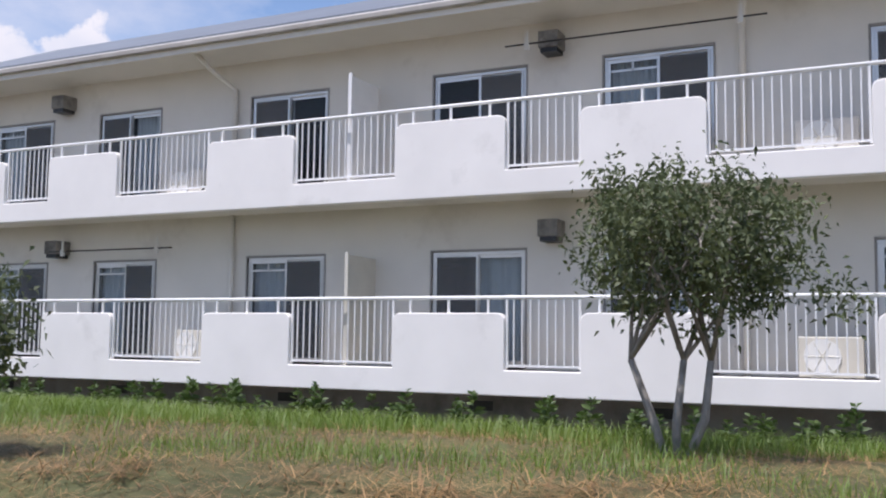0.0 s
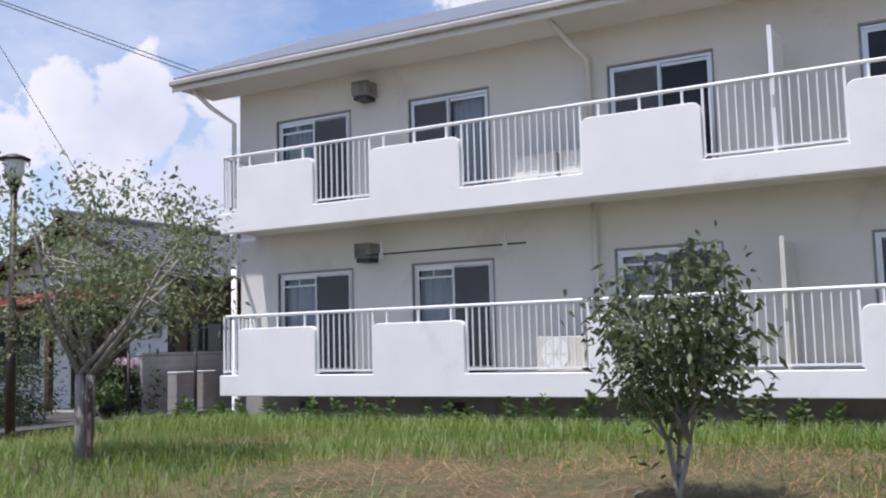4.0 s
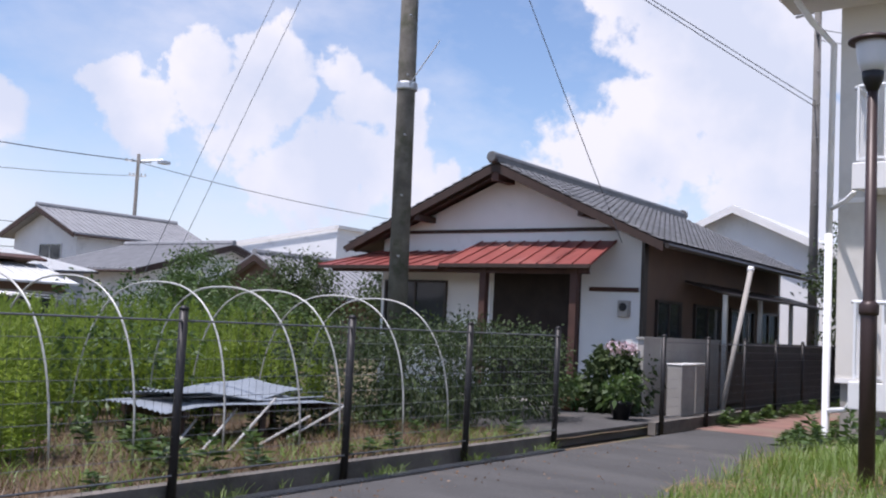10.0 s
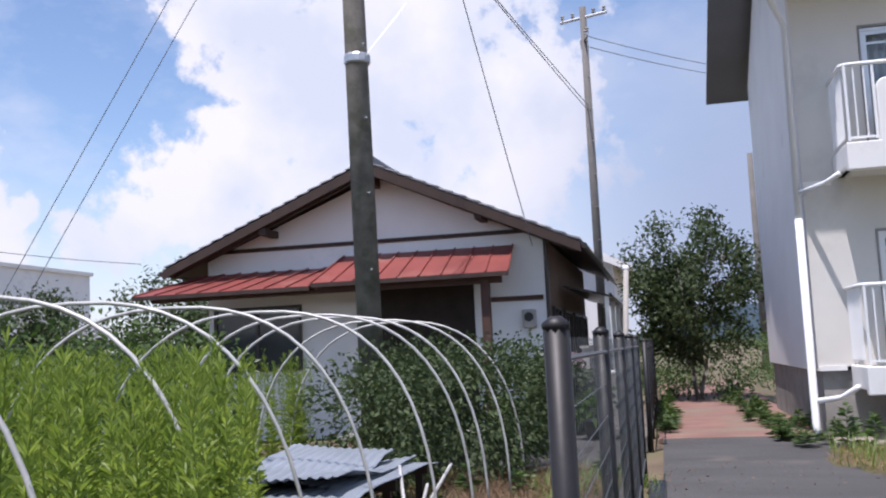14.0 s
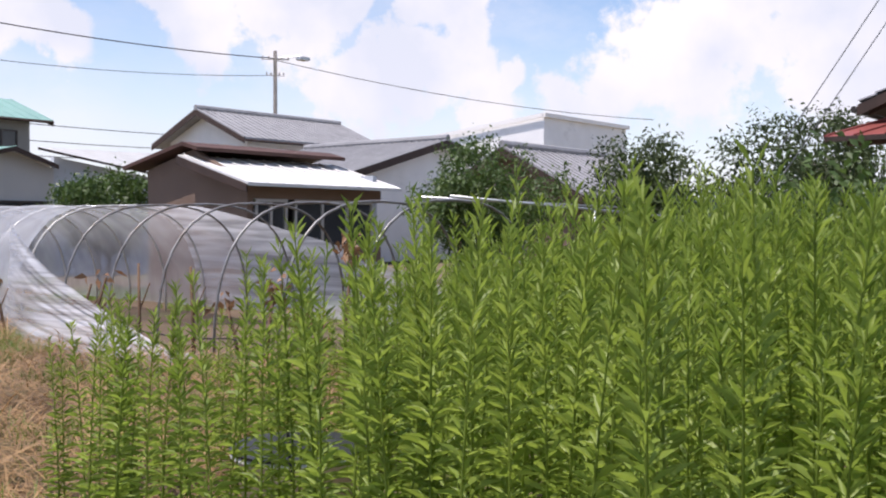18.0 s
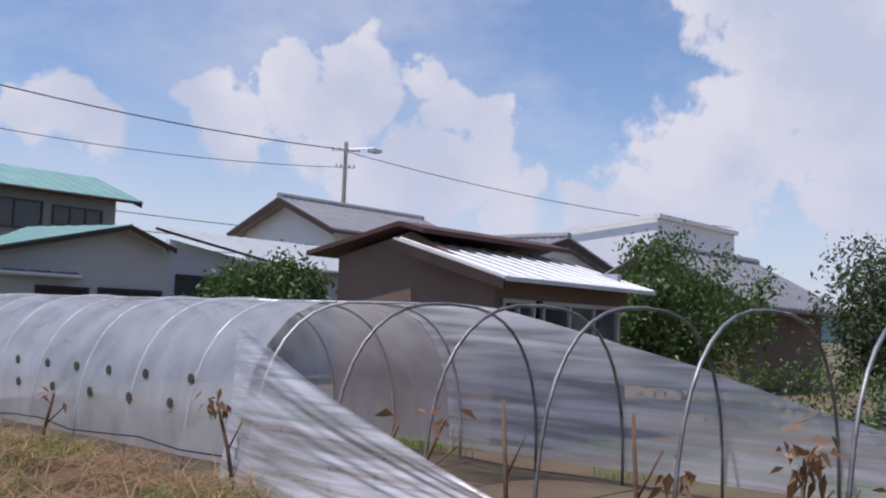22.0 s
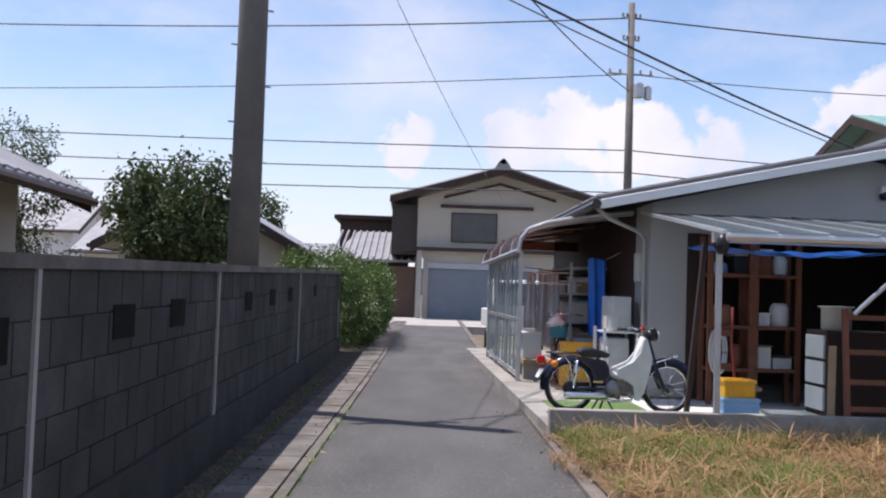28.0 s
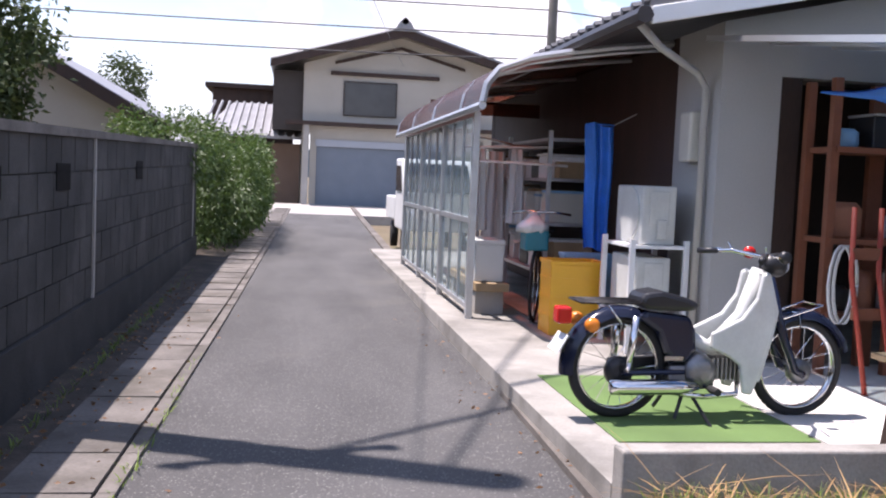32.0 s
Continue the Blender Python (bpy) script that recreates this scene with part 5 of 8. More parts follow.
    top0, top1 = (49.46, 2.52), (46.1, 2.06)
    XL, XR = 4.95, 11.45
    for i in range(14):
        x = XL + (XR - XL) * i / 13
        part("rafter", Shape().slab([(x - 0.02, top0[0], top0[1]), (x + 0.02, top0[0], top0[1]), (x + 0.02, top1[0], top1[1]), (x - 0.02, top1[0], top1[1])], (0, 0, 0.04)), "alu", c)
        if i < 13:
            x2 = XL + (XR - XL) * (i + 1) / 13
            part("roof_panel", Shape().slab([(x + 0.02, top0[0], top0[1] + 0.022), (x2 - 0.02, top0[0], top0[1] + 0.022), (x2 - 0.02, top1[0] - 0.1, top1[1] + 0.012), (x + 0.02, top1[0] - 0.1, top1[1] + 0.012)], (0, 0, 0.006)), "canopy_panel", c)
    part("front_beam", Shape().box(XL, XR, 46.44, 46.52, 2.0, 2.1), "alu", c)
    part("gutter", Shape().tube([(XL, 46.04, 2.03), (XR, 46.04, 2.03)], 0.045, 8), "alu", c)
    for x in (5.02, 6.91, 9.1, 11.4):
        part("post", Shape().box(x - 0.028, x + 0.028, 46.455, 46.51, 0.31, 2.0), "galv", c, bevel=0.006)
    part("brown_post", Shape().slab([(4.77, 46.75, 0.13), (4.82, 46.75, 0.13), (4.93, 46.55, 2.0), (4.88, 46.55, 2.0)], (0, 0.05, 0)), "timber", c)
    part("brace", Shape().rod((6.40, 46.5, 1.33), (6.90, 46.48, 1.80), 0.024, 8), "alu", c)
    for i in range(3):
        a = 6.97 + i * 1.48
        part("mesh_panel", Shape().box(a, a + 1.45, 46.478, 46.49, 0.36, 2.0), "dark_film", c, "dark brown see-through sheet")
        part("panel_bar", Shape().box(a - 0.03, a, 46.46, 46.505, 0.31, 2.0), "shelf_wood", c)
    part("panel_sill", Shape().box(6.84, 11.36, 46.40, 46.46, 0.312, 0.36), "white_plastic", c)
    # blue sheet rolled under the beam
    t = thing("blue_tarpaulin", (5.9, 46.6, 1.85), "blue tarpaulin tied under the canopy roof", "tarpaulin")
    part("sheet", Shape().grid(lambda u, v: (5.06 + 1.82 * u, 46.56 + 1.5 * v, 1.95 + 0.09 * v - 0.045 * math.sin(u * 3.1) + 0.012 * math.sin(u * 23 + v * 4) + 0.012 * math.sin(u * 9 - v * 11)), 36, 12, 0.008), "blue", t, smooth=True)
    part("tie_cord", Shape().rod((5.06, 46.56, 1.95), (5.03, 46.5, 2.02), 0.006, 5), "white_plastic", t)
    part("tie_cord", Shape().rod((6.88, 46.56, 1.95), (6.91, 46.5, 2.02), 0.006, 5), "white_plastic", t)
    # carport with clear side panels
    p = thing("carport", (3.7, 54, 0.05), "narrow side carport with curved brown roof and clear panels", "carport")
    X, YA, YB = 3.62, 51.5, 57.0
    ys = [YA + (YB - YA) * i / 3 for i in range(4)]
    prof = [(3.47, 2.05), (3.50, 2.20), (3.60, 2.33), (3.86, 2.43), (4.15, 2.49), (4.62, 2.565), (5.08, 2.62)]
    YR = 50.5
    for y in ys:
        part("post", Shape().box(X - 0.03, X + 0.03, y - 0.04, y + 0.04, 0.05, 2.05), "galv", p)
        part("roof_beam", Shape().tube([(x, y, z) for x, z in prof], 0.025, 6), "galv", p)
    part("roof_sheet", Shape().grid(lambda u, v: (lambda q: (prof[min(5, int(q))][0] * (1 - q % 1) + prof[min(6, int(q) + 1)][0] * (q % 1), YR + (YB - YR) * v, prof[min(5, int(q))][1] * (1 - q % 1) + prof[min(6, int(q) + 1)][1] * (q % 1) + 0.03))(min(u * 6, 5.999)), 24, 3, 0.008), "brown_poly", p, "curved brown plastic roof sheet", smooth=True)
    part("roof_edge", Shape().tube([(x, YR - 0.03, z + 0.02) for x, z in prof], 0.03, 6), "galv", p)
    part("eave_rail", Shape().tube([(3.47, YR - 0.03, 2.04), (3.47, YB, 2.04)], 0.035, 6), "galv", p)
    part("roof_beam", Shape().tube([(x, YR + 0.03, z - 0.02) for x, z in prof], 0.02, 6), "galv", p)
    part("end_valance", Shape().box(3.65, 5.08, 54.9, 54.91, 2.26, 2.43), "brown_poly", p, "brown plastic strip closing the far end")
    part("side_rail", Shape().box(X - 0.025, X + 0.025, YA, YB, 1.02, 1.07).box(X - 0.025, X + 0.025, YA, YB, 2.02, 2.07).box(X - 0.025, X + 0.025, YA, YB, 0.22, 0.26), "galv", p)
    n = 9
    for i in range(n):
        a, b = YA + (YB - YA) * i / n, YA + (YB - YA) * (i + 1) / n
        for z0, z1 in ((0.26, 1.02), (1.07, 2.02)):
            part("clear_panel", Shape().box(X - 0.006, X + 0.006, a + 0.015, b - 0.015, z0, z1), "clear_glass", p).visible_shadow = False
        part("panel_bar", Shape().box(X - 0.014, X + 0.014, b - 0.015, b + 0.015, 0.26, 2.02), "galv", p)


garage()
structure("garage_slab", Shape().box(3.36, 12, 46.55, 60, -0.05, 0.13), "slab_concrete", "pale concrete forecourt slab", "slab")
structure("kerb_wall", Shape().box(3.36, 12, 46.42, 46.55, -0.05, 0.31), "slab_concrete", "low concrete upstand at the edge of the field", "kerb", bevel=0.012)
kr = Shape()
for a, b in ((24, 42), (42, 52), (52, 66), (66, 79)):
    kr.slab([(3.2 + road_shift(a), a, -0.06 + rise(a)), (3.35 + road_shift(a), a, -0.06 + rise(a)), (3.35 + road_shift(b), b, -0.06 + rise(b)), (3.2 + road_shift(b), b, -0.06 + rise(b))], (0, 0, 0.1))
structure("kerb_right", kr, "gutter_concrete", "weathered concrete kerb", "kerb")
structure("lane_end", Shape().slab([(-3, 72.5, 0.21), (12, 72.5, 0.21), (12, 80, 0.285), (-3, 80, 0.285)], (0, 0, -0.4)), "concrete_light", "pale paved yard at the end of the lane", "yard")


# ---- lamp post, poles ----
def lamp_post():
    x, y, z = 8.07, 15.93, 0.26
    l = thing("park_lamp", (x, y, z), "dark brown park lamp post with opal shade", "lamp post")
    part("post", Shape().lathe((x, y, z - 0.3), [(0.062, 0), (0.062, 1.75), (0.048, 1.8), (0.04, 3.5)], 14), "red_brown_post", l, smooth=True)
    part("collar", Shape().lathe((x, y, z), [(0.07, 1.42), (0.074, 1.44), (0.074, 1.5), (0.05, 1.53)], 14), "red_brown_post", l, smooth=True)
    part("socket", Shape().lathe((x, y, z), [(0.04, 3.2), (0.08, 3.30), (0.085, 3.36)], 16), "black_metal", l, smooth=True)
    part("shade", Shape().lathe((x, y, z), [(0.08, 3.36), (0.115, 3.44), (0.13, 3.58), (0.13, 3.6)], 20), "lamp_glass", l, "opal glass shade", smooth=True)
    part("cap", Shape().lathe((x, y, z), [(0.13, 3.6), (0.19, 3.6), (0.19, 3.62), (0.1, 3.66), (0.03, 3.68)], 24), "red_brown_post", l, smooth=True)


M["red_brown_post"] = surface("dark_brown_post_paint", (0.045, 0.026, 0.022), 0.45, 0.2, vary=0.2, scale=5, bump=0.05)
lamp_post()


def pole(x, y, h, r0, r1, material, label, arms=(), lean=(0, 0), steps=True, name="utility_pole"):
    p = thing(name, (x, y, 0), label, "utility pole")
    top = (x + lean[0], y + lean[1], h)
    part("shaft", Shape().tube([(x, y, -0.3), top], r0, 16, r1), material, p, smooth=True)
    if steps:
        for i in range(int((h - 2.4) / 0.45)):
            z = 2.4 + 0.45 * i
            s = 1 if i % 2 else -1
            part("step_bolt", Shape().rod((x, y, z), (x + s * 0.22, y + s * 0.10, z), 0.012, 6), "galv", p)
    for z, a, half in arms:
        c, s = math.cos(a) * half, math.sin(a) * half
        arm = part("crossarm", Shape().rod((x - c, y - s, z), (x + c, y + s, z), 0.045, 6), "galv", p)
        for k in (-0.9, -0.45, 0.45, 0.9):
            part("insulator", Shape().lathe((x + c * k, y + s * k, z + 0.04), [(0.03, 0), (0.055, 0.05), (0.03, 0.08), (0.055, 0.12), (0.02, 0.16)], 10), "concrete", arm)
    return p


mp_ = pole(11.2, 23.1, 11.0, 0.155, 0.115, "moss_pole", "mossy concrete utility pole with an angled bracket", lean=(-0.1, 0.1))
part("bracket", Shape().slab([(11.0, 22.98, 4.95), (11.05, 22.94, 5.05), (11.0, 22.45, 5.55), (10.95, 22.48, 5.45)], (0.05, 0.03, 0)), "rail_white", mp_, "pale angled bracket")
part("band", Shape().lathe((11.16, 23.14, 4.9), [(0.15, 0), (0.16, 0.02), (0.16, 0.1), (0.15, 0.12)], 14), "galv", mp_)
# its crossarm is out of view, at a height that puts its shadow on the lane
pl = pole(0.02, 48.2, 9.5, 0.19, 0.15, "pole", "grey concrete utility pole behind the block wall", arms=((6.2, 0.3, 0.6),), steps=True)
part("strap", Shape().lathe((0.02, 48.2, 5.2), [(0.17, 0), (0.185, 0.02), (0.185, 0.1), (0.17, 0.12)], 14), "galv", pl)
pf = pole(43.2, 73.2, 12.6, 0.16, 0.12, "pole", "distant utility pole with a street lamp arm", arms=((12.05, -0.7, 0.9), (11.0, -0.7, 0.6)), steps=False)
part("lamp_arm", Shape().rod((43.2, 73.2, 12.1), (44.4, 72.0, 12.3), 0.05, 6).box(44.1, 44.8, 71.6, 72.2, 12.0, 12.2), "galv", pf)
pu = pole(10.6, 75.5, 13.4, 0.2, 0.13, "pole", "tall utility pole with crossarms and a transformer", arms=((10.5, 0.1, 0.95), (12.8, 0.1, 0.4), (11.9, 0.1, 0.35)), steps=False)
part("transformer", Shape().lathe((10.9, 75.3, 9.5), [(0.05, 0), (0.22, 0.02), (0.22, 0.55), (0.1, 0.62)], 12).lathe((11.3, 75.4, 9.45), [(0.05, 0), (0.16, 0.02), (0.16, 0.5), (0.08, 0.56)], 12), "galv", pu)
pole(45, 15.4, 9.6, 0.16, 0.12, "pole", "lone distant concrete pole past the footpath", steps=False)
pe = pole(26.5, 21.3, 10.7, 0.13, 0.09, "pole", "slim concrete utility pole beside the footpath", arms=((10.4, 1.2, 0.7), (9.75, 0.2, 0.6)))


def cable(a, b, sag, r=0.012, name="overhead_cable", label="black overhead cable strung between poles"):
    a, b = Vector(a), Vector(b)
    pts = []
    for i in range(17):
        t = i / 16
        p = a.lerp(b, t)
        p.z -= sag * 4 * t * (1 - t)
        pts.append(p)
    return part(name, Shape().tube(pts, r, 5), "cable_grey" if r < 0.013 else "cable", None, label, category="cable", group="overhead cables", at=tuple(a), kind="")


cable((10.6, 75.5, 12.8), (43.2, 73.2, 12.1), 0.7, 0.035)
cable((10.6, 75.5, 10.5), (43.2, 73.2, 11.0), 0.9, 0.02)
cable((-40, 72, 10.8), (10.6, 75.5, 12.8), 0.8, 0.03)
cable((-40, 74, 8.2), (10.6, 75.5, 10.5), 0.6, 0.02)
for z, s in ((7.4, 0.3), (6.5, 0.35), (5.7, 0.4)):
    cable((-45, 76, z + 0.4), (10.6, 75.5, z), s, 0.025)
    cable((10.6, 75.5, z), (40, 78, z - 0.3), s, 0.025)
cable((0.05, 48.2, 8.6), (10.6, 75.5, 9.8), 0.5, 0.02)
cable((0.05, 48.2, 6.4), (12.1, 57.0, 4.45), 0.15, 0.02)
cable((0.05, 48.2, 6.25), (12.1, 57.0, 4.4), 0.2, 0.012)
cable((0.05, 48.2, 8.2), (5.9, 79.0, 5.6), 0.5, 0.008)
cable((43.2, 73.2, 12.0), (70, 60, 9.5), 0.6, 0.025)
cable((11.1, 22.7, 9.8), (15.75, 21.72, 3.05), 0.08, 0.008)
cable((26.5, 21.3, 7.9), (2.0, 25.8, 10.4), 0.1)
cable((26.5, 21.3, 7.75), (2.0, 25.6, 10.4), 0.15)
for dx in (0, 0.45):
    cable((8.9 + dx, 18.5, 14.0), (9.75 + dx, 28.4, 0.1), 0.0, 0.005, "guy_wire", "thin steel guy wire with a porcelain insulator")
    ins = thing("guy_insulator", (9.22 + dx, 22.3, 8.66), "small porcelain insulator strung on the guy wire", "insulator")
    part("body", Shape().lathe((9.225 + dx, 22.3, 8.56), [(0.02, 0), (0.05, 0.04), (0.05, 0.14), (0.02, 0.18)], 10), "concrete", ins, smooth=True)
for z in (9.9, 9.6):
    cable((26.5, 21.3, z), (36, 14, z + 0.6), 0.2)


# ---- mesh fence ----
M["fence_wire"] = surface("dull_coated_wire", (0.13, 0.135, 0.14), 0.45, 0.5, vary=0.2, scale=8, bump=0.03)
M["black_net"] = surface("black_shade_net", (0.035, 0.035, 0.035), 0.9, vary=0.3, scale=3, fine=200, bump=0.2)

def fence(name, x0, n, step, y, h, kerb=True):
    f = thing(name, (x0, y, 0), "dark wire mesh fence on a low concrete kerb", "fence")
    for i in range(n + 1):
        x = x0 + step * i
        p = part("post", Shape().rod((x, y, -0.1), (x, y, h), 0.036, 10), "black_metal", f, smooth=True)
        part("cap", Shape().lathe((x, y, h), [(0.038, 0), (0.04, 0.015), (0.015, 0.035)], 10), "black_metal", p, smooth=True)
        if i < n:
            sh = Shape()
            for k in range(9):
                z = 0.22 + (h - 0.3) * k / 8
                sh.rod((x + 0.03, y - 0.012, z), (x + step - 0.03, y - 0.012, z), 0.0026, 3)
                if k in (0, 8):
                    sh.rod((x + 0.03, y - 0.022, z), (x + step - 0.03, y - 0.022, z), 0.008, 4)
            m = int(step / 0.075)
            for k in range(1, m):
                xx = x + step * k / m
                sh.rod((xx, y - 0.016, 0.12), (xx, y - 0.016, h - 0.02), 0.0014, 3)
            part("wire_panel", sh, "fence_wire", f, kind="stuff")
    if kerb:
        part("kerb", Shape().box(x0 - 0.1, x0 + n * step + 0.1, y + 0.05, y + 0.17, -0.05, 0.14), "gutter_concrete", f)
    return f


fence("mesh_fence", 2.82, 4, 1.93, 20.05, 1.45)
structure("drain_channel", Shape().box(2.9, 10.5, 19.83, 20.0, -0.05, 0.002), "black_metal", "dark drain channel under the fence", "drain")
grate = Shape()
for i in range(126):
    grate.box(2.92 + i * 0.06, 2.945 + i * 0.06, 19.84, 19.99, 0.002, 0.014)
part("grate", grate, "fence_wire", bpy.data.objects["drain_channel"], "steel grate bars", kind="stuff")
f2 = fence("mesh_fence", 13.75, 6, 1.83, 20.02, 1.42)
for i in range(2, 6):
    part("shade_net", Shape().box(13.8 + 1.83 * i, 15.52 + 1.83 * i, 20.035, 20.041, 0.14, 1.38), "black_net", f2, "dark shade net tied to the fence")


# ---- polythene tunnel ----
def tunnel():
    g = thing("polythene_tunnel", (8.45, 37, 0), "low polythene tunnel with torn plastic over pipe hoops", "greenhouse")
    XA, XB, H = 7.12, 9.75, 1.58
    arc = lambda t: (XA + (XB - XA) * (0.5 - 0.5 * math.copysign(abs(math.cos(t)) ** 0.75, math.cos(t))), 0.02 + (H - 0.02) * math.sin(t) ** 0.72)
    hoop = [arc(math.pi * i / 20) for i in range(21)]
    y, i = 29.6, 0
    ys = []
    while y < 42.7:
        ys.append(y)
        y += 0.93
    for y in ys:
        part("hoop", Shape().tube([(x, y, z) for x, z in hoop], 0.014, 8), "dark_pipe" if y < 34.8 else "hoop", g, "galvanised pipe hoop", smooth=True)
    part("purlin", Shape().rod((8.43, 34.6, H), (8.43, ys[-1], H), 0.011, 6), "galv", g, smooth=True)

    def skin(t, y, puff):
        x, z = arc(math.pi * t)
        k = abs(math.sin((y - 29.6) / 0.93 * math.pi))
        w = 0.02 * noise.noise((t * 6, y * 2.2, 0)) + 0.012 * noise.noise((t * 20, y * 1.5, 4))
        d = Vector((x - 8.43, 0, z - 0.4)).normalized()
        return Vector((x, y, z)) + d * (0.018 - 0.022 * k * puff + w)

    part("cover", Shape().grid(lambda u, v: skin(0.015 + 0.97 * u, 35.35 + 7.2 * v, 1.0), 36, 100), "film", g, "cloudy wrinkled polythene cover", smooth=True)
    # far side still covered where the near side has slipped off
    part("cover_far", Shape().grid(lambda u, v: skin(0.985 - u * max(0.02, min(0.52, math.asin(min(1.0, 0.1 + 1.1 * v) ** 1.39) / math.pi)), 29.4 + 5.95 * v, 0.6), 30, 90), "film_white", g, "torn polythene on the far side", smooth=True)
    # slipped sheet hanging down to the grass
    def slip(u, v):
        y = 35.4 - 4.2 * v
        top = skin(0.30 * (1 - v) + 0.0, y, 0.3) if v < 1 else Vector((7.0, y, 0.1))
        ztop = max(0.18, 1.37 * (1 - v) ** 0.95)
        x = 7.1 - 0.25 * math.sin(math.pi * min(1, v * 1.1)) - 0.35 * v
        fold = 0.05 * noise.noise((u * 8, v * 1.3, 1)) + 0.03 * noise.noise((u * 22, v * 2, 5)) + 0.02 * noise.noise((u * 5, v * 7, 1))
        z = 0.06 + (ztop - 0.06) * u
        return (x - 0.32 * (1 - u) * v + fold * (0.3 + 0.7 * v) - 0.12 * (1 - u) ** 2, y, z)
    part("cover_slipped", Shape().grid(slip, 48, 60), "film_slip", g, "bunched slipped polythene sheet", smooth=True)
    # end curtain gathered to the ground
    part("end_sheet", Shape().grid(lambda u, v: (lambda p, q: (p[0] + (8.43 - p[0]) * 0.12 * (1 - v), 42.5 + 0.75 * (1 - v) ** 1.5 + 0.04 * math.sin(u * 40), p[1] * v + 0.04 * (1 - v)))(arc(math.pi * (0.02 + 0.96 * u)), 0), 50, 14), "film", g, "gathered polythene end", smooth=True)
    part("ground_rope", Shape().tube([(7.0 + 0.03 * math.sin(i), 30.5 + 12.2 * i / 20, 0.28 + 0.03 * math.sin(i * 2)) for i in range(21)], 0.008, 5), "black", g)
    # vent holes are flat dark discs; the dim inside is painted on them
    holes = [(0.085 + 0.05 * (k % 2), 35.75 + 0.34 * k + 0.1 * math.sin(k * 2.7)) for k in range(20)]
    for t, y in holes:
        c = skin(t, y, 1)
        part("vent_hole", Shape().lathe((c.x - 0.02, y, c.z), [(0.01, -0.004), (0.045, -0.004), (0.048, 0.004)], 12, "x"), "hole", g)


# darker grey pipe with brown patches, for the bare hoops
M["dark_pipe"] = surface("brown_patched_pipe", (0.24, 0.235, 0.23), 0.5, 0.6, vary=0.35, scale=6, bump=0.1, stain=(0.12, 0.085, 0.06), stain_at=0.58)
M["hole"] = surface("hole_shade", (0.07, 0.06, 0.045), 0.9, vary=0.4, scale=20, bump=0.1)
tunnel()

# small bare hoops among the weeds
def small_hoops():
    for i, x in enumerate((2.8, 3.75, 4.6, 5.35, 6.27, 7.28, 7.88, 8.98, 9.9)):
        yc = 22.72 - 0.3 * max(0.0, min(1.0, (x - 4) / 2.5))
        t = thing("garden_hoop", (x, yc, 0), "bare pale plastic garden hoop", "hoop", "garden hoops")
        part("rod", Shape().tube([(x + 0.08 * math.sin(i * 2.1) * math.sin(a), yc - 1.23 * math.copysign(abs(math.cos(a)) ** 0.8, math.cos(a)), 0.02 + 1.71 * math.sin(a) ** 0.75) for a in np.linspace(0.01, math.pi - 0.01, 29)], 0.0105, 6), "hoop", t, smooth=True)


small_hoops()


# ---- block wall on the left ----
def wx(y):
    return 0.42 + 0.002 * (y - 41)


def wall_top(y):
    return 1.49 + 0.0178 * (y - 40)


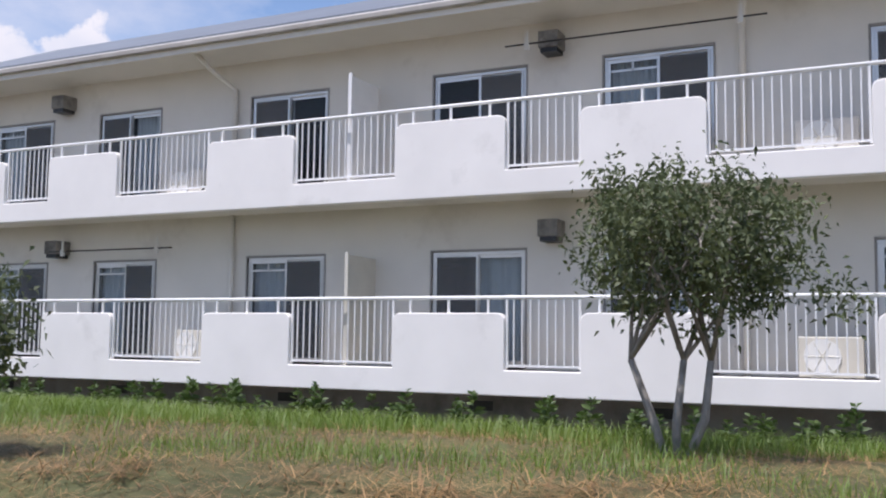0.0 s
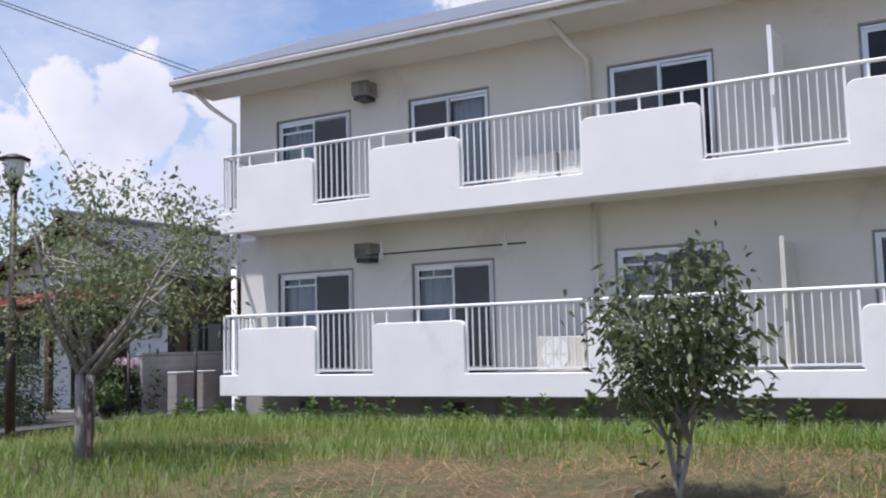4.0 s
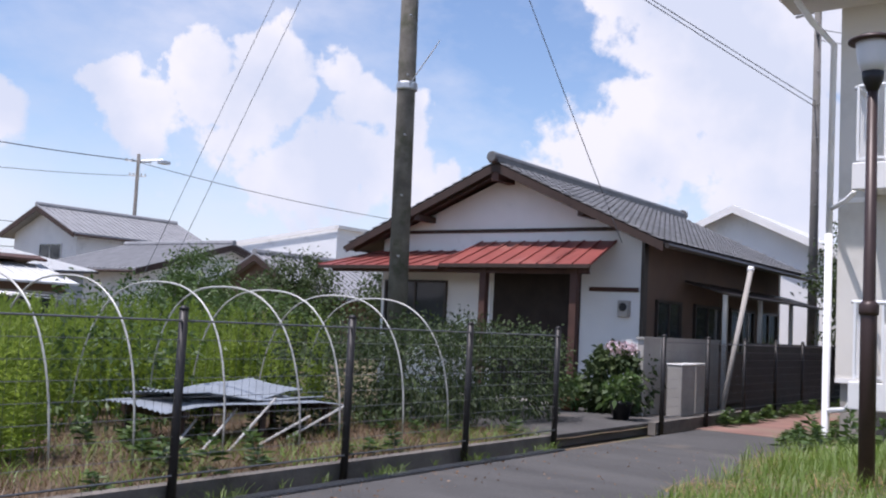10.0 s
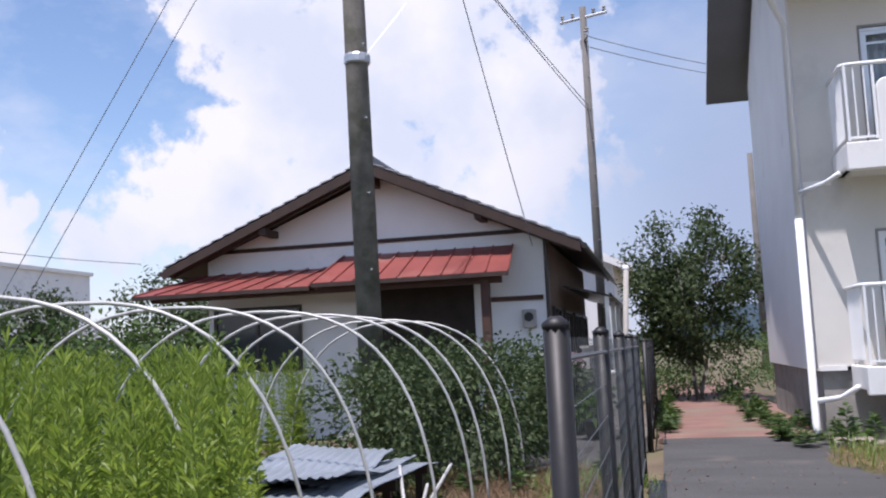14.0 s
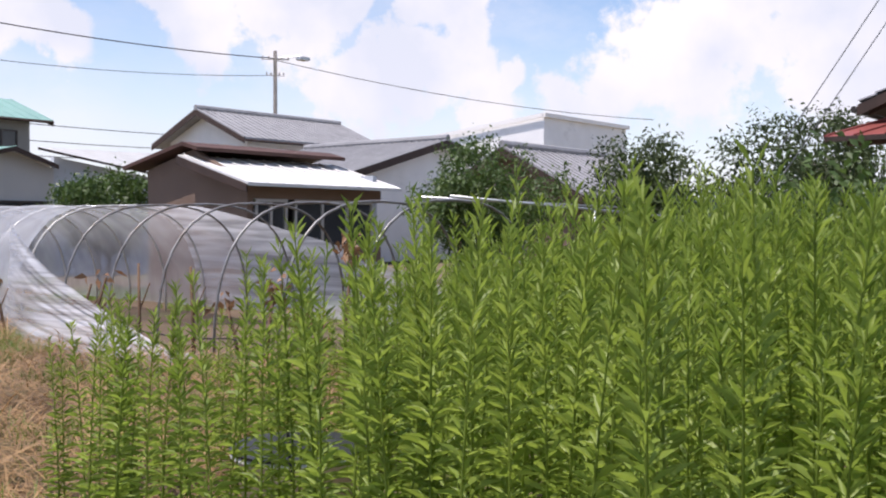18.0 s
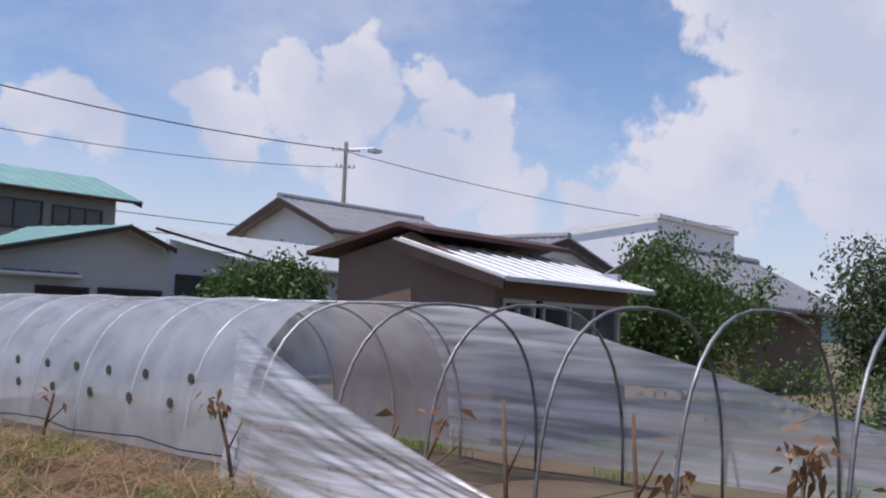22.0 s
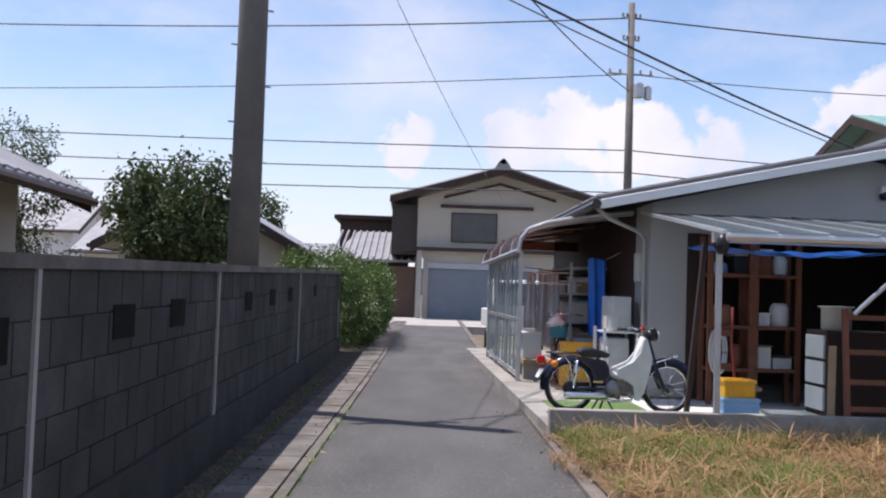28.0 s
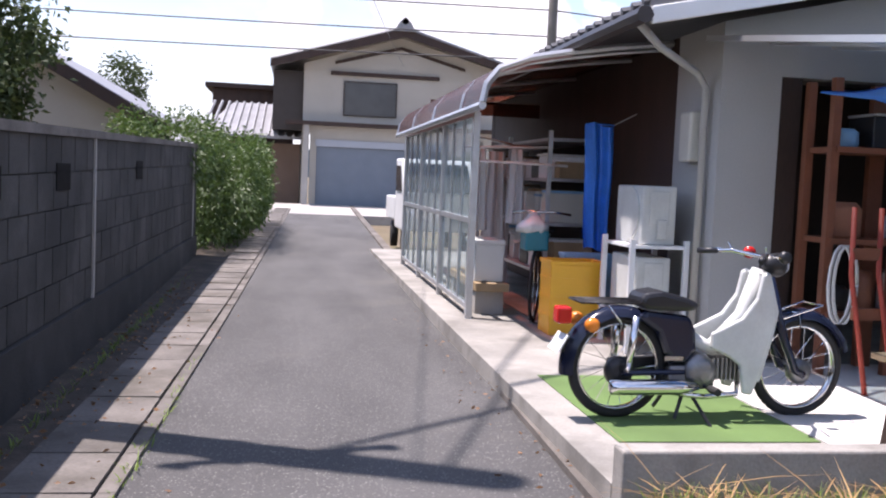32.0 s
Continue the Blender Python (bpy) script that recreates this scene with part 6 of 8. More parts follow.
def block_wall():
    w = thing("block_wall", (0.5, 48, 0), "tall blackened concrete block garden wall", "wall")
    A, B = 39.75, 58.3

    def run(x0, x1, z0, z1):
        """A bar along the wall between two heights that climb with it."""
        p = [(wx(A) + x0, A, z0(A)), (wx(A) + x1, A, z0(A)), (wx(B) + x1, B, z0(B)), (wx(B) + x0, B, z0(B))]
        q = [(x, y, z1(y)) for x, y, z in p]
        return Shape().put(p + q, [(3, 2, 1, 0), (4, 5, 6, 7), (0, 1, 5, 4), (1, 2, 6, 5), (2, 3, 7, 6), (3, 0, 4, 7)])

    part("core", run(-0.11, -0.01, lambda y: -0.05, lambda y: wall_top(y) - 0.06), "block", w)
    part("base", run(-0.11, 0.03, lambda y: -0.05, lambda y: 0.385), "block", w)
    part("coping", run(-0.14, 0.02, lambda y: wall_top(y) - 0.06, wall_top), "gutter_concrete", w)
    rnd = random.Random(4)
    me = None
    for k in range(5):
        y = A - (0.2 if k % 2 else 0)
        while y < B - 0.1:
            a, b = max(y, A), min(y + 0.392, B)
            if b - a > 0.1:
                high = (wall_top(a) - 0.06 - 0.39) / 5
                if me is None:
                    o = part("block", Shape().box(-0.02, 0, 0.004, 0.388, 0.004, 0.206), "block", None)
                    me = o.data
                else:
                    o = new("block", me)
                o.parent = w
                o.location = Vector((wx(a) + 0.002 * rnd.random(), a, 0.39 + high * k)) - ORIGIN[w]
                o.scale = (1, (b - a) / 0.392, high / 0.21)
                o.rotation_euler = (0.0178 * k / 5, 0, -0.002)
            y += 0.40
    for y in (40.95, 44.7, 50.4, 57.8):
        part("joint_strip", Shape().slab([(wx(y) - 0.01, y - 0.02, 0.37), (wx(y) + 0.018, y - 0.02, 0.37), (wx(y) + 0.018, y + 0.02, 0.37), (wx(y) - 0.01, y + 0.02, 0.37)], (0, 0, wall_top(y) - 0.43)), "concrete_light", w, "pale vertical joint strip")
    # solid dark plates on the wall face; the hollows' shade is painted on
    for y in (40.3, 42.0, 43.2, 46.0, 47.6, 49.2, 52.4):
        part("pierced_block", Shape().box(wx(y) - 0.01, wx(y) + 0.008, y, y + 0.39, wall_top(y) - 0.42, wall_top(y) - 0.24), "hollow_shade", w)
    # gate pier and gate
    structure("gate_pier", Shape().box(0.25, 0.42, 30, 38.3, -0.05, 1.45).box(0.2, 0.45, 29.95, 38.35, 1.45, 1.52), "block", "blackened block wall beside the gate", "wall")
    g = thing("gate", (0.4, 39.0, 0), "black metal gate between the block walls", "gate")
    part("gate_leaf", Shape().box(0.34, 0.38, 38.36, 39.72, 0.06, 1.22), "black_metal", g)
    for i in range(9):
        part("gate_slat", Shape().box(0.38, 0.395, 38.42 + i * 0.145, 38.52 + i * 0.145, 0.1, 1.18), "black_metal", g)


block_wall()
M["gutter_slab"] = surface("worn_gutter_slab", (0.15, 0.136, 0.12), 0.92, vary=0.4, scale=2.6, fine=50, bump=0.6, stain=(0.085, 0.075, 0.06), stain_at=0.53, obj_random=0.15)
gs = Shape()
for a, b in ((20, 42), (42, 52), (52, 72)):
    gs.slab([(wx(a) - 0.02, a, -0.06 + rise(a)), (1.12 + road_shift(a), a, -0.06 + rise(a)), (1.12 + road_shift(b), b, -0.06 + rise(b)), (wx(b) - 0.02, b, -0.06 + rise(b))], (0, 0, 0.064))
structure("gutter_strip", gs, "litter_soil", "dark soil strip with a slab gutter beside the wall", "gutter")
rs = random.Random(8)
strip = bpy.data.objects["gutter_strip"]
for i in range(66):
    y = 36.0 + 0.6 * i
    a, b = 0.63 + road_shift(y), 1.045 + road_shift(y)
    sl = part("gutter_slab", Shape().box(0, 1, 0, 0.585, 0, 0.022), "gutter_slab", None)
    sl.parent, sl.location, sl.scale = strip, (a, y, 0.001 + 0.004 * rs.random() + rise(y)), (b - a, 1, 1)
    sl.rotation_euler = (0, 0.012 * rs.uniform(-1, 1), -0.0235 if y > 42 else 0)
    ed = part("edging", Shape().box(0, 0.075, 0, 0.594, 0, 0.018), "gutter_slab", None)
    ed.parent, ed.location, ed.rotation_euler = strip, (1.062 + road_shift(y), y, 0.003 + 0.002 * rs.random() + rise(y)), (0, 0, -0.0235 if y > 42 else 0)
cb = thing("utility_cabinet", (-0.12, 41.0, 0), "cream metal cabinet standing behind the gate", "cabinet")
part("body", Shape().box(-0.24, 0.02, 40.8, 41.1, 0, 1.58), "beige_metal", cb, bevel=0.015)
part("lid", Shape().box(-0.26, 0.04, 40.78, 41.12, 1.58, 1.62), "beige_metal", cb, bevel=0.01)
structure("verge_left", Shape().box(-3, 1.10, -40, 20, -0.05, -0.004), "soil", "bare verge beside the lane", "verge")

# left-hand house behind the wall
lh = gabled("house", "cream house with a grey tiled roof behind the wall", -9.5, -2.9, 40.5, 49.0, 2.72, 4.2, "beige_wall", "tile_far", "y", over=0.7, gable_over=0.6, thick=0.12, ribs=0.3, rib_h=0.05)
flat_window(lh, "x", 46.5, 47.5, 1.5, 2.1, -2.9, side=1)
lw = gabled("house", "cream outbuilding with a grey roof beyond the garden", -4.9, -1.0, 60, 67, 2.5, 3.58, "beige_wall", "tile_far", "y", over=0.5, gable_over=0.5, thick=0.12)
for x, y, e, r in ((-14, 85, 3, 4.6), (-26, 95, 4.5, 6.4), (-8, 104, 3, 4.6)):
    gabled("house", "distant house with a grey roof", x, x + 8, y, y + 8, e, r, "plaster", "tile_far", "x", thick=0.15)

# hills
def hills():
    sh = Shape()
    n = 90
    pts, f = [], []
    for i in range(n + 1):
        a = radians(-70 + 190 * i / n)
        h = 6 + 26 * max(0, noise.noise((a * 3.0, 0.3, 0)) + 0.35) + 9 * noise.noise((a * 9, 2, 0))
        d = 650
        pts += [(d * math.sin(a), d * math.cos(a), -2), (d * math.sin(a), d * math.cos(a), max(4, h))]
    f = [(2 * i, 2 * i + 2, 2 * i + 3, 2 * i + 1) for i in range(n)]
    structure("backdrop", sh.put(pts, f), "hill", "far wooded hills coloured with blue haze", "hills")


hills()


# ---- vegetation ----
rng = np.random.default_rng(11)


def raw_mesh(name, verts, faces, material, parent=None, label="", category="", kind="", smooth=False):
    me = bpy.data.meshes.new(name)
    v = np.asarray(verts, dtype=np.float32)
    if parent:
        v = v - np.array(ORIGIN[parent], dtype=np.float32)
    f = np.asarray(faces, dtype=np.int32)
    k = f.shape[1]
    me.vertices.add(len(v))
    me.vertices.foreach_set("co", v.ravel())
    me.loops.add(f.size)
    me.loops.foreach_set("vertex_index", f.ravel())
    me.polygons.add(len(f))
    me.polygons.foreach_set("loop_start", np.arange(len(f), dtype=np.int32) * k)
    me.update(calc_edges=True)
    me.materials.append(M[material])
    ob = new(name, me)
    if parent:
        ob.parent = parent
    return tagged(ob, label, category, "", kind)


def leaf_quads(base, way, length, width, droop=0.25):
    """Pointed leaves: base points, unit ways, lengths, widths. Two faces a leaf."""
    n = len(base)
    up = rng.normal(size=(n, 3))
    side = np.cross(way, up)
    side /= np.linalg.norm(side, axis=1, keepdims=True) + 1e-9
    mid = base + way * (length * 0.45)[:, None]
    tip = base + way * length[:, None]
    tip[:, 2] -= droop * length
    nrm = np.cross(side, way)
    mid = mid + nrm * (length * 0.06)[:, None]
    v = np.stack([base, mid + side * (width / 2)[:, None], tip, mid - side * (width / 2)[:, None]], axis=1).reshape(-1, 3)
    i = np.arange(n)[:, None] * 4
    return v, np.concatenate([i + np.array([[0, 1, 2]]), i + np.array([[0, 2, 3]])], axis=1).reshape(-1, 3)


def unit(a):
    return a / (np.linalg.norm(a, axis=-1, keepdims=True) + 1e-9)


class Bundle:
    def __init__(self):
        self.v, self.f, self.n = [], [], 0

    def add(self, v, f):
        self.v.append(v)
        self.f.append(f + self.n)
        self.n += len(v)

    def done(self):
        return np.concatenate(self.v), np.concatenate(self.f)


def stalk_plant(h, n, leaf, wide, spread_=0.9):
    """One leafy upright weed."""
    t = np.sort(rng.uniform(0.12, 1.0, n))
    a = np.arange(n) * 2.4 + rng.normal(0, 0.3, n)
    bend = rng.normal(0, 0.05, 2)
    base = np.stack([bend[0] * t**2 * h, bend[1] * t**2 * h, t * h], axis=1)
    rise = 0.35 + 1.3 * t**3 + rng.normal(0, 0.15, n)
    way = unit(np.stack([np.cos(a) * spread_, np.sin(a) * spread_, rise], axis=1))
    ln = leaf * (1.1 - 0.55 * t) * rng.uniform(0.75, 1.2, n)
    v, f = leaf_quads(base, way, ln, ln * wide, 0.22)
    s = np.linspace(0, 1, 5)
    ring = []
    for k in s:
        for j in range(3):
            an = j * 2.094
            r = 0.006 * (1 - 0.7 * k)
            ring.append((bend[0] * k**2 * h + r * math.cos(an), bend[1] * k**2 * h + r * math.sin(an), k * h))
    fs = []
    for i in range(4):
        for j in range(3):
            p, q = i * 3 + j, i * 3 + (j + 1) % 3
            fs += [(p, q, q + 3), (p, q + 3, p + 3)]
    b = Bundle()
    b.add(v, f)
    b.add(np.array(ring), np.array(fs))
    return b.done()


def plant_field(name, spots, heights, kinds, material, label, category, parent=None):
    b = Bundle()
    for (x, y, z), h in zip(spots, heights):
        v, f = kinds[rng.integers(len(kinds))]
        a, s = rng.uniform(0, 6.28), h
        c, sn = math.cos(a), math.sin(a)
        w = np.stack([(v[:, 0] * c - v[:, 1] * sn) * min(1.15, 0.6 + 0.4 * s) + x, (v[:, 0] * sn + v[:, 1] * c) * min(1.15, 0.6 + 0.4 * s) + y, v[:, 2] * s + z], axis=1)
        b.add(w, f)
    v, f = b.done()
    return raw_mesh(name, v, f, material, parent, label, category, "stuff")


WEEDS = [stalk_plant(1.0, 130, 0.095, 0.14) for _ in range(10)]


def weed_edge(x):
    return 27.75 + (x - 3.6) * 0.36


def weed_patch():
    spots, hs = [], []
    while len(spots) < 1650:
        x, y = rng.uniform(2.75, 10.5), rng.uniform(20.6, 31.0)
        if x < field_left(y) + 0.15 or y > weed_edge(x) or y < 20.1 + 0.33 * x or (4.9 < x < 12 and y < 23.7 + 0.3 * math.sin(x * 3)):
            continue
        if math.hypot(x - 4.35, y - 27.2) < 0.6:
            continue
        spots.append((x, y, 0.05))
        d = min(1.0, (weed_edge(x) - y) / 2.6)
        far = max(0.0, min(1.0, (y - 23.5) / 2))
        hs.append(((1.30 + 0.12 * far) * (0.58 + 0.42 * d) + 0.10 * noise.noise((x * 0.7, y * 0.7, 7))) * rng.uniform(0.85, 1.1))
    plant_field("goldenrod", spots, hs, WEEDS, "weed", "dense stand of tall bright green goldenrod weeds", "weeds")


weed_patch()


def blades(name, pts, length, width, material, label, lean=0.45, flat=False, category="grass"):
    """Grass blades or straws: narrow strips of two bent pieces."""
    n = len(pts)
    a = rng.uniform(0, 6.283, n)
    if flat:
        way = unit(np.stack([np.cos(a), np.sin(a), rng.normal(0.12, 0.22, n)], axis=1))
    else:
        way = unit(np.stack([np.cos(a) * lean, np.sin(a) * lean, np.ones(n)], axis=1))
    side = np.stack([-np.sin(a), np.cos(a), np.zeros(n)], axis=1) * (width / 2)[:, None]
    mid = pts + way * (length * 0.55)[:, None]
    bend = np.stack([np.cos(a), np.sin(a), -0.4 * np.ones(n)], axis=1) * (length * (0.18 if not flat else 0.1))[:, None]
    tip = pts + way * length[:, None] + bend
    v = np.stack([pts - side, pts + side, mid + side * 0.8, mid - side * 0.8, tip], axis=1).reshape(-1, 3)
    i = np.arange(n)[:, None] * 5
    f = np.concatenate([i + np.array([[0, 1, 2]]), i + np.array([[0, 2, 3]]), i + np.array([[3, 2, 4]])], axis=1).reshape(-1, 3)
    return raw_mesh(name, v, f, material, None, label, category, "stuff")


def scatter(n, x0, x1, y0, y1, ok, zf):
    out = []
    while len(out) < n:
        x, y = rng.uniform(x0, x1), rng.uniform(y0, y1)
        if ok(x, y):
            out.append((x, y, zf(x, y)))
    return np.array(out)


dry = lambda x, y: noise.noise((x * 0.45, y * 0.45, 5.5)) + (0.55 if y < 5.5 and x < 9.6 else 0.05) - (0.2 if y > 9 else 0)
lawn_z = lambda x, y: mound(x, y) + 0.005
p = scatter(52000, 3.7, 13.0, -5.0, 18.3, lambda x, y: inside_lawn(x, y) and dry(x, y) < rng.uniform(-0.15, 0.5), lawn_z)
blades("lawn_grass", p, rng.uniform(0.07, 0.24, len(p)) * (1 + 0.5 * (p[:, 0] > 9.5)), rng.uniform(0.005, 0.011, len(p)), "grass", "uncut green grass on the bank")
p = scatter(34000, 3.7, 13.0, -5.0, 18.3, lambda x, y: inside_lawn(x, y) and dry(x, y) > rng.uniform(-0.25, 0.35), lawn_z)
blades("lawn_straw", p + np.array([0, 0, 0.03]), rng.uniform(0.10, 0.30, len(p)), rng.uniform(0.004, 0.008, len(p)), "straw", "dry cut grass lying on the bank", flat=True, category="straw")

open_field = lambda x, y: y > weed_edge(x) - 0.4 and not (6.95 < x < 9.9 and y > 30.5)
field_z = lambda x, y: 0.07
p = scatter(46000, 3.42, 8.4, 27.3, 46.3, open_field, field_z)
blades("field_straw", p + np.stack([np.zeros(len(p)), np.zeros(len(p)), rng.uniform(0, 0.11, len(p)) * (1 + 0.8 * np.sin(p[:, 0] * 5.0) * np.cos(p[:, 1] * 4.0))], axis=1), rng.uniform(0.12, 0.5, len(p)), rng.uniform(0.004, 0.011, len(p)), "straw", "cut dry straw lying over the field", flat=True, category="straw")
p = scatter(26000, 3.42, 12.0, 27.3, 46.3, lambda x, y: open_field(x, y) and noise.noise((x * 0.6, y * 0.6, 2)) + 0.5 * noise.noise((x * 2.1, y * 2.1, 7)) > rng.uniform(0.05, 0.4), field_z)
blades("field_grass", p, rng.uniform(0.06, 0.2, len(p)), rng.uniform(0.005, 0.01, len(p)), "grass", "green grass sprouting through the straw")
p = scatter(5200, 3.4, 5.4, 42.0, 46.4, lambda x, y: noise.noise((x * 1.3, y * 1.3, 4)) > -0.15 - 0.3 * (y > 45), field_z)
blades("field_grass", p, rng.uniform(0.06, 0.18, len(p)), rng.uniform(0.005, 0.010, len(p)), "grass", "lush grass at the foot of the kerb wall")
p = scatter(12000, 3.0, 10.8, 20.25, 23.2, lambda x, y: True, lambda x, y: 0.06)
blades("field_straw", p, rng.uniform(0.10, 0.3, len(p)), rng.uniform(0.004, 0.009, len(p)), "dead_stem", "dry brown stems behind the mesh fence", flat=False, lean=1.2, category="straw")
p = scatter(2000, 3.0, 10.8, 20.2, 22.6, lambda x, y: noise.noise((x, y, 9)) > 0, lambda x, y: 0.06)
blades("field_grass", p, rng.uniform(0.1, 0.3, len(p)), rng.uniform(0.006, 0.014, len(p)), "grass", "grass and seedlings behind the mesh fence", lean=0.8)
p = scatter(420, 3.05, 10.6, 19.9, 20.08, lambda x, y: noise.noise((x * 2, y, 3)) > 0.05, lambda x, y: 0.0)
blades("verge_grass", p, rng.uniform(0.05, 0.18, len(p)), rng.uniform(0.004, 0.009, len(p)), "grass", "weeds along the fence foot", lean=0.8)
p = scatter(7500, 3.0, 3.8, 28.0, 46.3, lambda x, y: x > 3.28 - 0.25 * max(0, noise.noise((3, y * 1.1, 3)) + 0.2) and noise.noise((x * 2, y * 0.8, 3)) > -0.25, lambda x, y: 0.03)
blades("verge_straw", p, rng.uniform(0.06, 0.22, len(p)), rng.uniform(0.004, 0.009, len(p)), "straw", "dry grass spilling over the kerb", lean=1.0, category="straw")
p = scatter(1500, 0.6, 1.3, 38, 62, lambda x, y: abs(x - wx(y) - 0.1) < 0.12 or abs(x - 1.135 - road_shift(y)) < 0.03, lambda x, y: 0.005)
blades("gutter_weeds", p, rng.uniform(0.02, 0.09, len(p)), rng.uniform(0.004, 0.01, len(p)), "grass", "small weeds in the gutter joints", lean=0.9)

c = scatter(70, 4.4, 8.6, -4.0, 6.0, lambda x, y: inside_lawn(x, y) and dry(x, y) > 0.35, lawn_z)
p = np.repeat(c, 90, axis=0) + rng.normal(0, 1, (len(c) * 90, 3)) * np.array([0.16, 0.16, 0.02]) + np.array([0, 0, 0.06])
blades("lawn_straw", p, rng.uniform(0.12, 0.36, len(p)), rng.uniform(0.006, 0.012, len(p)), "straw", "tangled heaps of dry stalks on the bank", flat=True, category="straw")

# broad-leaved seedlings along the block
LOW = [stalk_plant(1.0, 34, 0.30, 0.5, 1.0) for _ in range(5)]
spots = [(rng.uniform(11.9, 13.3), y + rng.normal(0, 0.25), 0.08) for y in np.arange(-4, 17.6, 0.17)]
plant_field("seedlings", spots, rng.uniform(0.2, 0.62, len(spots)), LOW, "leaf_mid", "leafy seedlings along the foundation", "weeds")
spots = [(rng.uniform(13.2, 16.5), rng.uniform(17.2, 18.3), 0.02) for _ in range(36)] + [(rng.uniform(16, 27), 18.2 + rng.normal(0, 0.15), 0.0) for _ in range(50)] + [(rng.uniform(15, 26), 19.75 + rng.normal(0, 0.08), 0.0) for _ in range(40)]
plant_field("seedlings", spots, rng.uniform(0.1, 0.28, len(spots)), LOW, "leaf_mid", "weeds beside the red footpath", "weeds")
spots = [(rng.uniform(3.2, 10.5), rng.uniform(20.4, 22.6), 0.05) for _ in range(30)]
plant_field("seedlings", spots, rng.uniform(0.15, 0.4, len(spots)), LOW, "leaf_mid", "broad-leaved weeds inside the mesh fence", "weeds")


def limb_tree(name, base, stems, crown, label, leaf_mat, n_leaves, leaf=0.09, wide=0.42, bark="bark", r0=0.06, twig=2, clump=0.22, category="tree", seed=1, hollow=0.35, extra=(), stake=None):
    """A tree: stems that fork into limbs and twigs; leaves in clumps at the twig ends. crown: centre and radii."""
    r = np.random.default_rng(seed)
    t = thing(name, base, label, category)
    C, R = np.array(crown[:3]), np.array(crown[3:])
    wood, tips = Shape(), []
    for sx, sy in stems:
        foot = Vector(base) + Vector((sx * 0.1, sy * 0.1, -0.15))
        fork = Vector((base[0] + sx, base[1] + sy, base[2] + (C[2] - R[2] - base[2]) * 0.75))
        m = foot.lerp(fork, 0.5) + Vector(r.normal(0, 0.03, 3))
        wood.tube([foot, m, fork], r0, 8, r0 * 0.68)
        for _ in range(5):
            d = unit(r.normal(size=3))
            d[2] = abs(d[2]) * 0.8 - 0.15
            end = Vector(C + R * d * r.uniform(0.55, 0.85))
            mid = fork.lerp(end, 0.5) + Vector(r.normal(0, 0.06, 3)) - Vector((0, 0, 0.06))
            wood.tube([fork, mid, end], r0 * 0.5, 6, r0 * 0.16)
            for _ in range(6):
                d2 = unit(r.normal(size=3))
                st = fork.lerp(end, r.uniform(0.45, 1.0))
                e2 = Vector(np.array(st) + d2 * R * r.uniform(0.25, 0.5))
                q = (np.array(e2) - C) / R
                ln = np.linalg.norm(q)
                if ln > 1:
                    e2 = Vector(C + q / ln * R * r.uniform(0.88, 1.0))
                wood.tube([st, st.lerp(e2, 0.5) + Vector(r.normal(0, 0.03, 3)), e2], r0 * 0.17, 4, r0 * 0.06)
                tips.append(np.array(e2))
    part("trunk", wood, bark, t, smooth=True)
    tips = np.array(tips)
    more = []
    while len(more) < len(tips):
        d = unit(r.normal(size=3))
        q = d * r.uniform(hollow, 1.0) ** 0.5
        if r.random() < 0.75 + 0.5 * noise.noise(tuple(q * 2.2 + seed)):
            more.append(C + R * q)
    tips = np.concatenate([tips, np.array(more)] + ([np.array(extra)] if len(extra) else []))
    at = tips[r.integers(len(tips), size=n_leaves)] + r.normal(0, clump * 0.55, (n_leaves, 3))
    way = unit(r.normal(size=(n_leaves, 3)) + np.array([0, 0, 0.15]))
    ln = r.uniform(0.7, 1.25, n_leaves) * leaf
    v, f = leaf_quads(at, way, ln, ln * wide)
    raw_mesh("crown", v, f, leaf_mat, t, "", "", "stuff")
    if stake:
        part("stake", Shape().rod(stake[0], stake[1], 0.028, 6), "timber", t, "dark wooden stake")
    return t


limb_tree("tree", (9.6, 1.75, 0.3), [(0.05, -0.32), (-0.05, 0.40), (0.02, -0.08)], (9.7, 1.6, 2.42, 1.0, 1.1, 0.86), "small multi-stemmed evergreen tree with dense dark leaves", "leaf_grey", 10500, 0.08, 0.42, r0=0.048, seed=3, clump=0.2, extra=[(9.5, 0.35, 1.85), (9.5, 0.2, 1.75), (9.6, 0.5, 1.9)])
limb_tree("tree", (6.4, 7.2, 0.32), [(0.02, 0.06), (-0.05, -0.1), (0.06, 0.0)], (6.4, 7.2, 1.52, 0.48, 0.54, 0.62), "young slender evergreen tree with sparse leaves", "leaf_grey", 2600, 0.085, 0.42, r0=0.022, seed=8, clump=0.15, extra=[(6.35, 6.7, 1.05), (6.4, 7.6, 1.1), (6.4, 7.2, 0.9), (6.4, 7.3, 0.6)])
limb_tree("tree", (6.68, 13.05, 0.34), [(0.0, 0.02), (0.03, -0.1)], (6.7, 12.95, 2.33, 1.35, 1.55, 0.82), "gnarled pale-barked tree with thin crown and stake", "leaf_pale", 6300, 0.07, 0.45, r0=0.062, seed=5, clump=0.22, stake=((6.35, 12.55, 0.2), (6.7, 12.95, 1.15)))
limb_tree("tree", (24.2, 19.0, 0), [(0, 0.1), (0.1, -0.2)], (24.2, 19.0, 2.7, 1.7, 1.7, 1.75), "round dark green tree beyond the footpath", "leaf_dark", 15000, 0.13, 0.45, seed=12, clump=0.35)
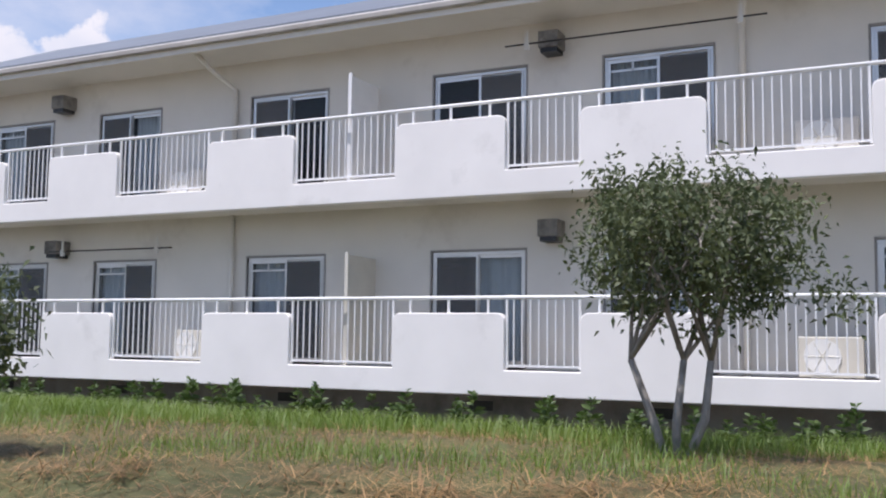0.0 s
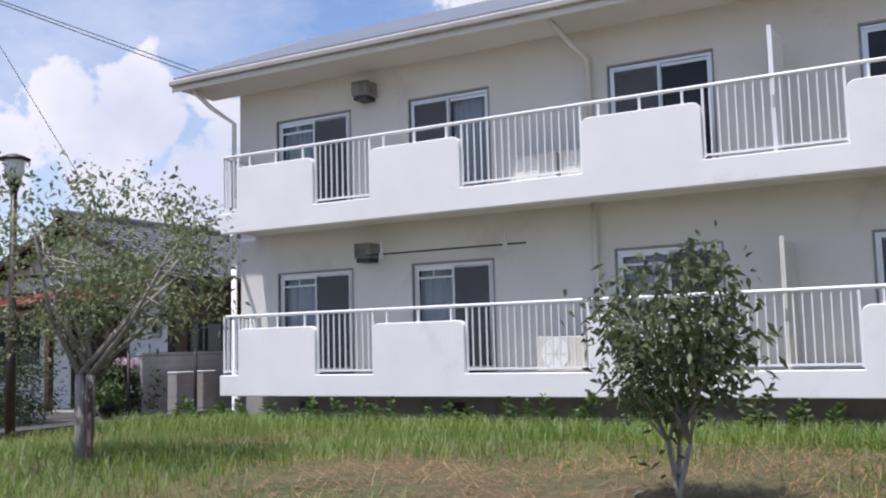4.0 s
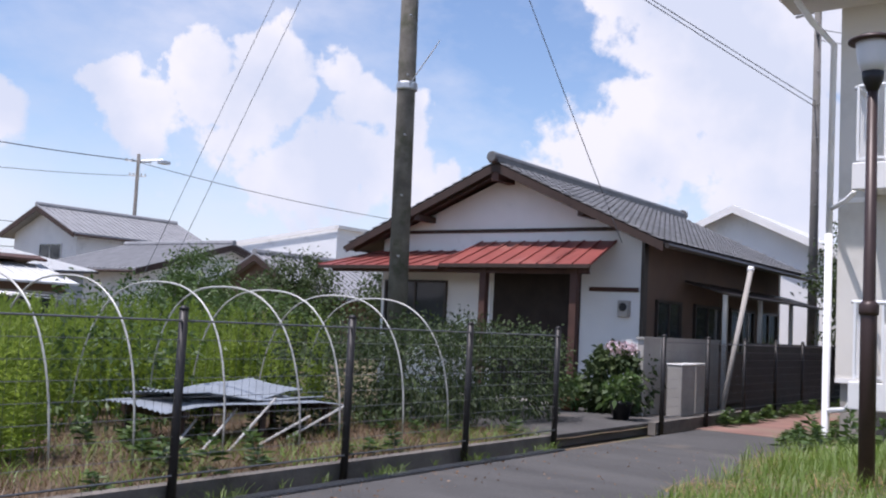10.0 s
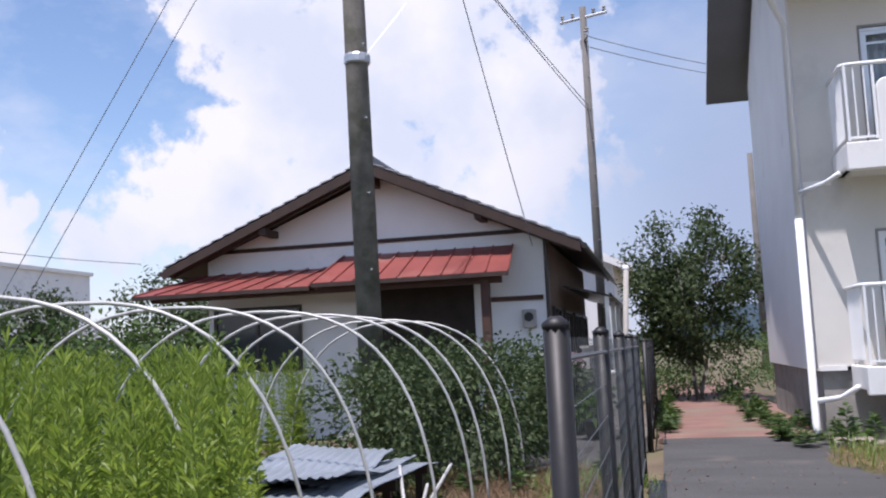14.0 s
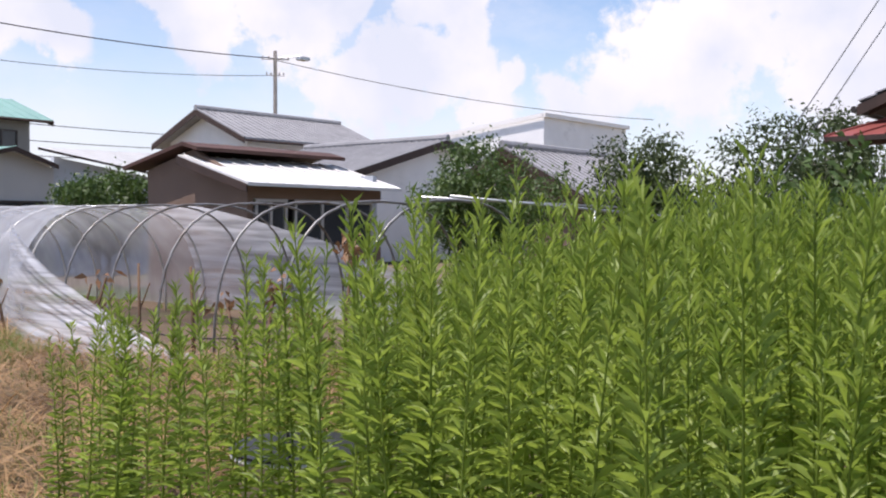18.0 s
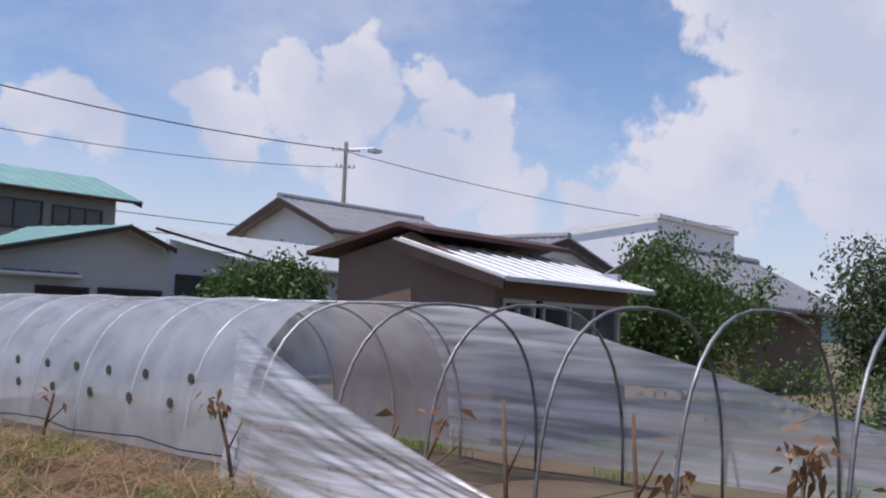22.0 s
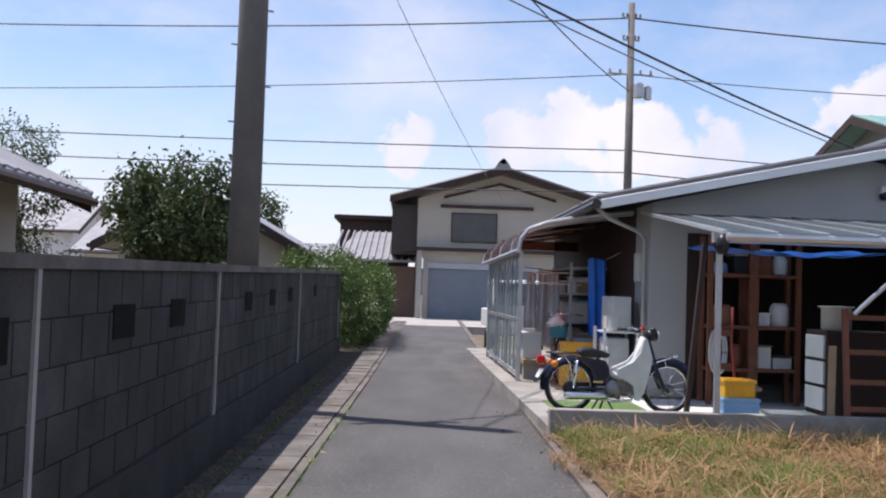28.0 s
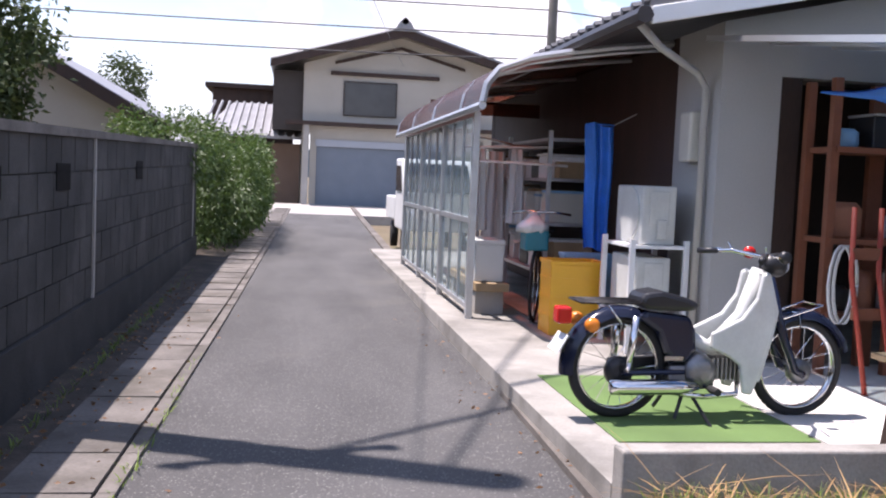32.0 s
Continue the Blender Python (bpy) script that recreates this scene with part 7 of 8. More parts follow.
limb_tree("tree", (20.5, 38.3, 0), [(0, 0.1), (0.1, -0.2)], (20.5, 38.3, 1.95, 1.9, 1.9, 1.45), "broad green garden tree behind the shed", "leaf_mid", 15000, 0.13, 0.45, seed=13, clump=0.35)
limb_tree("tree", (23.5, 31.6, 0), [(0, 0.1), (0.1, -0.2)], (23.5, 31.6, 2.2, 2.3, 2.3, 1.6), "dark green garden tree beyond the weeds", "leaf_dark", 15000, 0.14, 0.45, seed=14, clump=0.4)
limb_tree("tree", (20.5, 34.3, 0), [(0, 0.1), (0.1, -0.1)], (20.5, 34.3, 2.0, 1.35, 1.35, 1.25), "dark leafy tree in the garden past the tunnel", "leaf_dark", 9000, 0.12, 0.45, seed=21, clump=0.3)
limb_tree("shrub", (11.2, 40.3, 0), [(0, 0.1), (0.1, -0.1)], (11.2, 40.3, 1.6, 0.9, 1.0, 0.75), "bright green clipped shrub behind the tunnel", "leaf_mid", 9000, 0.10, 0.5, seed=15, clump=0.2, category="shrub")
limb_tree("tree", (-2.7, 56.8, 0), [(0, 0.1), (0.1, -0.2), (-0.15, 0.1)], (-2.75, 56.7, 2.85, 1.35, 1.3, 1.15), "leafy garden tree behind the block wall", "leaf_dark", 15000, 0.12, 0.5, r0=0.07, seed=16, clump=0.3)
limb_tree("tree", (-7.0, 96.0, 0), [(0, 0.1)], (-7.0, 96.0, 5.2, 1.15, 1.15, 2.4), "tall conifer far behind the houses", "leaf_dark", 5000, 0.24, 0.45, r0=0.12, seed=17, clump=0.5)


def mass(name, boxes, n, material, label, category, leaf=0.09, wide=0.45, bumpy=0.12, parent=None):
    """Leafy mass filling the shells of rounded boxes (x0, x1, y0, y1, z0, z1)."""
    b = Bundle()
    vol = [(x1 - x0) * (y1 - y0) + (x1 - x0) * (z1 - z0) + (y1 - y0) * (z1 - z0) for x0, x1, y0, y1, z0, z1 in boxes]
    for (x0, x1, y0, y1, z0, z1), w in zip(boxes, vol):
        k = int(n * w / sum(vol))
        q = unit(rng.normal(size=(k, 3)))
        q = np.sign(q) * np.abs(q) ** 0.62 * rng.uniform(0.55, 1.06, (k, 1))
        c, r = np.array([(x0 + x1) / 2, (y0 + y1) / 2, (z0 + z1) / 2]), np.array([(x1 - x0) / 2, (y1 - y0) / 2, (z1 - z0) / 2])
        at = c + q * r + rng.normal(0, bumpy * 0.4, (k, 3))
        at[:, 2] += bumpy * np.sin(at[:, 0] * 5.1) * np.cos(at[:, 1] * 4.3)
        ln = rng.uniform(0.7, 1.25, k) * leaf
        v, f = leaf_quads(at, unit(q + 0.6 * rng.normal(size=(k, 3))), ln, ln * wide)
        b.add(v, f)
    v, f = b.done()
    return raw_mesh(name, v, f, material, parent, label, category, "" if parent else "stuff")


mass("hedge", [(9.2, 13.4, 21.1, 22.6, 0.1, 1.5), (10.6, 13.0, 22.2, 23.2, 0.1, 1.62), (8.2, 10.0, 21.9, 23.0, 0.1, 1.35), (9.8, 13.2, 20.9, 23.4, 0.1, 1.45)], 17000, "leaf_dark", "dark evergreen hedge behind the mesh fence", "hedge", 0.075)
mass("bushes", [(7.5, 11, 24.2, 27.0, 0.1, 1.9), (12.5, 15.5, 27, 30, 0.1, 1.9), (5.6, 7.6, 22.9, 24.2, 0.1, 1.35)], 7000, "leaf_mid", "overgrown green bushes among the weeds", "bushes", 0.10)
mass("hedge", [(-0.9, 0.75, 57.0, 62.0, 1.2, 2.3), (0.15, 1.5, 58.45, 66.0, 0.5, 2.12), (0.0, 1.1, 58.5, 68.0, 0.05, 1.3), (0.3, 1.45, 60.0, 68.0, 0.3, 2.0)], 34000, "leaf_mid", "green hedge overhanging the lane", "hedge", 0.085)
mass("bushes", [(16, 22, 33, 36.5, 0, 1.0), (14.5, 18.5, 30.5, 33.0, 0, 0.8), (25, 29, 33, 38, 0, 1.6), (26, 31, 15.5, 21.0, 0, 1.5), (23.5, 26, 17.8, 19.8, 0, 1.2), (31, 44, 12, 24, 0, 1.6), (24, 34, 30, 33, 0, 1.2)], 24000, "leaf_mid", "low garden bushes behind the tunnel", "bushes", 0.11)
for z, w, dx in ((3.2, 0.5, 0), (2.55, 0.55, 0.25), (2.0, 0.6, -0.1), (1.5, 0.65, 0.3)):
    if z == 3.2:
        tp = thing("pruned_tree", (-3.3, 50.0, 0), "cloud-pruned garden tree with round tiers", "tree")
        part("trunk", Shape().tube([(-3.3, 50, 0), (-3.2, 50, 1.5), (-3.4, 50, 3.1)], 0.08, 8, 0.04), "bark", tp, smooth=True)
    mass("tier", [(-3.4 + dx - w, -3.4 + dx + w, 50 - w, 50 + w, z - 0.24, z + 0.24)], 1500, "leaf_dark", "", "", 0.06, parent=tp)


# ---- light motorcycle ----
def wheel(parent, c, r=0.285):
    w = part("wheel", Shape().lathe((c[0], c[1] - 0.06, c[2]), [(0.03, 0), (0.035, 0.02), (0.035, 0.1), (0.03, 0.12)], 14, "y"), "engine", parent, smooth=True)
    tyre = Shape()
    ring = []
    n, k = 40, 8
    for i in range(n):
        a = 2 * math.pi * i / n
        for j in range(k):
            b = 2 * math.pi * j / k
            rr = r - 0.032 + 0.032 * math.cos(b)
            ring.append((c[0] + rr * math.cos(a), c[1] + 0.032 * math.sin(b), c[2] + rr * math.sin(a)))
    tyre.put(ring, [(i * k + j, i * k + (j + 1) % k, ((i + 1) % n) * k + (j + 1) % k, ((i + 1) % n) * k + j) for i in range(n) for j in range(k)])
    part("tyre", tyre, "rubber", w, "black rubber tyre", smooth=True)
    rim = []
    for i in range(n):
        a = 2 * math.pi * i / n
        for rr, h in ((r - 0.066, -0.02), (r - 0.055, -0.026), (r - 0.055, 0.026), (r - 0.066, 0.02)):
            rim.append((c[0] + rr * math.cos(a), c[1] + h, c[2] + rr * math.sin(a)))
    part("rim", Shape().put(rim, [(i * 4 + j, i * 4 + (j + 1) % 4, ((i + 1) % n) * 4 + (j + 1) % 4, ((i + 1) % n) * 4 + j) for i in range(n) for j in range(4)]), "chrome", w, "chrome rim", smooth=True)
    sp = Shape()
    for i in range(18):
        a = 2 * math.pi * i / 18
        b = a + (0.5 if i % 2 else -0.5)
        sp.rod((c[0] + 0.04 * math.cos(b), c[1] + (0.03 if i % 2 else -0.03), c[2] + 0.04 * math.sin(b)), (c[0] + (r - 0.06) * math.cos(a), c[1], c[2] + (r - 0.06) * math.sin(a)), 0.0025, 3)
    part("spokes", sp, "chrome", w)
    return w


def fender(c, r, a0, a1, w):
    sh = Shape()
    pts, n = [], 18
    for i in range(n + 1):
        a = a0 + (a1 - a0) * i / n
        for h, dr in ((-w, -0.045), (-w * 0.8, 0.0), (0, 0.018), (w * 0.8, 0.0), (w, -0.045)):
            pts.append((c[0] + (r + dr) * math.cos(a), c[1] + h, c[2] + (r + dr) * math.sin(a)))
    return sh.put(pts, [(i * 5 + j, i * 5 + j + 1, i * 5 + 5 + j + 1, i * 5 + 5 + j) for i in range(n) for j in range(4)])


def motorcycle():
    rx, fx, y, z = 3.70, 4.89, 47.74, 0.13
    b = thing("motorcycle", ((rx + fx) / 2, y, z), "navy and white step-through motorcycle with chrome exhaust", "motorcycle")
    rc, fc = (rx, y, z + 0.31), (fx, y, z + 0.31)
    wheel(b, rc, 0.31)
    wheel(b, fc, 0.31)
    part("rear_fender", fender(rc, 0.345, radians(5), radians(188), 0.075), "navy", b, "glossy navy rear mudguard", smooth=True)
    part("front_fender", fender(fc, 0.345, radians(18), radians(165), 0.065), "navy", b, "glossy navy front mudguard", smooth=True)
    side = [(rx + 0.27, 0.40), (rx + 0.33, 0.34), (rx + 0.42, 0.34), (rx + 0.47, 0.42), (rx + 0.46, 0.54), (rx + 0.42, 0.62), (rx + 0.14, 0.65), (rx + 0.08, 0.61), (rx + 0.22, 0.52)]
    part("body", Shape().slab([(px, y - 0.095, z + pz) for px, pz in side], (0, 0.19, 0)), "navy", b, "navy body panel", bevel=0.03)
    part("badge", Shape().box(rx + 0.26, rx + 0.38, y - 0.099, y - 0.0955, z + 0.36, z + 0.385), "chrome", b)
    seat = [(rx + 0.08, 0.70), (rx + 0.11, 0.755), (rx + 0.22, 0.77), (rx + 0.37, 0.735), (rx + 0.47, 0.70), (rx + 0.44, 0.65), (rx + 0.12, 0.655)]
    part("seat", Shape().slab([(px, y - 0.115, z + pz) for px, pz in seat], (0, 0.23, 0)), "black", b, "black vinyl saddle", bevel=0.03)
    lr = part("luggage_rack", Shape().tube([(rx - 0.28, y - 0.11, z + 0.695), (rx - 0.28, y + 0.11, z + 0.695), (rx + 0.13, y + 0.11, z + 0.695), (rx + 0.13, y - 0.11, z + 0.695), (rx - 0.28, y - 0.11, z + 0.695)], 0.008, 6), "black_metal", b, "dark tubular luggage rack", smooth=True)
    for h in (-0.07, 0, 0.07):
        part("rack_bar", Shape().rod((rx - 0.28, y + h, z + 0.70), (rx + 0.14, y + h, z + 0.70), 0.007, 6), "black_metal", lr, smooth=True)
    for h in (-0.1, 0.1):
        part("rack_stay", Shape().rod((rx - 0.12, y + h, z + 0.69), (rx, y + h, z + 0.55), 0.007, 6), "chrome", lr, smooth=True)
    part("tail_lamp", Shape().box(rx - 0.40, rx - 0.31, y - 0.05, y + 0.05, z + 0.56, z + 0.66), "red_lens", b, "red tail lamp", bevel=0.015)
    for h in (-0.13, 0.13):
        part("rear_indicator", Shape().lathe((rx - 0.22, y + h - 0.02, z + 0.57), [(0.02, -0.015), (0.042, 0), (0.042, 0.03), (0.02, 0.05)], 14, "y"), "orange_lens", b, "orange indicator lamp", smooth=True)
    part("number_plate", Shape().slab([(rx - 0.40, y - 0.09, z + 0.40), (rx - 0.34, y - 0.09, z + 0.50), (rx - 0.34, y + 0.09, z + 0.50), (rx - 0.40, y + 0.09, z + 0.40)], (-0.006, 0, 0.003)), "white_plastic", b)
    shield = [(4.24, 0.53), (4.43, 0.62), (4.52, 0.74), (4.55, 0.88), (4.585, 0.90), (4.645, 0.62), (4.61, 0.46), (4.55, 0.24), (4.52, 0.16), (4.46, 0.17), (4.43, 0.34), (4.34, 0.40), (4.24, 0.44)]
    part("leg_shield", Shape().slab([(px, y - 0.14, z + pz) for px, pz in shield], (0, 0.035, 0)), "shield", b, "white plastic leg shield", bevel=0.012)
    part("leg_shield", Shape().slab([(px, y + 0.105, z + pz) for px, pz in shield], (0, 0.035, 0)), "shield", b, "white plastic leg shield", bevel=0.012)
    part("shield_front", Shape().slab([(4.57, y - 0.135, z + 0.24), (4.64, y - 0.135, z + 0.50), (4.67, y - 0.135, z + 0.66), (4.60, y - 0.135, z + 0.89), (4.57, y - 0.135, z + 0.89), (4.62, y - 0.135, z + 0.6), (4.54, y - 0.135, z + 0.24)], (0, 0.27, 0)), "shield", b, bevel=0.01)
    part("frame_tube", Shape().tube([(4.12, y, z + 0.5), (4.3, y, z + 0.42), (4.5, y, z + 0.62), (4.60, y, z + 0.9)], 0.05, 10), "shield", b, smooth=True)
    for h in (-0.085, 0.085):
        part("fork", Shape().tube([(4.62, y + h, z + 0.86), (4.74, y + h, z + 0.50), (fx - 0.06, y + h, z + 0.30), (fx, y + h, z + 0.27)], 0.03, 10, 0.024), "navy", b, smooth=True)
    part("headlamp", Shape().lathe((4.66, y, z + 0.93), [(0.03, -0.05), (0.065, -0.02), (0.075, 0.06), (0.062, 0.09), (0.02, 0.1)], 16, "x"), "black", b, smooth=True)
    part("headlamp_glass", Shape().lathe((4.752, y, z + 0.93), [(0.06, 0), (0.045, 0.02), (0.01, 0.028)], 16, "x"), "lamp_glass", b, smooth=True)
    part("handlebar", Shape().tube([(4.42, y - 0.33, z + 0.985), (4.52, y - 0.2, z + 1.0), (4.60, y, z + 0.98), (4.52, y + 0.2, z + 1.0), (4.42, y + 0.33, z + 0.985)], 0.014, 8), "chrome", b, smooth=True)
    for h in (-1, 1):
        part("grip", Shape().rod((4.46, y + h * 0.28, z + 0.99), (4.38, y + h * 0.38, z + 0.98), 0.019, 10), "black", b, smooth=True)
        part("lever", Shape().rod((4.54, y + h * 0.22, z + 1.0), (4.50, y + h * 0.37, z + 1.0), 0.006, 6), "chrome", b)
        part("front_indicator", Shape().lathe((4.64, y + h * 0.2 - 0.025, z + 0.99), [(0.02, 0), (0.038, 0.01), (0.038, 0.04), (0.02, 0.05)], 12, "y"), "black" if h < 0 else "red_lens", b, smooth=True)
        part("mirror_stem", Shape().rod((4.52, y + h * 0.2, z + 1.0), (4.5, y + h * 0.22, z + 1.05), 0.005, 6), "chrome", b)
    part("front_carrier", Shape().rod((4.66, y - 0.1, z + 0.60), (4.98, y - 0.1, z + 0.70), 0.006, 6).rod((4.66, y + 0.1, z + 0.60), (4.98, y + 0.1, z + 0.70), 0.006, 6).rod((4.98, y - 0.1, z + 0.70), (4.98, y + 0.1, z + 0.70), 0.006, 6).rod((4.82, y - 0.1, z + 0.65), (4.82, y + 0.1, z + 0.65), 0.006, 6).rod((4.82, y - 0.1, z + 0.65), (4.86, y - 0.07, z + 0.56), 0.006, 6).rod((4.82, y + 0.1, z + 0.65), (4.86, y + 0.07, z + 0.56), 0.006, 6), "chrome", b)
    eng = part("engine", Shape().lathe((4.2, y - 0.12, z + 0.29), [(0.05, 0), (0.10, 0.015), (0.11, 0.06), (0.11, 0.2), (0.08, 0.24)], 18, "y"), "engine", b, "alloy engine casing", smooth=True)
    part("cylinder", Shape().box(4.28, 4.49, y - 0.045, y + 0.045, z + 0.26, z + 0.35), "engine", eng, bevel=0.01)
    for i in range(7):
        part("cooling_fin", Shape().box(4.29 + i * 0.028, 4.303 + i * 0.028, y - 0.07, y + 0.07, z + 0.24, z + 0.37), "engine", eng)
    part("crankcase", Shape().box(4.0, 4.3, y - 0.09, y + 0.09, z + 0.2, z + 0.33), "engine", eng, bevel=0.02)
    part("exhaust", Shape().tube([(4.45, y - 0.08, z + 0.24), (4.42, y - 0.13, z + 0.17), (4.2, y - 0.14, z + 0.155), (4.0, y - 0.14, z + 0.18)], 0.016, 8).lathe((3.60, y - 0.15, z + 0.215), [(0.025, 0.0), (0.042, 0.01), (0.046, 0.1), (0.046, 0.44), (0.02, 0.56)], 14, "x"), "chrome", b, "long chrome exhaust silencer", smooth=True)
    for h in (-0.12, 0.12):
        part("shock_absorber", Shape().rod((rx + 0.02, y + h, z + 0.30), (rx + 0.06, y + h, z + 0.62), 0.022, 10), "chrome", b, smooth=True)
    part("chain_case", Shape().slab([(rx - 0.02, y + 0.09, z + 0.23), (4.16, y + 0.09, z + 0.24), (4.16, y + 0.09, z + 0.36), (rx - 0.02, y + 0.09, z + 0.34)], (0, 0.03, 0)), "black", b, bevel=0.01)
    part("swing_arm", Shape().rod((rx, y - 0.1, z + 0.285), (4.1, y - 0.08, z + 0.29), 0.018, 8), "navy", b)
    part("rear_brake_drum", Shape().lathe((rx, y - 0.07, z + 0.285), [(0.04, 0), (0.085, 0.01), (0.09, 0.05)], 18, "y"), "black", b, smooth=True)
    part("front_brake_drum", Shape().lathe((fx, y - 0.06, z + 0.285), [(0.04, 0), (0.075, 0.01), (0.08, 0.05)], 18, "y"), "engine", b, smooth=True)
    part("side_stand", Shape().rod((4.12, y - 0.08, z + 0.2), (4.20, y - 0.26, z), 0.011, 8), "black", b)
    for h in (-1, 1):
        part("stand_leg", Shape().rod((4.1, y + h * 0.09, z + 0.2), (4.02, y + h * 0.15, z + 0.03), 0.012, 8), "black", b)
    part("step_bar", Shape().rod((4.22, y - 0.26, z + 0.21), (4.22, y + 0.26, z + 0.21), 0.011, 8).rod((4.22, y - 0.28, z + 0.21), (4.22, y - 0.18, z + 0.21), 0.022, 10), "rubber", b)
    b.location, b.rotation_euler, b.scale = (4.32, y + 0.01, z), (0, 0, radians(3.0)), (0.93, 0.96, 0.945)


motorcycle()
tm = thing("turf_mat", (4.2, 47.7, 0.13), "green artificial turf mat on the concrete", "mat")
part("mat", Shape().box(3.62, 4.72, 47.2, 48.85, 0.132, 0.1365), "turf", tm)
structure("forecourt_panel", Shape().box(4.74, 11.4, 46.56, 49.4, 0.131, 0.137), "white_floor", "white painted workshop floor", "floor")



# ---- forecourt clutter ----
def crate(x0, x1, y0, y1, z0, h, material, label, slots=True):
    c = thing("crate", ((x0 + x1) / 2, (y0 + y1) / 2, z0), label, "crate")
    t = 0.014
    part("tub", Shape().box(x0, x1, y0, y1, z0, z0 + t).box(x0, x1, y0, y0 + t, z0 + t, z0 + h).box(x0, x1, y1 - t, y1, z0 + t, z0 + h).box(x0, x0 + t, y0 + t, y1 - t, z0 + t, z0 + h).box(x1 - t, x1, y0 + t, y1 - t, z0 + t, z0 + h), material, c, bevel=0.004)
    part("rim", Shape().box(x0 - 0.012, x1 + 0.012, y0 - 0.012, y0, z0 + h - 0.035, z0 + h).box(x0 - 0.012, x1 + 0.012, y1, y1 + 0.012, z0 + h - 0.035, z0 + h).box(x0 - 0.012, x0, y0, y1, z0 + h - 0.035, z0 + h).box(x1, x1 + 0.012, y0, y1, z0 + h - 0.035, z0 + h), material, c, bevel=0.004)
    if slots:
        n = 9
        for i in range(n):
            x = x0 + (x1 - x0) * (i + 0.5) / n
            part("rib", Shape().box(x - 0.008, x + 0.008, y0 - 0.01, y0, z0 + 0.02, z0 + h - 0.05), material, c)
    else:
        for k in (0.25, 0.5, 0.75):
            part("band", Shape().box(x0 - 0.008, x1 + 0.008, y0 - 0.008, y0, z0 + h * k - 0.012, z0 + h * k + 0.012).box(x0 - 0.008, x0, y0, y1, z0 + h * k - 0.012, z0 + h * k + 0.012), material, c)
    return c


crate(4.15, 4.62, 50.56, 50.92, 0.13, 0.64, "yellow", "tall yellow plastic crate behind the motorcycle", False)
crate(4.38, 4.84, 50.96, 51.14, 0.13, 0.68, "pale_blue", "pale blue plastic tub behind the yellow crate", False)
crate(5.14, 5.50, 46.62, 46.92, 0.137, 0.31, "pale_blue", "pale blue plastic tub under the yellow crate", False)
crate(5.15, 5.46, 46.63, 46.90, 0.451, 0.18, "yellow", "yellow slatted bottle crate on a blue tub")


def condenser(x0, y0, z0, label="white air conditioner unit stored on the rack"):
    u = thing("air_conditioner", (x0 + 0.14, y0 + 0.3, z0), label, "air conditioner", "stored air conditioners")
    part("casing", Shape().box(x0, x0 + 0.28, y0, y0 + 0.6, z0, z0 + 0.46), "shield", u, bevel=0.015)
    part("fan_ring", Shape().lathe((x0 - 0.012, y0 + 0.26, z0 + 0.24), [(0.2, 0), (0.215, 0), (0.215, 0.014), (0.2, 0.014)], 20, "x"), "shield", u)
    part("fan_grille", Shape().lathe((x0 - 0.004, y0 + 0.26, z0 + 0.24), [(0.02, 0), (0.19, 0), (0.2, 0.006)], 20, "x"), "concrete_light", u)
    part("side_panel", Shape().box(x0 + 0.06, x0 + 0.22, y0 - 0.012, y0, z0 + 0.15, z0 + 0.42), "shield", u, bevel=0.006)
    part("pipe_cover", Shape().box(x0 + 0.12, x0 + 0.2, y0 - 0.03, y0 - 0.012, z0 + 0.05, z0 + 0.2), "shield", u, bevel=0.006)


def rack():
    r = thing("metal_rack", (4.77, 50.0, 0.13), "grey metal rack holding air conditioner units", "rack")
    X0, X1, Y0, Y1 = 4.56, 5.0, 49.75, 50.42
    for x in (X0, X1):
        for y in (Y0, Y1):
            part("leg", Shape().box(x - 0.02, x + 0.02, y - 0.02, y + 0.02, 0.13, 1.02), "rail_white", r)
    for z in (0.39, 0.95):
        part("shelf", Shape().box(X0, X1, Y0, Y1, z, z + 0.025), "rail_white", r)
    condenser(4.62, 49.8, 0.417)
    condenser(4.64, 49.8, 0.977)


rack()
bt = thing("blue_tarpaulin", (4.75, 51.2, 0.7), "bright blue tarpaulin hanging from the side wall", "tarpaulin")
part("sheet", Shape().grid(lambda u, v: (4.59 + 0.03 * (1 - v) + (0.21 + 0.06 * v) * u, 51.22 + 0.04 * math.sin(u * 11 + v * 2) + 0.02 * math.sin(v * 7), 0.84 + 1.14 * v + 0.02 * math.sin(u * 6)), 14, 16, 0.006), "blue", bt, smooth=True)
part("hem", Shape().tube([(4.59, 51.23, 1.98), (4.72, 51.23, 1.985), (4.86, 51.23, 1.98)], 0.008, 5), "blue", bt)
part("tie_cord", Shape().rod((4.85, 51.23, 1.98), (5.09, 51.3, 2.1), 0.005, 5), "white_plastic", bt)


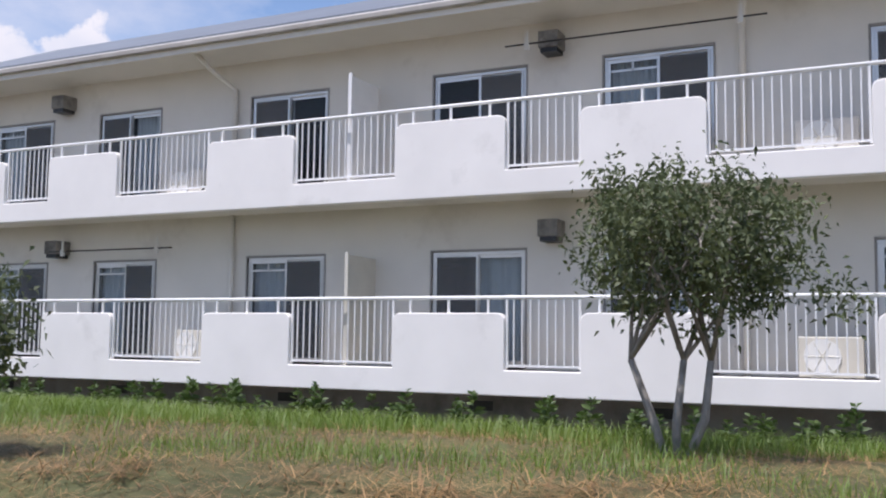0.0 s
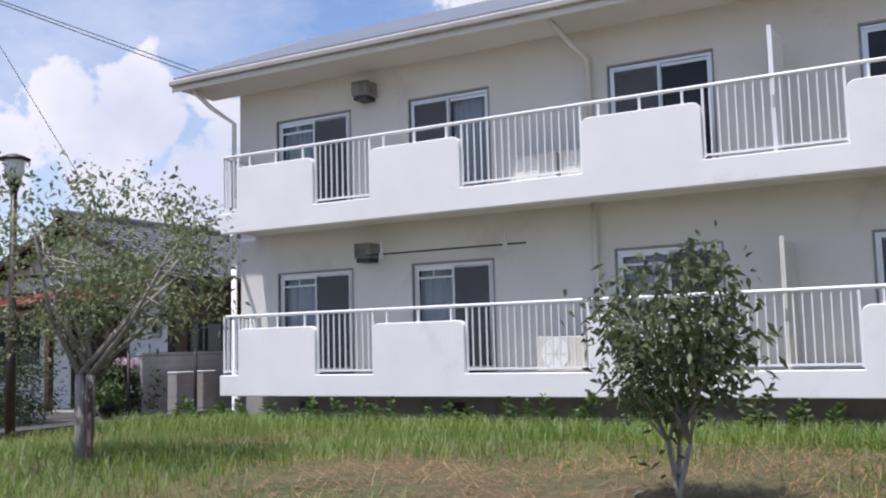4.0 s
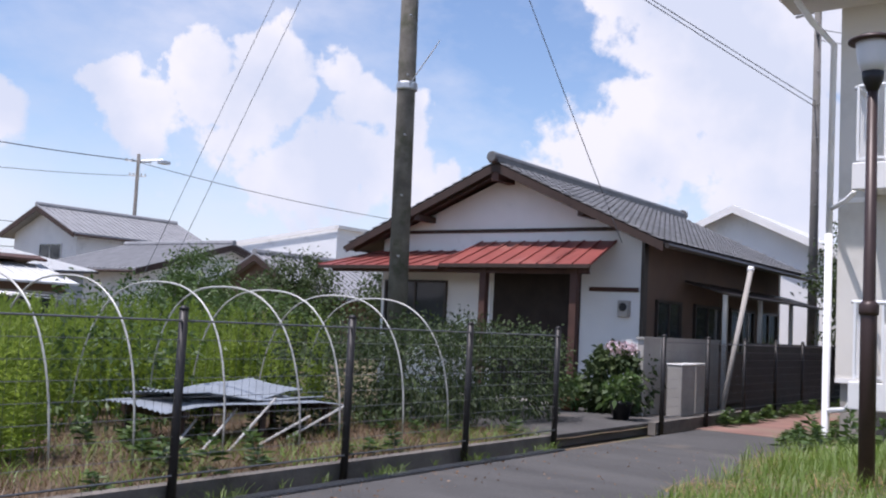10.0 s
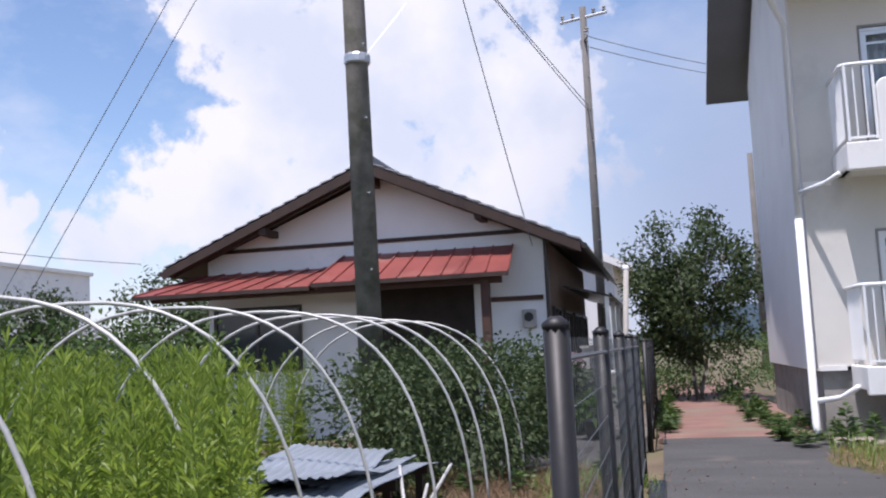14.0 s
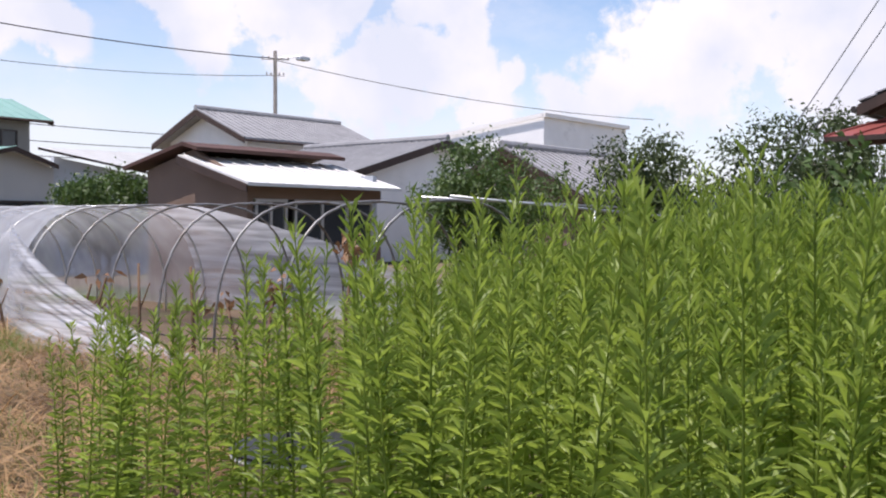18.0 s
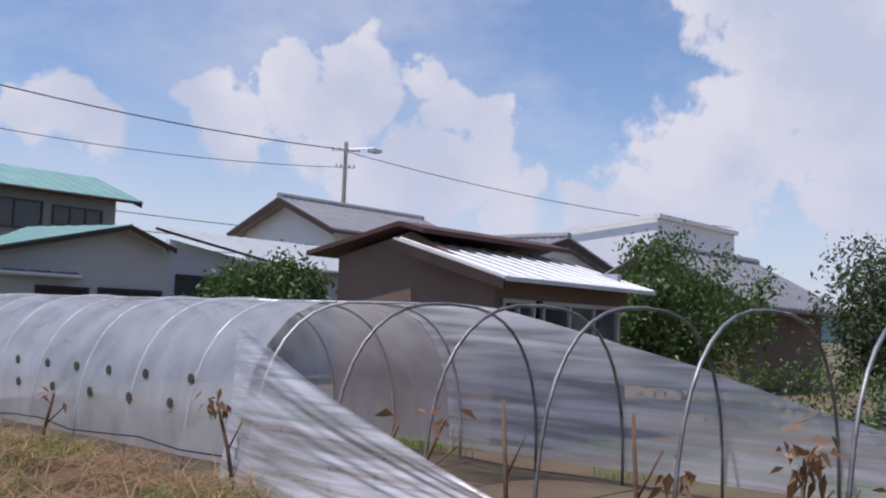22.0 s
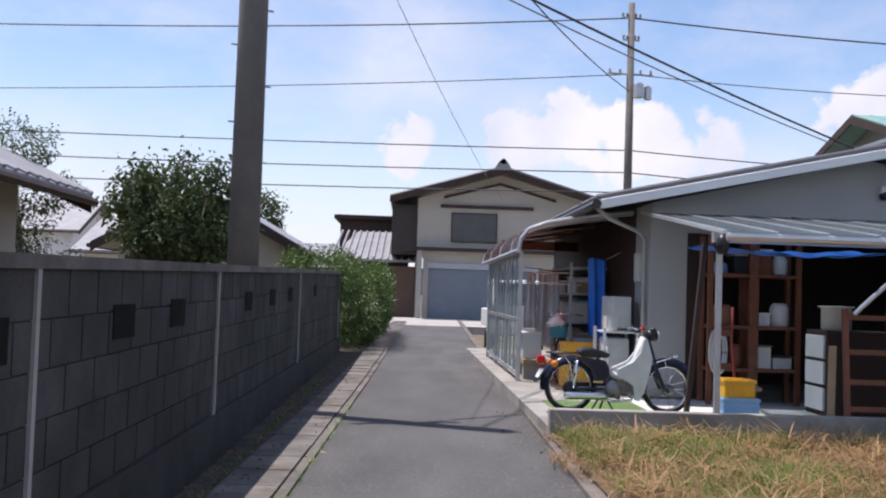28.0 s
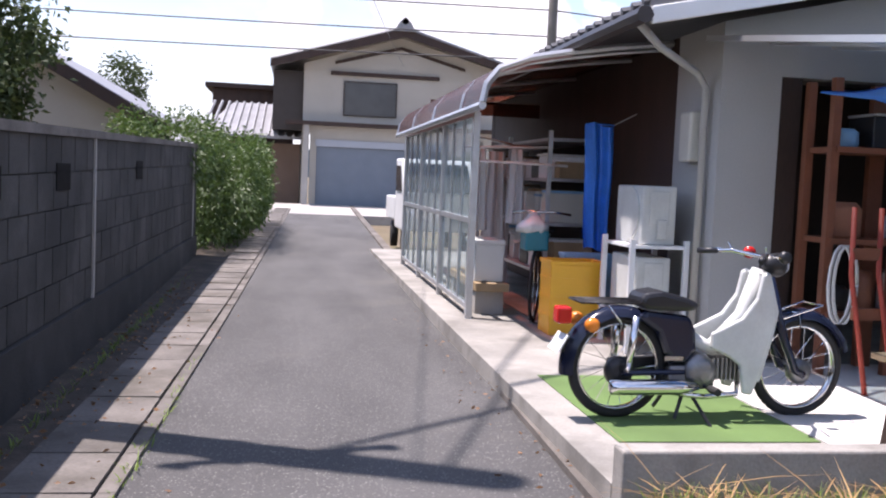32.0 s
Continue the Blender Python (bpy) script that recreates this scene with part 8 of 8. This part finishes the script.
def bicycle():
    b = thing("bicycle", (4.0, 52.4, 0.13), "black city bicycle under the carport", "bicycle")
    a = 1.2
    ca, sa = math.cos(a), math.sin(a)
    at = lambda u, w, z: (4.23 + (1.05 - u) * ca - w * sa, 51.44 + (1.05 - u) * sa + w * ca, 0.13 + z)
    for u in (0.0, 1.05):
        for nm, r, mt, th in (("tyre", 0.32, "rubber", 0.018), ("rim", 0.30, "chrome", 0.010)):
            part(nm, Shape().tube([at(u + r * math.cos(t), 0, 0.33 + r * math.sin(t)) for t in np.linspace(0, 2 * math.pi, 33)], th, 6, caps=False), mt, b, smooth=True)
        sp = Shape()
        for i in range(12):
            t = i * math.pi / 6
            sp.rod(at(u, 0, 0.33), at(u + 0.3 * math.cos(t), 0, 0.33 + 0.3 * math.sin(t)), 0.002, 3)
        part("spokes", sp, "chrome", b)
    part("frame", Shape().rod(at(0, 0, 0.33), at(0.45, 0, 0.3), 0.014).rod(at(0.45, 0, 0.3), at(0.35, 0, 0.78), 0.016).rod(at(0.45, 0, 0.3), at(0.85, 0, 0.8), 0.018).rod(at(0.85, 0, 0.95), at(1.05, 0, 0.33), 0.014).rod(at(0, 0, 0.33), at(0.37, 0, 0.7), 0.01), "black", b, smooth=True)
    part("saddle", Shape().slab([at(0.2, -0.09, 0.8), at(0.46, -0.03, 0.82), at(0.46, 0.03, 0.82), at(0.2, 0.09, 0.8)], (0, 0, 0.06)), "black", b, bevel=0.02)
    part("handlebar", Shape().tube([at(0.75, -0.28, 1.0), at(0.85, -0.15, 1.02), at(0.85, 0.15, 1.02), at(0.75, 0.28, 1.0)], 0.012, 8), "chrome", b, smooth=True)
    part("basket", Shape().box(4.08, 4.30, 51.24, 51.48, 0.80, 0.99), "teal", b, "blue front basket", bevel=0.02)


bicycle()


def clutter():
    p = thing("pallet", (3.95, 52.2, 0.05), "low timber platform on concrete blocks", "pallet")
    part("deck", Shape().box(3.72, 4.05, 51.7, 53.4, 0.36, 0.44), "wood", p, bevel=0.006)
    for y in (51.8, 53.1):
        part("block_support", Shape().box(3.74, 4.02, y, y + 0.19, 0.05, 0.36), "concrete_light", p, bevel=0.006)
    w = thing("white_box", (3.85, 52.2, 0.44), "white foam box on the timber platform", "box")
    part("tub", Shape().box(3.73, 4.02, 51.85, 52.35, 0.44, 0.80), "white_plastic", w, bevel=0.012)
    part("lid", Shape().box(3.72, 4.03, 51.84, 52.36, 0.80, 0.85), "white_plastic", w, bevel=0.01)
    s = thing("wall_shelf", (4.85, 53.5, 0.13), "open storage shelf crammed with household goods", "shelf")
    for z in (0.5, 1.0, 1.45, 1.85):
        part("board", Shape().box(4.45, 5.03, 52.0, 55.6, z, z + 0.03), "galv", s)
    for y in (52.0, 53.8, 55.6):
        part("upright", Shape().box(4.45, 4.49, y - 0.02, y + 0.02, 0.13, 1.95), "galv", s)
    r = random.Random(5)
    mats = ["white_plastic", "curtain", "white_plastic", "black", "pale_blue", "beige_metal", "curtain", "galv", "wood", "shield"]
    for z in (0.53, 1.03, 1.48):
        y = 52.08
        while y < 55.3:
            wd, ht = r.uniform(0.16, 0.4), r.uniform(0.16, 0.36)
            b = thing("storage_box", (4.7, y + wd / 2, z), "small household box on the carport shelf", "box", "boxes on the carport shelf")
            part("body", Shape().box(4.5 + r.uniform(0, 0.1), 4.98, y, y + wd, z, z + ht), r.choice(mats), b, bevel=0.01)
            part("lid", Shape().box(4.5, 4.99, y - 0.01, y + wd + 0.01, z + ht, z + ht + 0.025), r.choice(mats), b, bevel=0.008)
            y += wd + r.uniform(0.03, 0.12)
    rl = thing("laundry_rail", (4.2, 52.5, 1.6), "white laundry rails hung under the carport roof", "rail")
    part("rail", Shape().rod((3.75, 52.1, 1.62), (4.6, 51.8, 1.60), 0.013, 8).rod((3.75, 53.0, 1.78), (4.6, 52.5, 1.80), 0.013, 8).rod((3.7, 51.9, 1.85), (4.7, 54.0, 1.84), 0.012, 8), "white_plastic", rl, smooth=True)
    for i, (x, y, wd, ht) in enumerate(((4.0, 53.2, 0.2, 0.9), (4.35, 52.9, 0.2, 0.8), (4.36, 54.0, 0.3, 1.2))):
        c = thing("hanging_sheet", (x, y, 1.75 - ht), "pale plastic sheet hanging from the rail", "sheet")
        part("sheet", Shape().grid(lambda u, v, x=x, y=y, wd=wd, ht=ht: (x + wd * (u - 0.5) * (1.2 - 0.5 * v), y + 0.05 * math.sin(u * 14), 1.78 - ht * (1 - v)), 16, 6, 0.004), "curtain", c, smooth=True)
    bag = thing("plastic_bag", (4.17, 51.36, 0.96), "crumpled white plastic bag in the bicycle basket", "bag")
    sh = Shape().lathe((4.17, 51.36, 0.96), [(0.05, 0), (0.13, 0.03), (0.15, 0.07), (0.09, 0.12), (0.05, 0.17), (0.02, 0.17)], 14)
    sh.v = [tuple(Vector(q) + Vector((0.07, 0.07, 0.05)) * noise.noise(Vector(q) * 13)) for q in sh.v]
    part("bag", sh, "white_plastic", bag, smooth=True)
    # small truck parked beyond
    t = thing("pickup_truck", (4.6, 61.5, 0.0), "white small pickup truck parked behind the carport", "truck")
    part("cab", Shape().slab([(3.95, 60.3, 0.45), (3.95, 60.2, 1.15), (3.95, 60.6, 1.78), (3.95, 61.6, 1.8), (3.95, 61.6, 0.45)], (1.35, 0, 0)), "white_plastic", t, bevel=0.04)
    part("windscreen", Shape().slab([(4.03, 60.19, 1.18), (5.22, 60.19, 1.18), (5.17, 60.55, 1.7), (4.08, 60.55, 1.7)], (0, -0.012, 0.006)), "dark_pane", t)
    part("side_window", Shape().slab([(3.94, 60.4, 1.18), (3.94, 60.7, 1.65), (3.94, 61.4, 1.66), (3.94, 61.4, 1.18)], (-0.008, 0, 0)), "dark_pane", t)
    part("bed", Shape().box(3.95, 5.3, 61.65, 63.4, 0.6, 1.05), "white_plastic", t, bevel=0.02)
    for x in (4.0, 5.12):
        for y in (60.7, 62.7):
            part("wheel", Shape().lathe((x, y, 0.27), [(0.12, 0), (0.27, 0.01), (0.27, 0.13), (0.12, 0.14)], 18, "x"), "rubber", t, smooth=True)
    for x in (4.12, 5.0):
        part("headlamp", Shape().lathe((x, 60.19, 0.78), [(0.08, 0), (0.08, -0.02), (0.02, -0.03)], 14, "y"), "lamp_glass", t)


clutter()


def workshop_inside():
    s = thing("workshop_shelf", (6.6, 50.5, 0.13), "red-brown wooden shelf crowded with tools and boxes", "shelf")
    for x0, x1 in ((5.72, 6.24), (6.30, 6.84)):
        for x in (x0, x1):
            part("upright", Shape().box(x - 0.03, x + 0.03, 48.95, 49.01, 0.14, 2.25), "shelf_wood", s)
            part("upright", Shape().box(x - 0.03, x + 0.03, 49.30, 49.36, 0.14, 2.25), "shelf_wood", s)
        for z in (0.55, 1.08, 1.73):
            part("board", Shape().box(x0, x1, 48.93, 49.38, z, z + 0.04), "shelf_wood", s)
    r = random.Random(9)
    mats = ["white_plastic", "black", "pale_blue", "white_plastic", "concrete", "timber", "engine", "clay", "shelf_wood", "curtain", "black_metal"]
    for x0, x1 in ((5.77, 6.19), (6.35, 6.79)):
        for z in (0.59, 1.12, 1.77):
            x = x0
            while x < x1 - 0.15:
                wd, ht = r.uniform(0.12, 0.36), r.uniform(0.1, 0.32)
                wd = min(wd, x1 - x)
                b = thing("storage_box", (x + wd / 2, 49.1, z), "box or tool case on the workshop shelf", "box", "goods on the workshop shelf")
                if r.random() < 0.3:
                    part("body", Shape().lathe((x + wd / 2, 49.12, z), [(wd * 0.4, 0), (wd * 0.45, 0.02), (wd * 0.45, ht * 0.8), (wd * 0.3, ht)], 14), r.choice(mats), b, smooth=True)
                else:
                    part("body", Shape().box(x, x + wd, 48.97 + r.uniform(0, 0.06), 49.32, z, z + ht), r.choice(mats), b, bevel=0.01)
                    part("lid", Shape().box(x - 0.006, x + wd + 0.006, 48.96, 49.33, z + ht, z + ht + 0.018), r.choice(mats), b)
                x += wd + r.uniform(0.015, 0.06)
    # goods behind the dark sheet
    for i in range(16):
        x, z = 7.9 + (i % 8) * 0.42, (0.14, 1.02)[i // 8]
        wd, ht = r.uniform(0.25, 0.38), r.uniform(0.3, 0.7)
        b = thing("storage_box", (x, 47.6, z), "stored box behind the dark sheet", "box", "goods behind the dark sheet")
        part("body", Shape().box(x, x + wd, 47.4, 47.8, z, z + ht), r.choice(mats), b, bevel=0.01)
        part("lid", Shape().box(x - 0.008, x + wd + 0.008, 47.39, 47.81, z + ht, z + ht + 0.02), r.choice(mats), b)
    t = thing("work_bench", (9.5, 47.6, 0.13), "long bench behind the dark sheet", "bench")
    part("top", Shape().box(7.8, 11.3, 47.3, 47.9, 0.96, 1.02), "shelf_wood", t)
    for x in (7.9, 9.5, 11.2):
        part("leg", Shape().box(x - 0.03, x + 0.03, 47.33, 47.39, 0.137, 0.96), "shelf_wood", t)
    c = thing("drawer_cabinet", (7.25, 48.3, 0.13), "brown cabinet with pale drawer fronts", "cabinet")
    part("body", Shape().box(6.75, 7.6, 47.9, 48.5, 0.137, 1.12), "timber", c, bevel=0.01)
    for k in range(3):
        part("drawer", Shape().box(6.72, 6.75, 47.95, 48.45, 0.2 + k * 0.3, 0.46 + k * 0.3), "white_plastic", c, bevel=0.006)
    pot = thing("cooking_pot", (6.95, 48.2, 1.12), "large pale yellow pot on the cabinet", "pot")
    part("pot", Shape().lathe((6.98, 48.2, 1.12), [(0.15, 0), (0.17, 0.02), (0.17, 0.26), (0.2, 0.27), (0.2, 0.285)], 20), "beige_metal", pot, smooth=True)
    ld = thing("stepladder", (6.5, 46.6, 0.137), "brown wooden step frame by the opening", "stepladder")
    for x in (6.39, 6.85):
        part("stile", Shape().slab([(x - 0.025, 46.56, 0.137), (x + 0.025, 46.56, 0.137), (x + 0.025, 46.66, 1.38), (x - 0.025, 46.66, 1.38)], (0, 0.05, 0)), "shelf_wood", ld)
    for z in (0.35, 0.62, 0.92, 1.27):
        part("rung", Shape().box(6.39, 6.85, 46.58 + (z - 0.35) * 0.08, 46.63 + (z - 0.35) * 0.08, z, z + 0.05), "shelf_wood", ld)
    st = thing("plank", (5.95, 46.6, 0.137), "bare plank leaning by the step frame", "plank")
    part("board", Shape().slab([(6.18, 46.58, 0.137), (6.25, 46.58, 0.137), (6.30, 46.66, 1.0), (6.23, 46.66, 1.0)], (0, 0.03, 0)), "wood", st)
    fl = thing("folding_chair", (5.76, 48.5, 0.137), "red-brown folding chair frame beside the shelf", "chair")
    for x in (5.66, 5.86):
        part("side_frame", Shape().tube([(x, 48.3, 0.14), (x, 48.55, 0.9), (x + 0.02, 48.6, 1.35)], 0.018, 8), "red", fl, smooth=True)
    part("slat", Shape().box(5.66, 5.86, 48.5, 48.53, 0.6, 0.68), "shelf_wood", fl)
    part("slat", Shape().box(5.66, 5.86, 48.55, 48.58, 1.0, 1.08), "shelf_wood", fl)
    rp = thing("rope_bundle", (5.5, 48.4, 0.5), "hank of white rope hanging on the shelf", "rope")
    sh = Shape()
    for i in range(6):
        sh.tube([(5.80 + 0.09 * math.cos(t) + 0.012 * i - 0.03, 48.86 + 0.012 * (i % 3), 0.80 + 0.28 * math.sin(t)) for t in np.linspace(0, 6.28, 15)], 0.009, 5)
    part("rope", sh, "white_plastic", rp, smooth=True)
    tb = thing("stool", (5.7, 47.9, 0.137), "red-brown wooden stool on the floor", "stool")
    part("seat", Shape().box(5.55, 5.95, 47.75, 48.1, 0.42, 0.46), "wood", tb, bevel=0.008)
    part("barrel", Shape().lathe((5.75, 47.93, 0.137), [(0.13, 0), (0.16, 0.1), (0.14, 0.283)], 14), "clay", tb, smooth=True)
    # tied bundle on the post head
    k = thing("post_wrap", (4.93, 46.1, 2.0), "dark cloth knotted round the post head", "cloth")
    sh = Shape().lathe((4.93, 46.12, 1.86), [(0.03, 0), (0.055, 0.03), (0.065, 0.08), (0.06, 0.15), (0.03, 0.2)], 12)
    sh.v = [tuple(Vector(q) + Vector((0.025, 0.025, 0.02)) * noise.noise(Vector(q) * 21)) for q in sh.v]
    part("cloth", sh, "black", k, smooth=True)


workshop_inside()

wt = thing("plastic_tub", (4.4, 27.2, 0.06), "white plastic tub with a black cord beside the weeds", "tub")
part("tub", Shape().lathe((4.4, 27.2, 0.06), [(0.02, 0.01), (0.22, 0.01), (0.235, 0.0), (0.28, 0.27), (0.3, 0.275), (0.3, 0.295), (0.265, 0.295), (0.22, 0.03), (0.02, 0.03)], 28), "white_plastic", wt, smooth=True)
part("rim_band", Shape().lathe((4.4, 27.2, 0.36), [(0.292, 0), (0.304, 0), (0.304, 0.012), (0.292, 0.012)], 28), "black", wt)
part("cord", Shape().tube([(4.18, 27.02, 0.5), (4.17, 26.99, 0.35), (4.2, 27.0, 0.2), (4.22, 27.03, 0.08)], 0.007, 5), "black", wt)

pg = thing("marker_peg", (6.8, 44.58, 0), "white plastic marker pipe in the field", "peg")
part("pipe", Shape().lathe((6.8, 44.58, 0.05), [(0.04, 0), (0.04, 0.42), (0.03, 0.44)], 12), "white_plastic", pg, smooth=True)
br = thing("water_barrel", (11.08, 30.72, 0), "turquoise plastic water barrel in the garden", "barrel")
part("barrel", Shape().lathe((11.08, 30.7, 0.02), [(0.30, 0), (0.33, 0.05), (0.33, 0.3), (0.345, 0.32), (0.345, 0.36), (0.33, 0.38), (0.33, 0.62), (0.345, 0.64), (0.3, 0.8), (0.29, 0.84)], 24), "teal", br, smooth=True)
part("lid", Shape().lathe((11.08, 30.7, 0.85), [(0.31, 0), (0.31, 0.03), (0.1, 0.05), (0.02, 0.05)], 24), "teal", br, smooth=True)
br.scale = (0.92, 0.92, 0.84)

# end hoops and loose bars of the bare tunnel frame
eb = thing("frame_bars", (10.2, 30.3, 0), "loose galvanised bars on the bare tunnel frame", "frame")
part("bar", Shape().rod((8.0, 29.3, 1.60), (11.3, 28.9, 1.45), 0.014, 6).rod((8.6, 30.2, 1.62), (11.4, 29.6, 1.56), 0.013, 6), "galv", eb, smooth=True)
part("post", Shape().rod((10.9, 29.6, 0.03), (10.9, 29.6, 1.58), 0.014, 6), "galv", eb, smooth=True)


# dead plants along the tunnel
def dead_stalk(x, y, h, lean, leaves, seed):
    r = np.random.default_rng(seed)
    d = thing("dead_plant", (x, y, 0.05), "withered brown plant leaning on the tunnel", "dead plant", "withered plants")
    pts = [Vector((x, y, 0.03)), Vector((x + lean[0] * 0.4, y + lean[1] * 0.4, h * 0.5)), Vector((x + lean[0], y + lean[1], h))]
    part("stalk", Shape().tube(pts, 0.02, 6, 0.012).tube([pts[1], pts[1] + Vector((0.05, lean[1] * 0.4 - 0.15, h * 0.3))], 0.009, 5, 0.006), "deadstalk", d, smooth=True)
    if leaves:
        base = np.array(pts[2]) + r.normal(0, 0.07, (leaves, 3))
        way = unit(r.normal(size=(leaves, 3)) + np.array([0, 0, -0.6]))
        ln = r.uniform(0.07, 0.15, leaves)
        v, f = leaf_quads(base, way, ln, ln * 0.45, 0.3)
        raw_mesh("leaves", v, f, "deadleaf", d)


M["deadstalk"] = surface("withered_stalk", (0.14, 0.085, 0.05), 0.95, vary=0.35, scale=15, bump=0.4)
for i, (x, y, h, lean, lv) in enumerate(((6.85, 35.0, 0.75, (-0.1, 0.15), 14), (6.9, 33.3, 0.8, (0, -0.35), 6), (7.0, 32.5, 0.95, (0.05, 0.1), 0), (7.0, 31.6, 0.95, (0.0, 0.05), 0), (7.3, 31.3, 0.6, (0.0, 0.2), 10),
        (7.2, 30.8, 0.8, (0.1, 0.0), 40), (7.3, 30.4, 0.55, (0.1, 0.1), 30), (7.6, 30.2, 1.15, (0.1, 0.0), 40), (7.1, 30.1, 0.35, (0.1, 0.1), 34), (6.75, 39.7, 0.62, (0.0, -0.55), 6), (6.78, 39.3, 0.6, (0.0, 0.35), 6), (6.8, 38.0, 0.6, (0.0, -0.2), 5), (6.8, 41.2, 0.55, (0, 0.2), 5), (6.8, 42.2, 0.4, (0, -0.2), 4), (7.05, 33.8, 0.7, (0.0, -0.3), 4))):
    dead_stalk(x, y, h, lean, lv, 40 + i)


# pile of corrugated sheets and poles behind the fence
def sheet_pile():
    p = thing("sheet_pile", (7.3, 22.4, 0), "stack of corrugated pale sheets on a low frame", "sheet pile")
    for k in range(3):
        a, b, c, d = 6.0 + 0.28 * k, 8.6 - 0.22 * k, 21.75 + 0.14 * k, 22.75 + 0.08 * k
        part("corrugated_sheet", Shape().grid(lambda u, v, k=k, a=a, b=b, c=c, d=d: (a + (b - a) * u, c + (d - c) * v, 0.48 + 0.06 * k + 0.008 * math.sin(v * 75) + 0.06 * math.sin(u * 3.5 + 1.9 * k) + (0.05, -0.07, 0.09)[k] * (v - 0.5) + 0.02 * math.sin(u * 9 + v * 3)), 6, 60, 0.006), "sheet_blue", p, "pale blue-grey corrugated sheet", smooth=True)
    for x in (6.3, 7.4, 8.4):
        part("trestle", Shape().box(x - 0.03, x + 0.03, 21.8, 22.8, 0.38, 0.46).box(x - 0.03, x + 0.03, 21.85, 21.91, 0.02, 0.38).box(x - 0.03, x + 0.03, 22.7, 22.76, 0.02, 0.38), "timber", p)
    for i in range(5):
        part("pole", Shape().rod((5.6 + 0.5 * i, 21.3 + 0.1 * i, 0.04 + 0.02 * i), (6.6 + 0.45 * i, 22.0 - 0.1 * i, 0.35 + 0.1 * (i % 3)), 0.014, 6), "hoop", p)


M["sheet_blue"] = surface("pale_corrugated_sheet", (0.27, 0.30, 0.33), 0.45, 0.2, vary=0.15, scale=3, bump=0.05)
sheet_pile()

# porch plants
hy = thing("hydrangea", (15.0, 21.3, 0.11), "hydrangea bush with pale pink flower heads", "shrub")
mass("leaves", [(14.45, 15.5, 20.85, 21.75, 0.12, 1.15)], 2600, "leaf_dark", "", "", 0.12, 0.6, parent=hy)
mass("flowers", [(14.55, 15.0, 20.95, 21.35, 1.12, 1.28), (14.9, 15.4, 21.2, 21.6, 1.14, 1.28)], 500, "flower", "pale pink flower heads", "", 0.05, 0.8, 0.04, parent=hy)


def potted(x, y, r, h, green, mat="clay"):
    p = thing("potted_plant", (x, y, 0.11), "leafy potted plant beside the porch", "potted plant", "porch plants")
    part("pot", Shape().lathe((x, y, 0.11), [(r * 0.7, 0), (r, h * 0.85), (r * 1.08, h * 0.86), (r * 1.08, h), (r * 0.9, h)], 18), mat, p, smooth=True)
    mass("leaves", [(x - r * 1.4, x + r * 1.4, y - r * 1.4, y + r * 1.4, 0.11 + h, 0.11 + h + 0.32)], 260, green, "", "", 0.12, 0.6, parent=p)


potted(14.5, 22.0, 0.16, 0.2, "leaf_mid")
potted(13.9, 20.75, 0.17, 0.28, "leaf_mid", "black")
potted(15.4, 22.3, 0.14, 0.2, "leaf_mid")
structure("garden_wall", Shape().box(14.9, 18.4, 20.86, 20.96, 0, 1.36).box(14.87, 18.43, 20.84, 20.98, 1.36, 1.40), "concrete_light", "low pale grey concrete wall before the house side", "wall")
for x, y, w in ((15.7, 20.5, 0.6), (16.5, 20.6, 0.4)):
    tk = thing("outdoor_tank", (x, y, 0.05), "pale grey outdoor unit behind the fence", "tank")
    part("casing", Shape().box(x - w / 2, x + w / 2, y - 0.12, y + 0.15, 0.05, 0.95), "concrete_light", tk, bevel=0.02)
    part("cap", Shape().box(x - w / 2 - 0.01, x + w / 2 + 0.01, y - 0.13, y + 0.16, 0.95, 0.98), "white_plastic", tk, bevel=0.01)

# leaning pale post beside the house
lp = thing("leaning_post", (18.0, 20.4, 0), "pale wooden post leaning beside the house", "post")
part("post", Shape().rod((17.6, 20.5, 0.0), (18.6, 20.35, 2.75), 0.05, 10), "concrete_light", lp, smooth=True)
part("cap", Shape().lathe((18.62, 20.35, 2.74), [(0.06, 0), (0.07, 0.05), (0.05, 0.12)], 10), "rail_white", lp, smooth=True)


# leaf litter along the lane
def litter(name, pts, size, material, label):
    n = len(pts)
    way = unit(rng.normal(size=(n, 3)) * np.array([1, 1, 0.15]))
    ln = rng.uniform(0.5, 1.3, n) * size
    v, f = leaf_quads(pts, way, ln, ln * 0.5, 0.05)
    return raw_mesh(name, v, f, material, None, label, "litter", "stuff")


p = scatter(1500, 0.46, 1.6, 37, 62, lambda x, y: rng.random() < math.exp(-max(0, x - 0.6 - road_shift(y)) * 4.5), lambda x, y: 0.03 if x < 1.15 + road_shift(y) else 0.006)
litter("leaf_litter", p, 0.036, "deadleaf", "fallen dry leaves in the gutter")
p = scatter(450, 2.9, 3.4, 24, 60, lambda x, y: rng.random() < math.exp(-abs(x - 3.25 - road_shift(y)) * 5), lambda x, y: 0.045 if x > 3.2 + road_shift(y) else 0.006)
litter("leaf_litter", p, 0.035, "deadleaf", "dry leaves and chaff along the kerb")
p = scatter(350, 3.4, 12, 17.6, 19.9, lambda x, y: rng.random() < 0.15 + math.exp(-abs(y - 19.8) * 4), lambda x, y: 0.004)
litter("leaf_litter", p, 0.032, "deadleaf", "dry leaves on the side path")
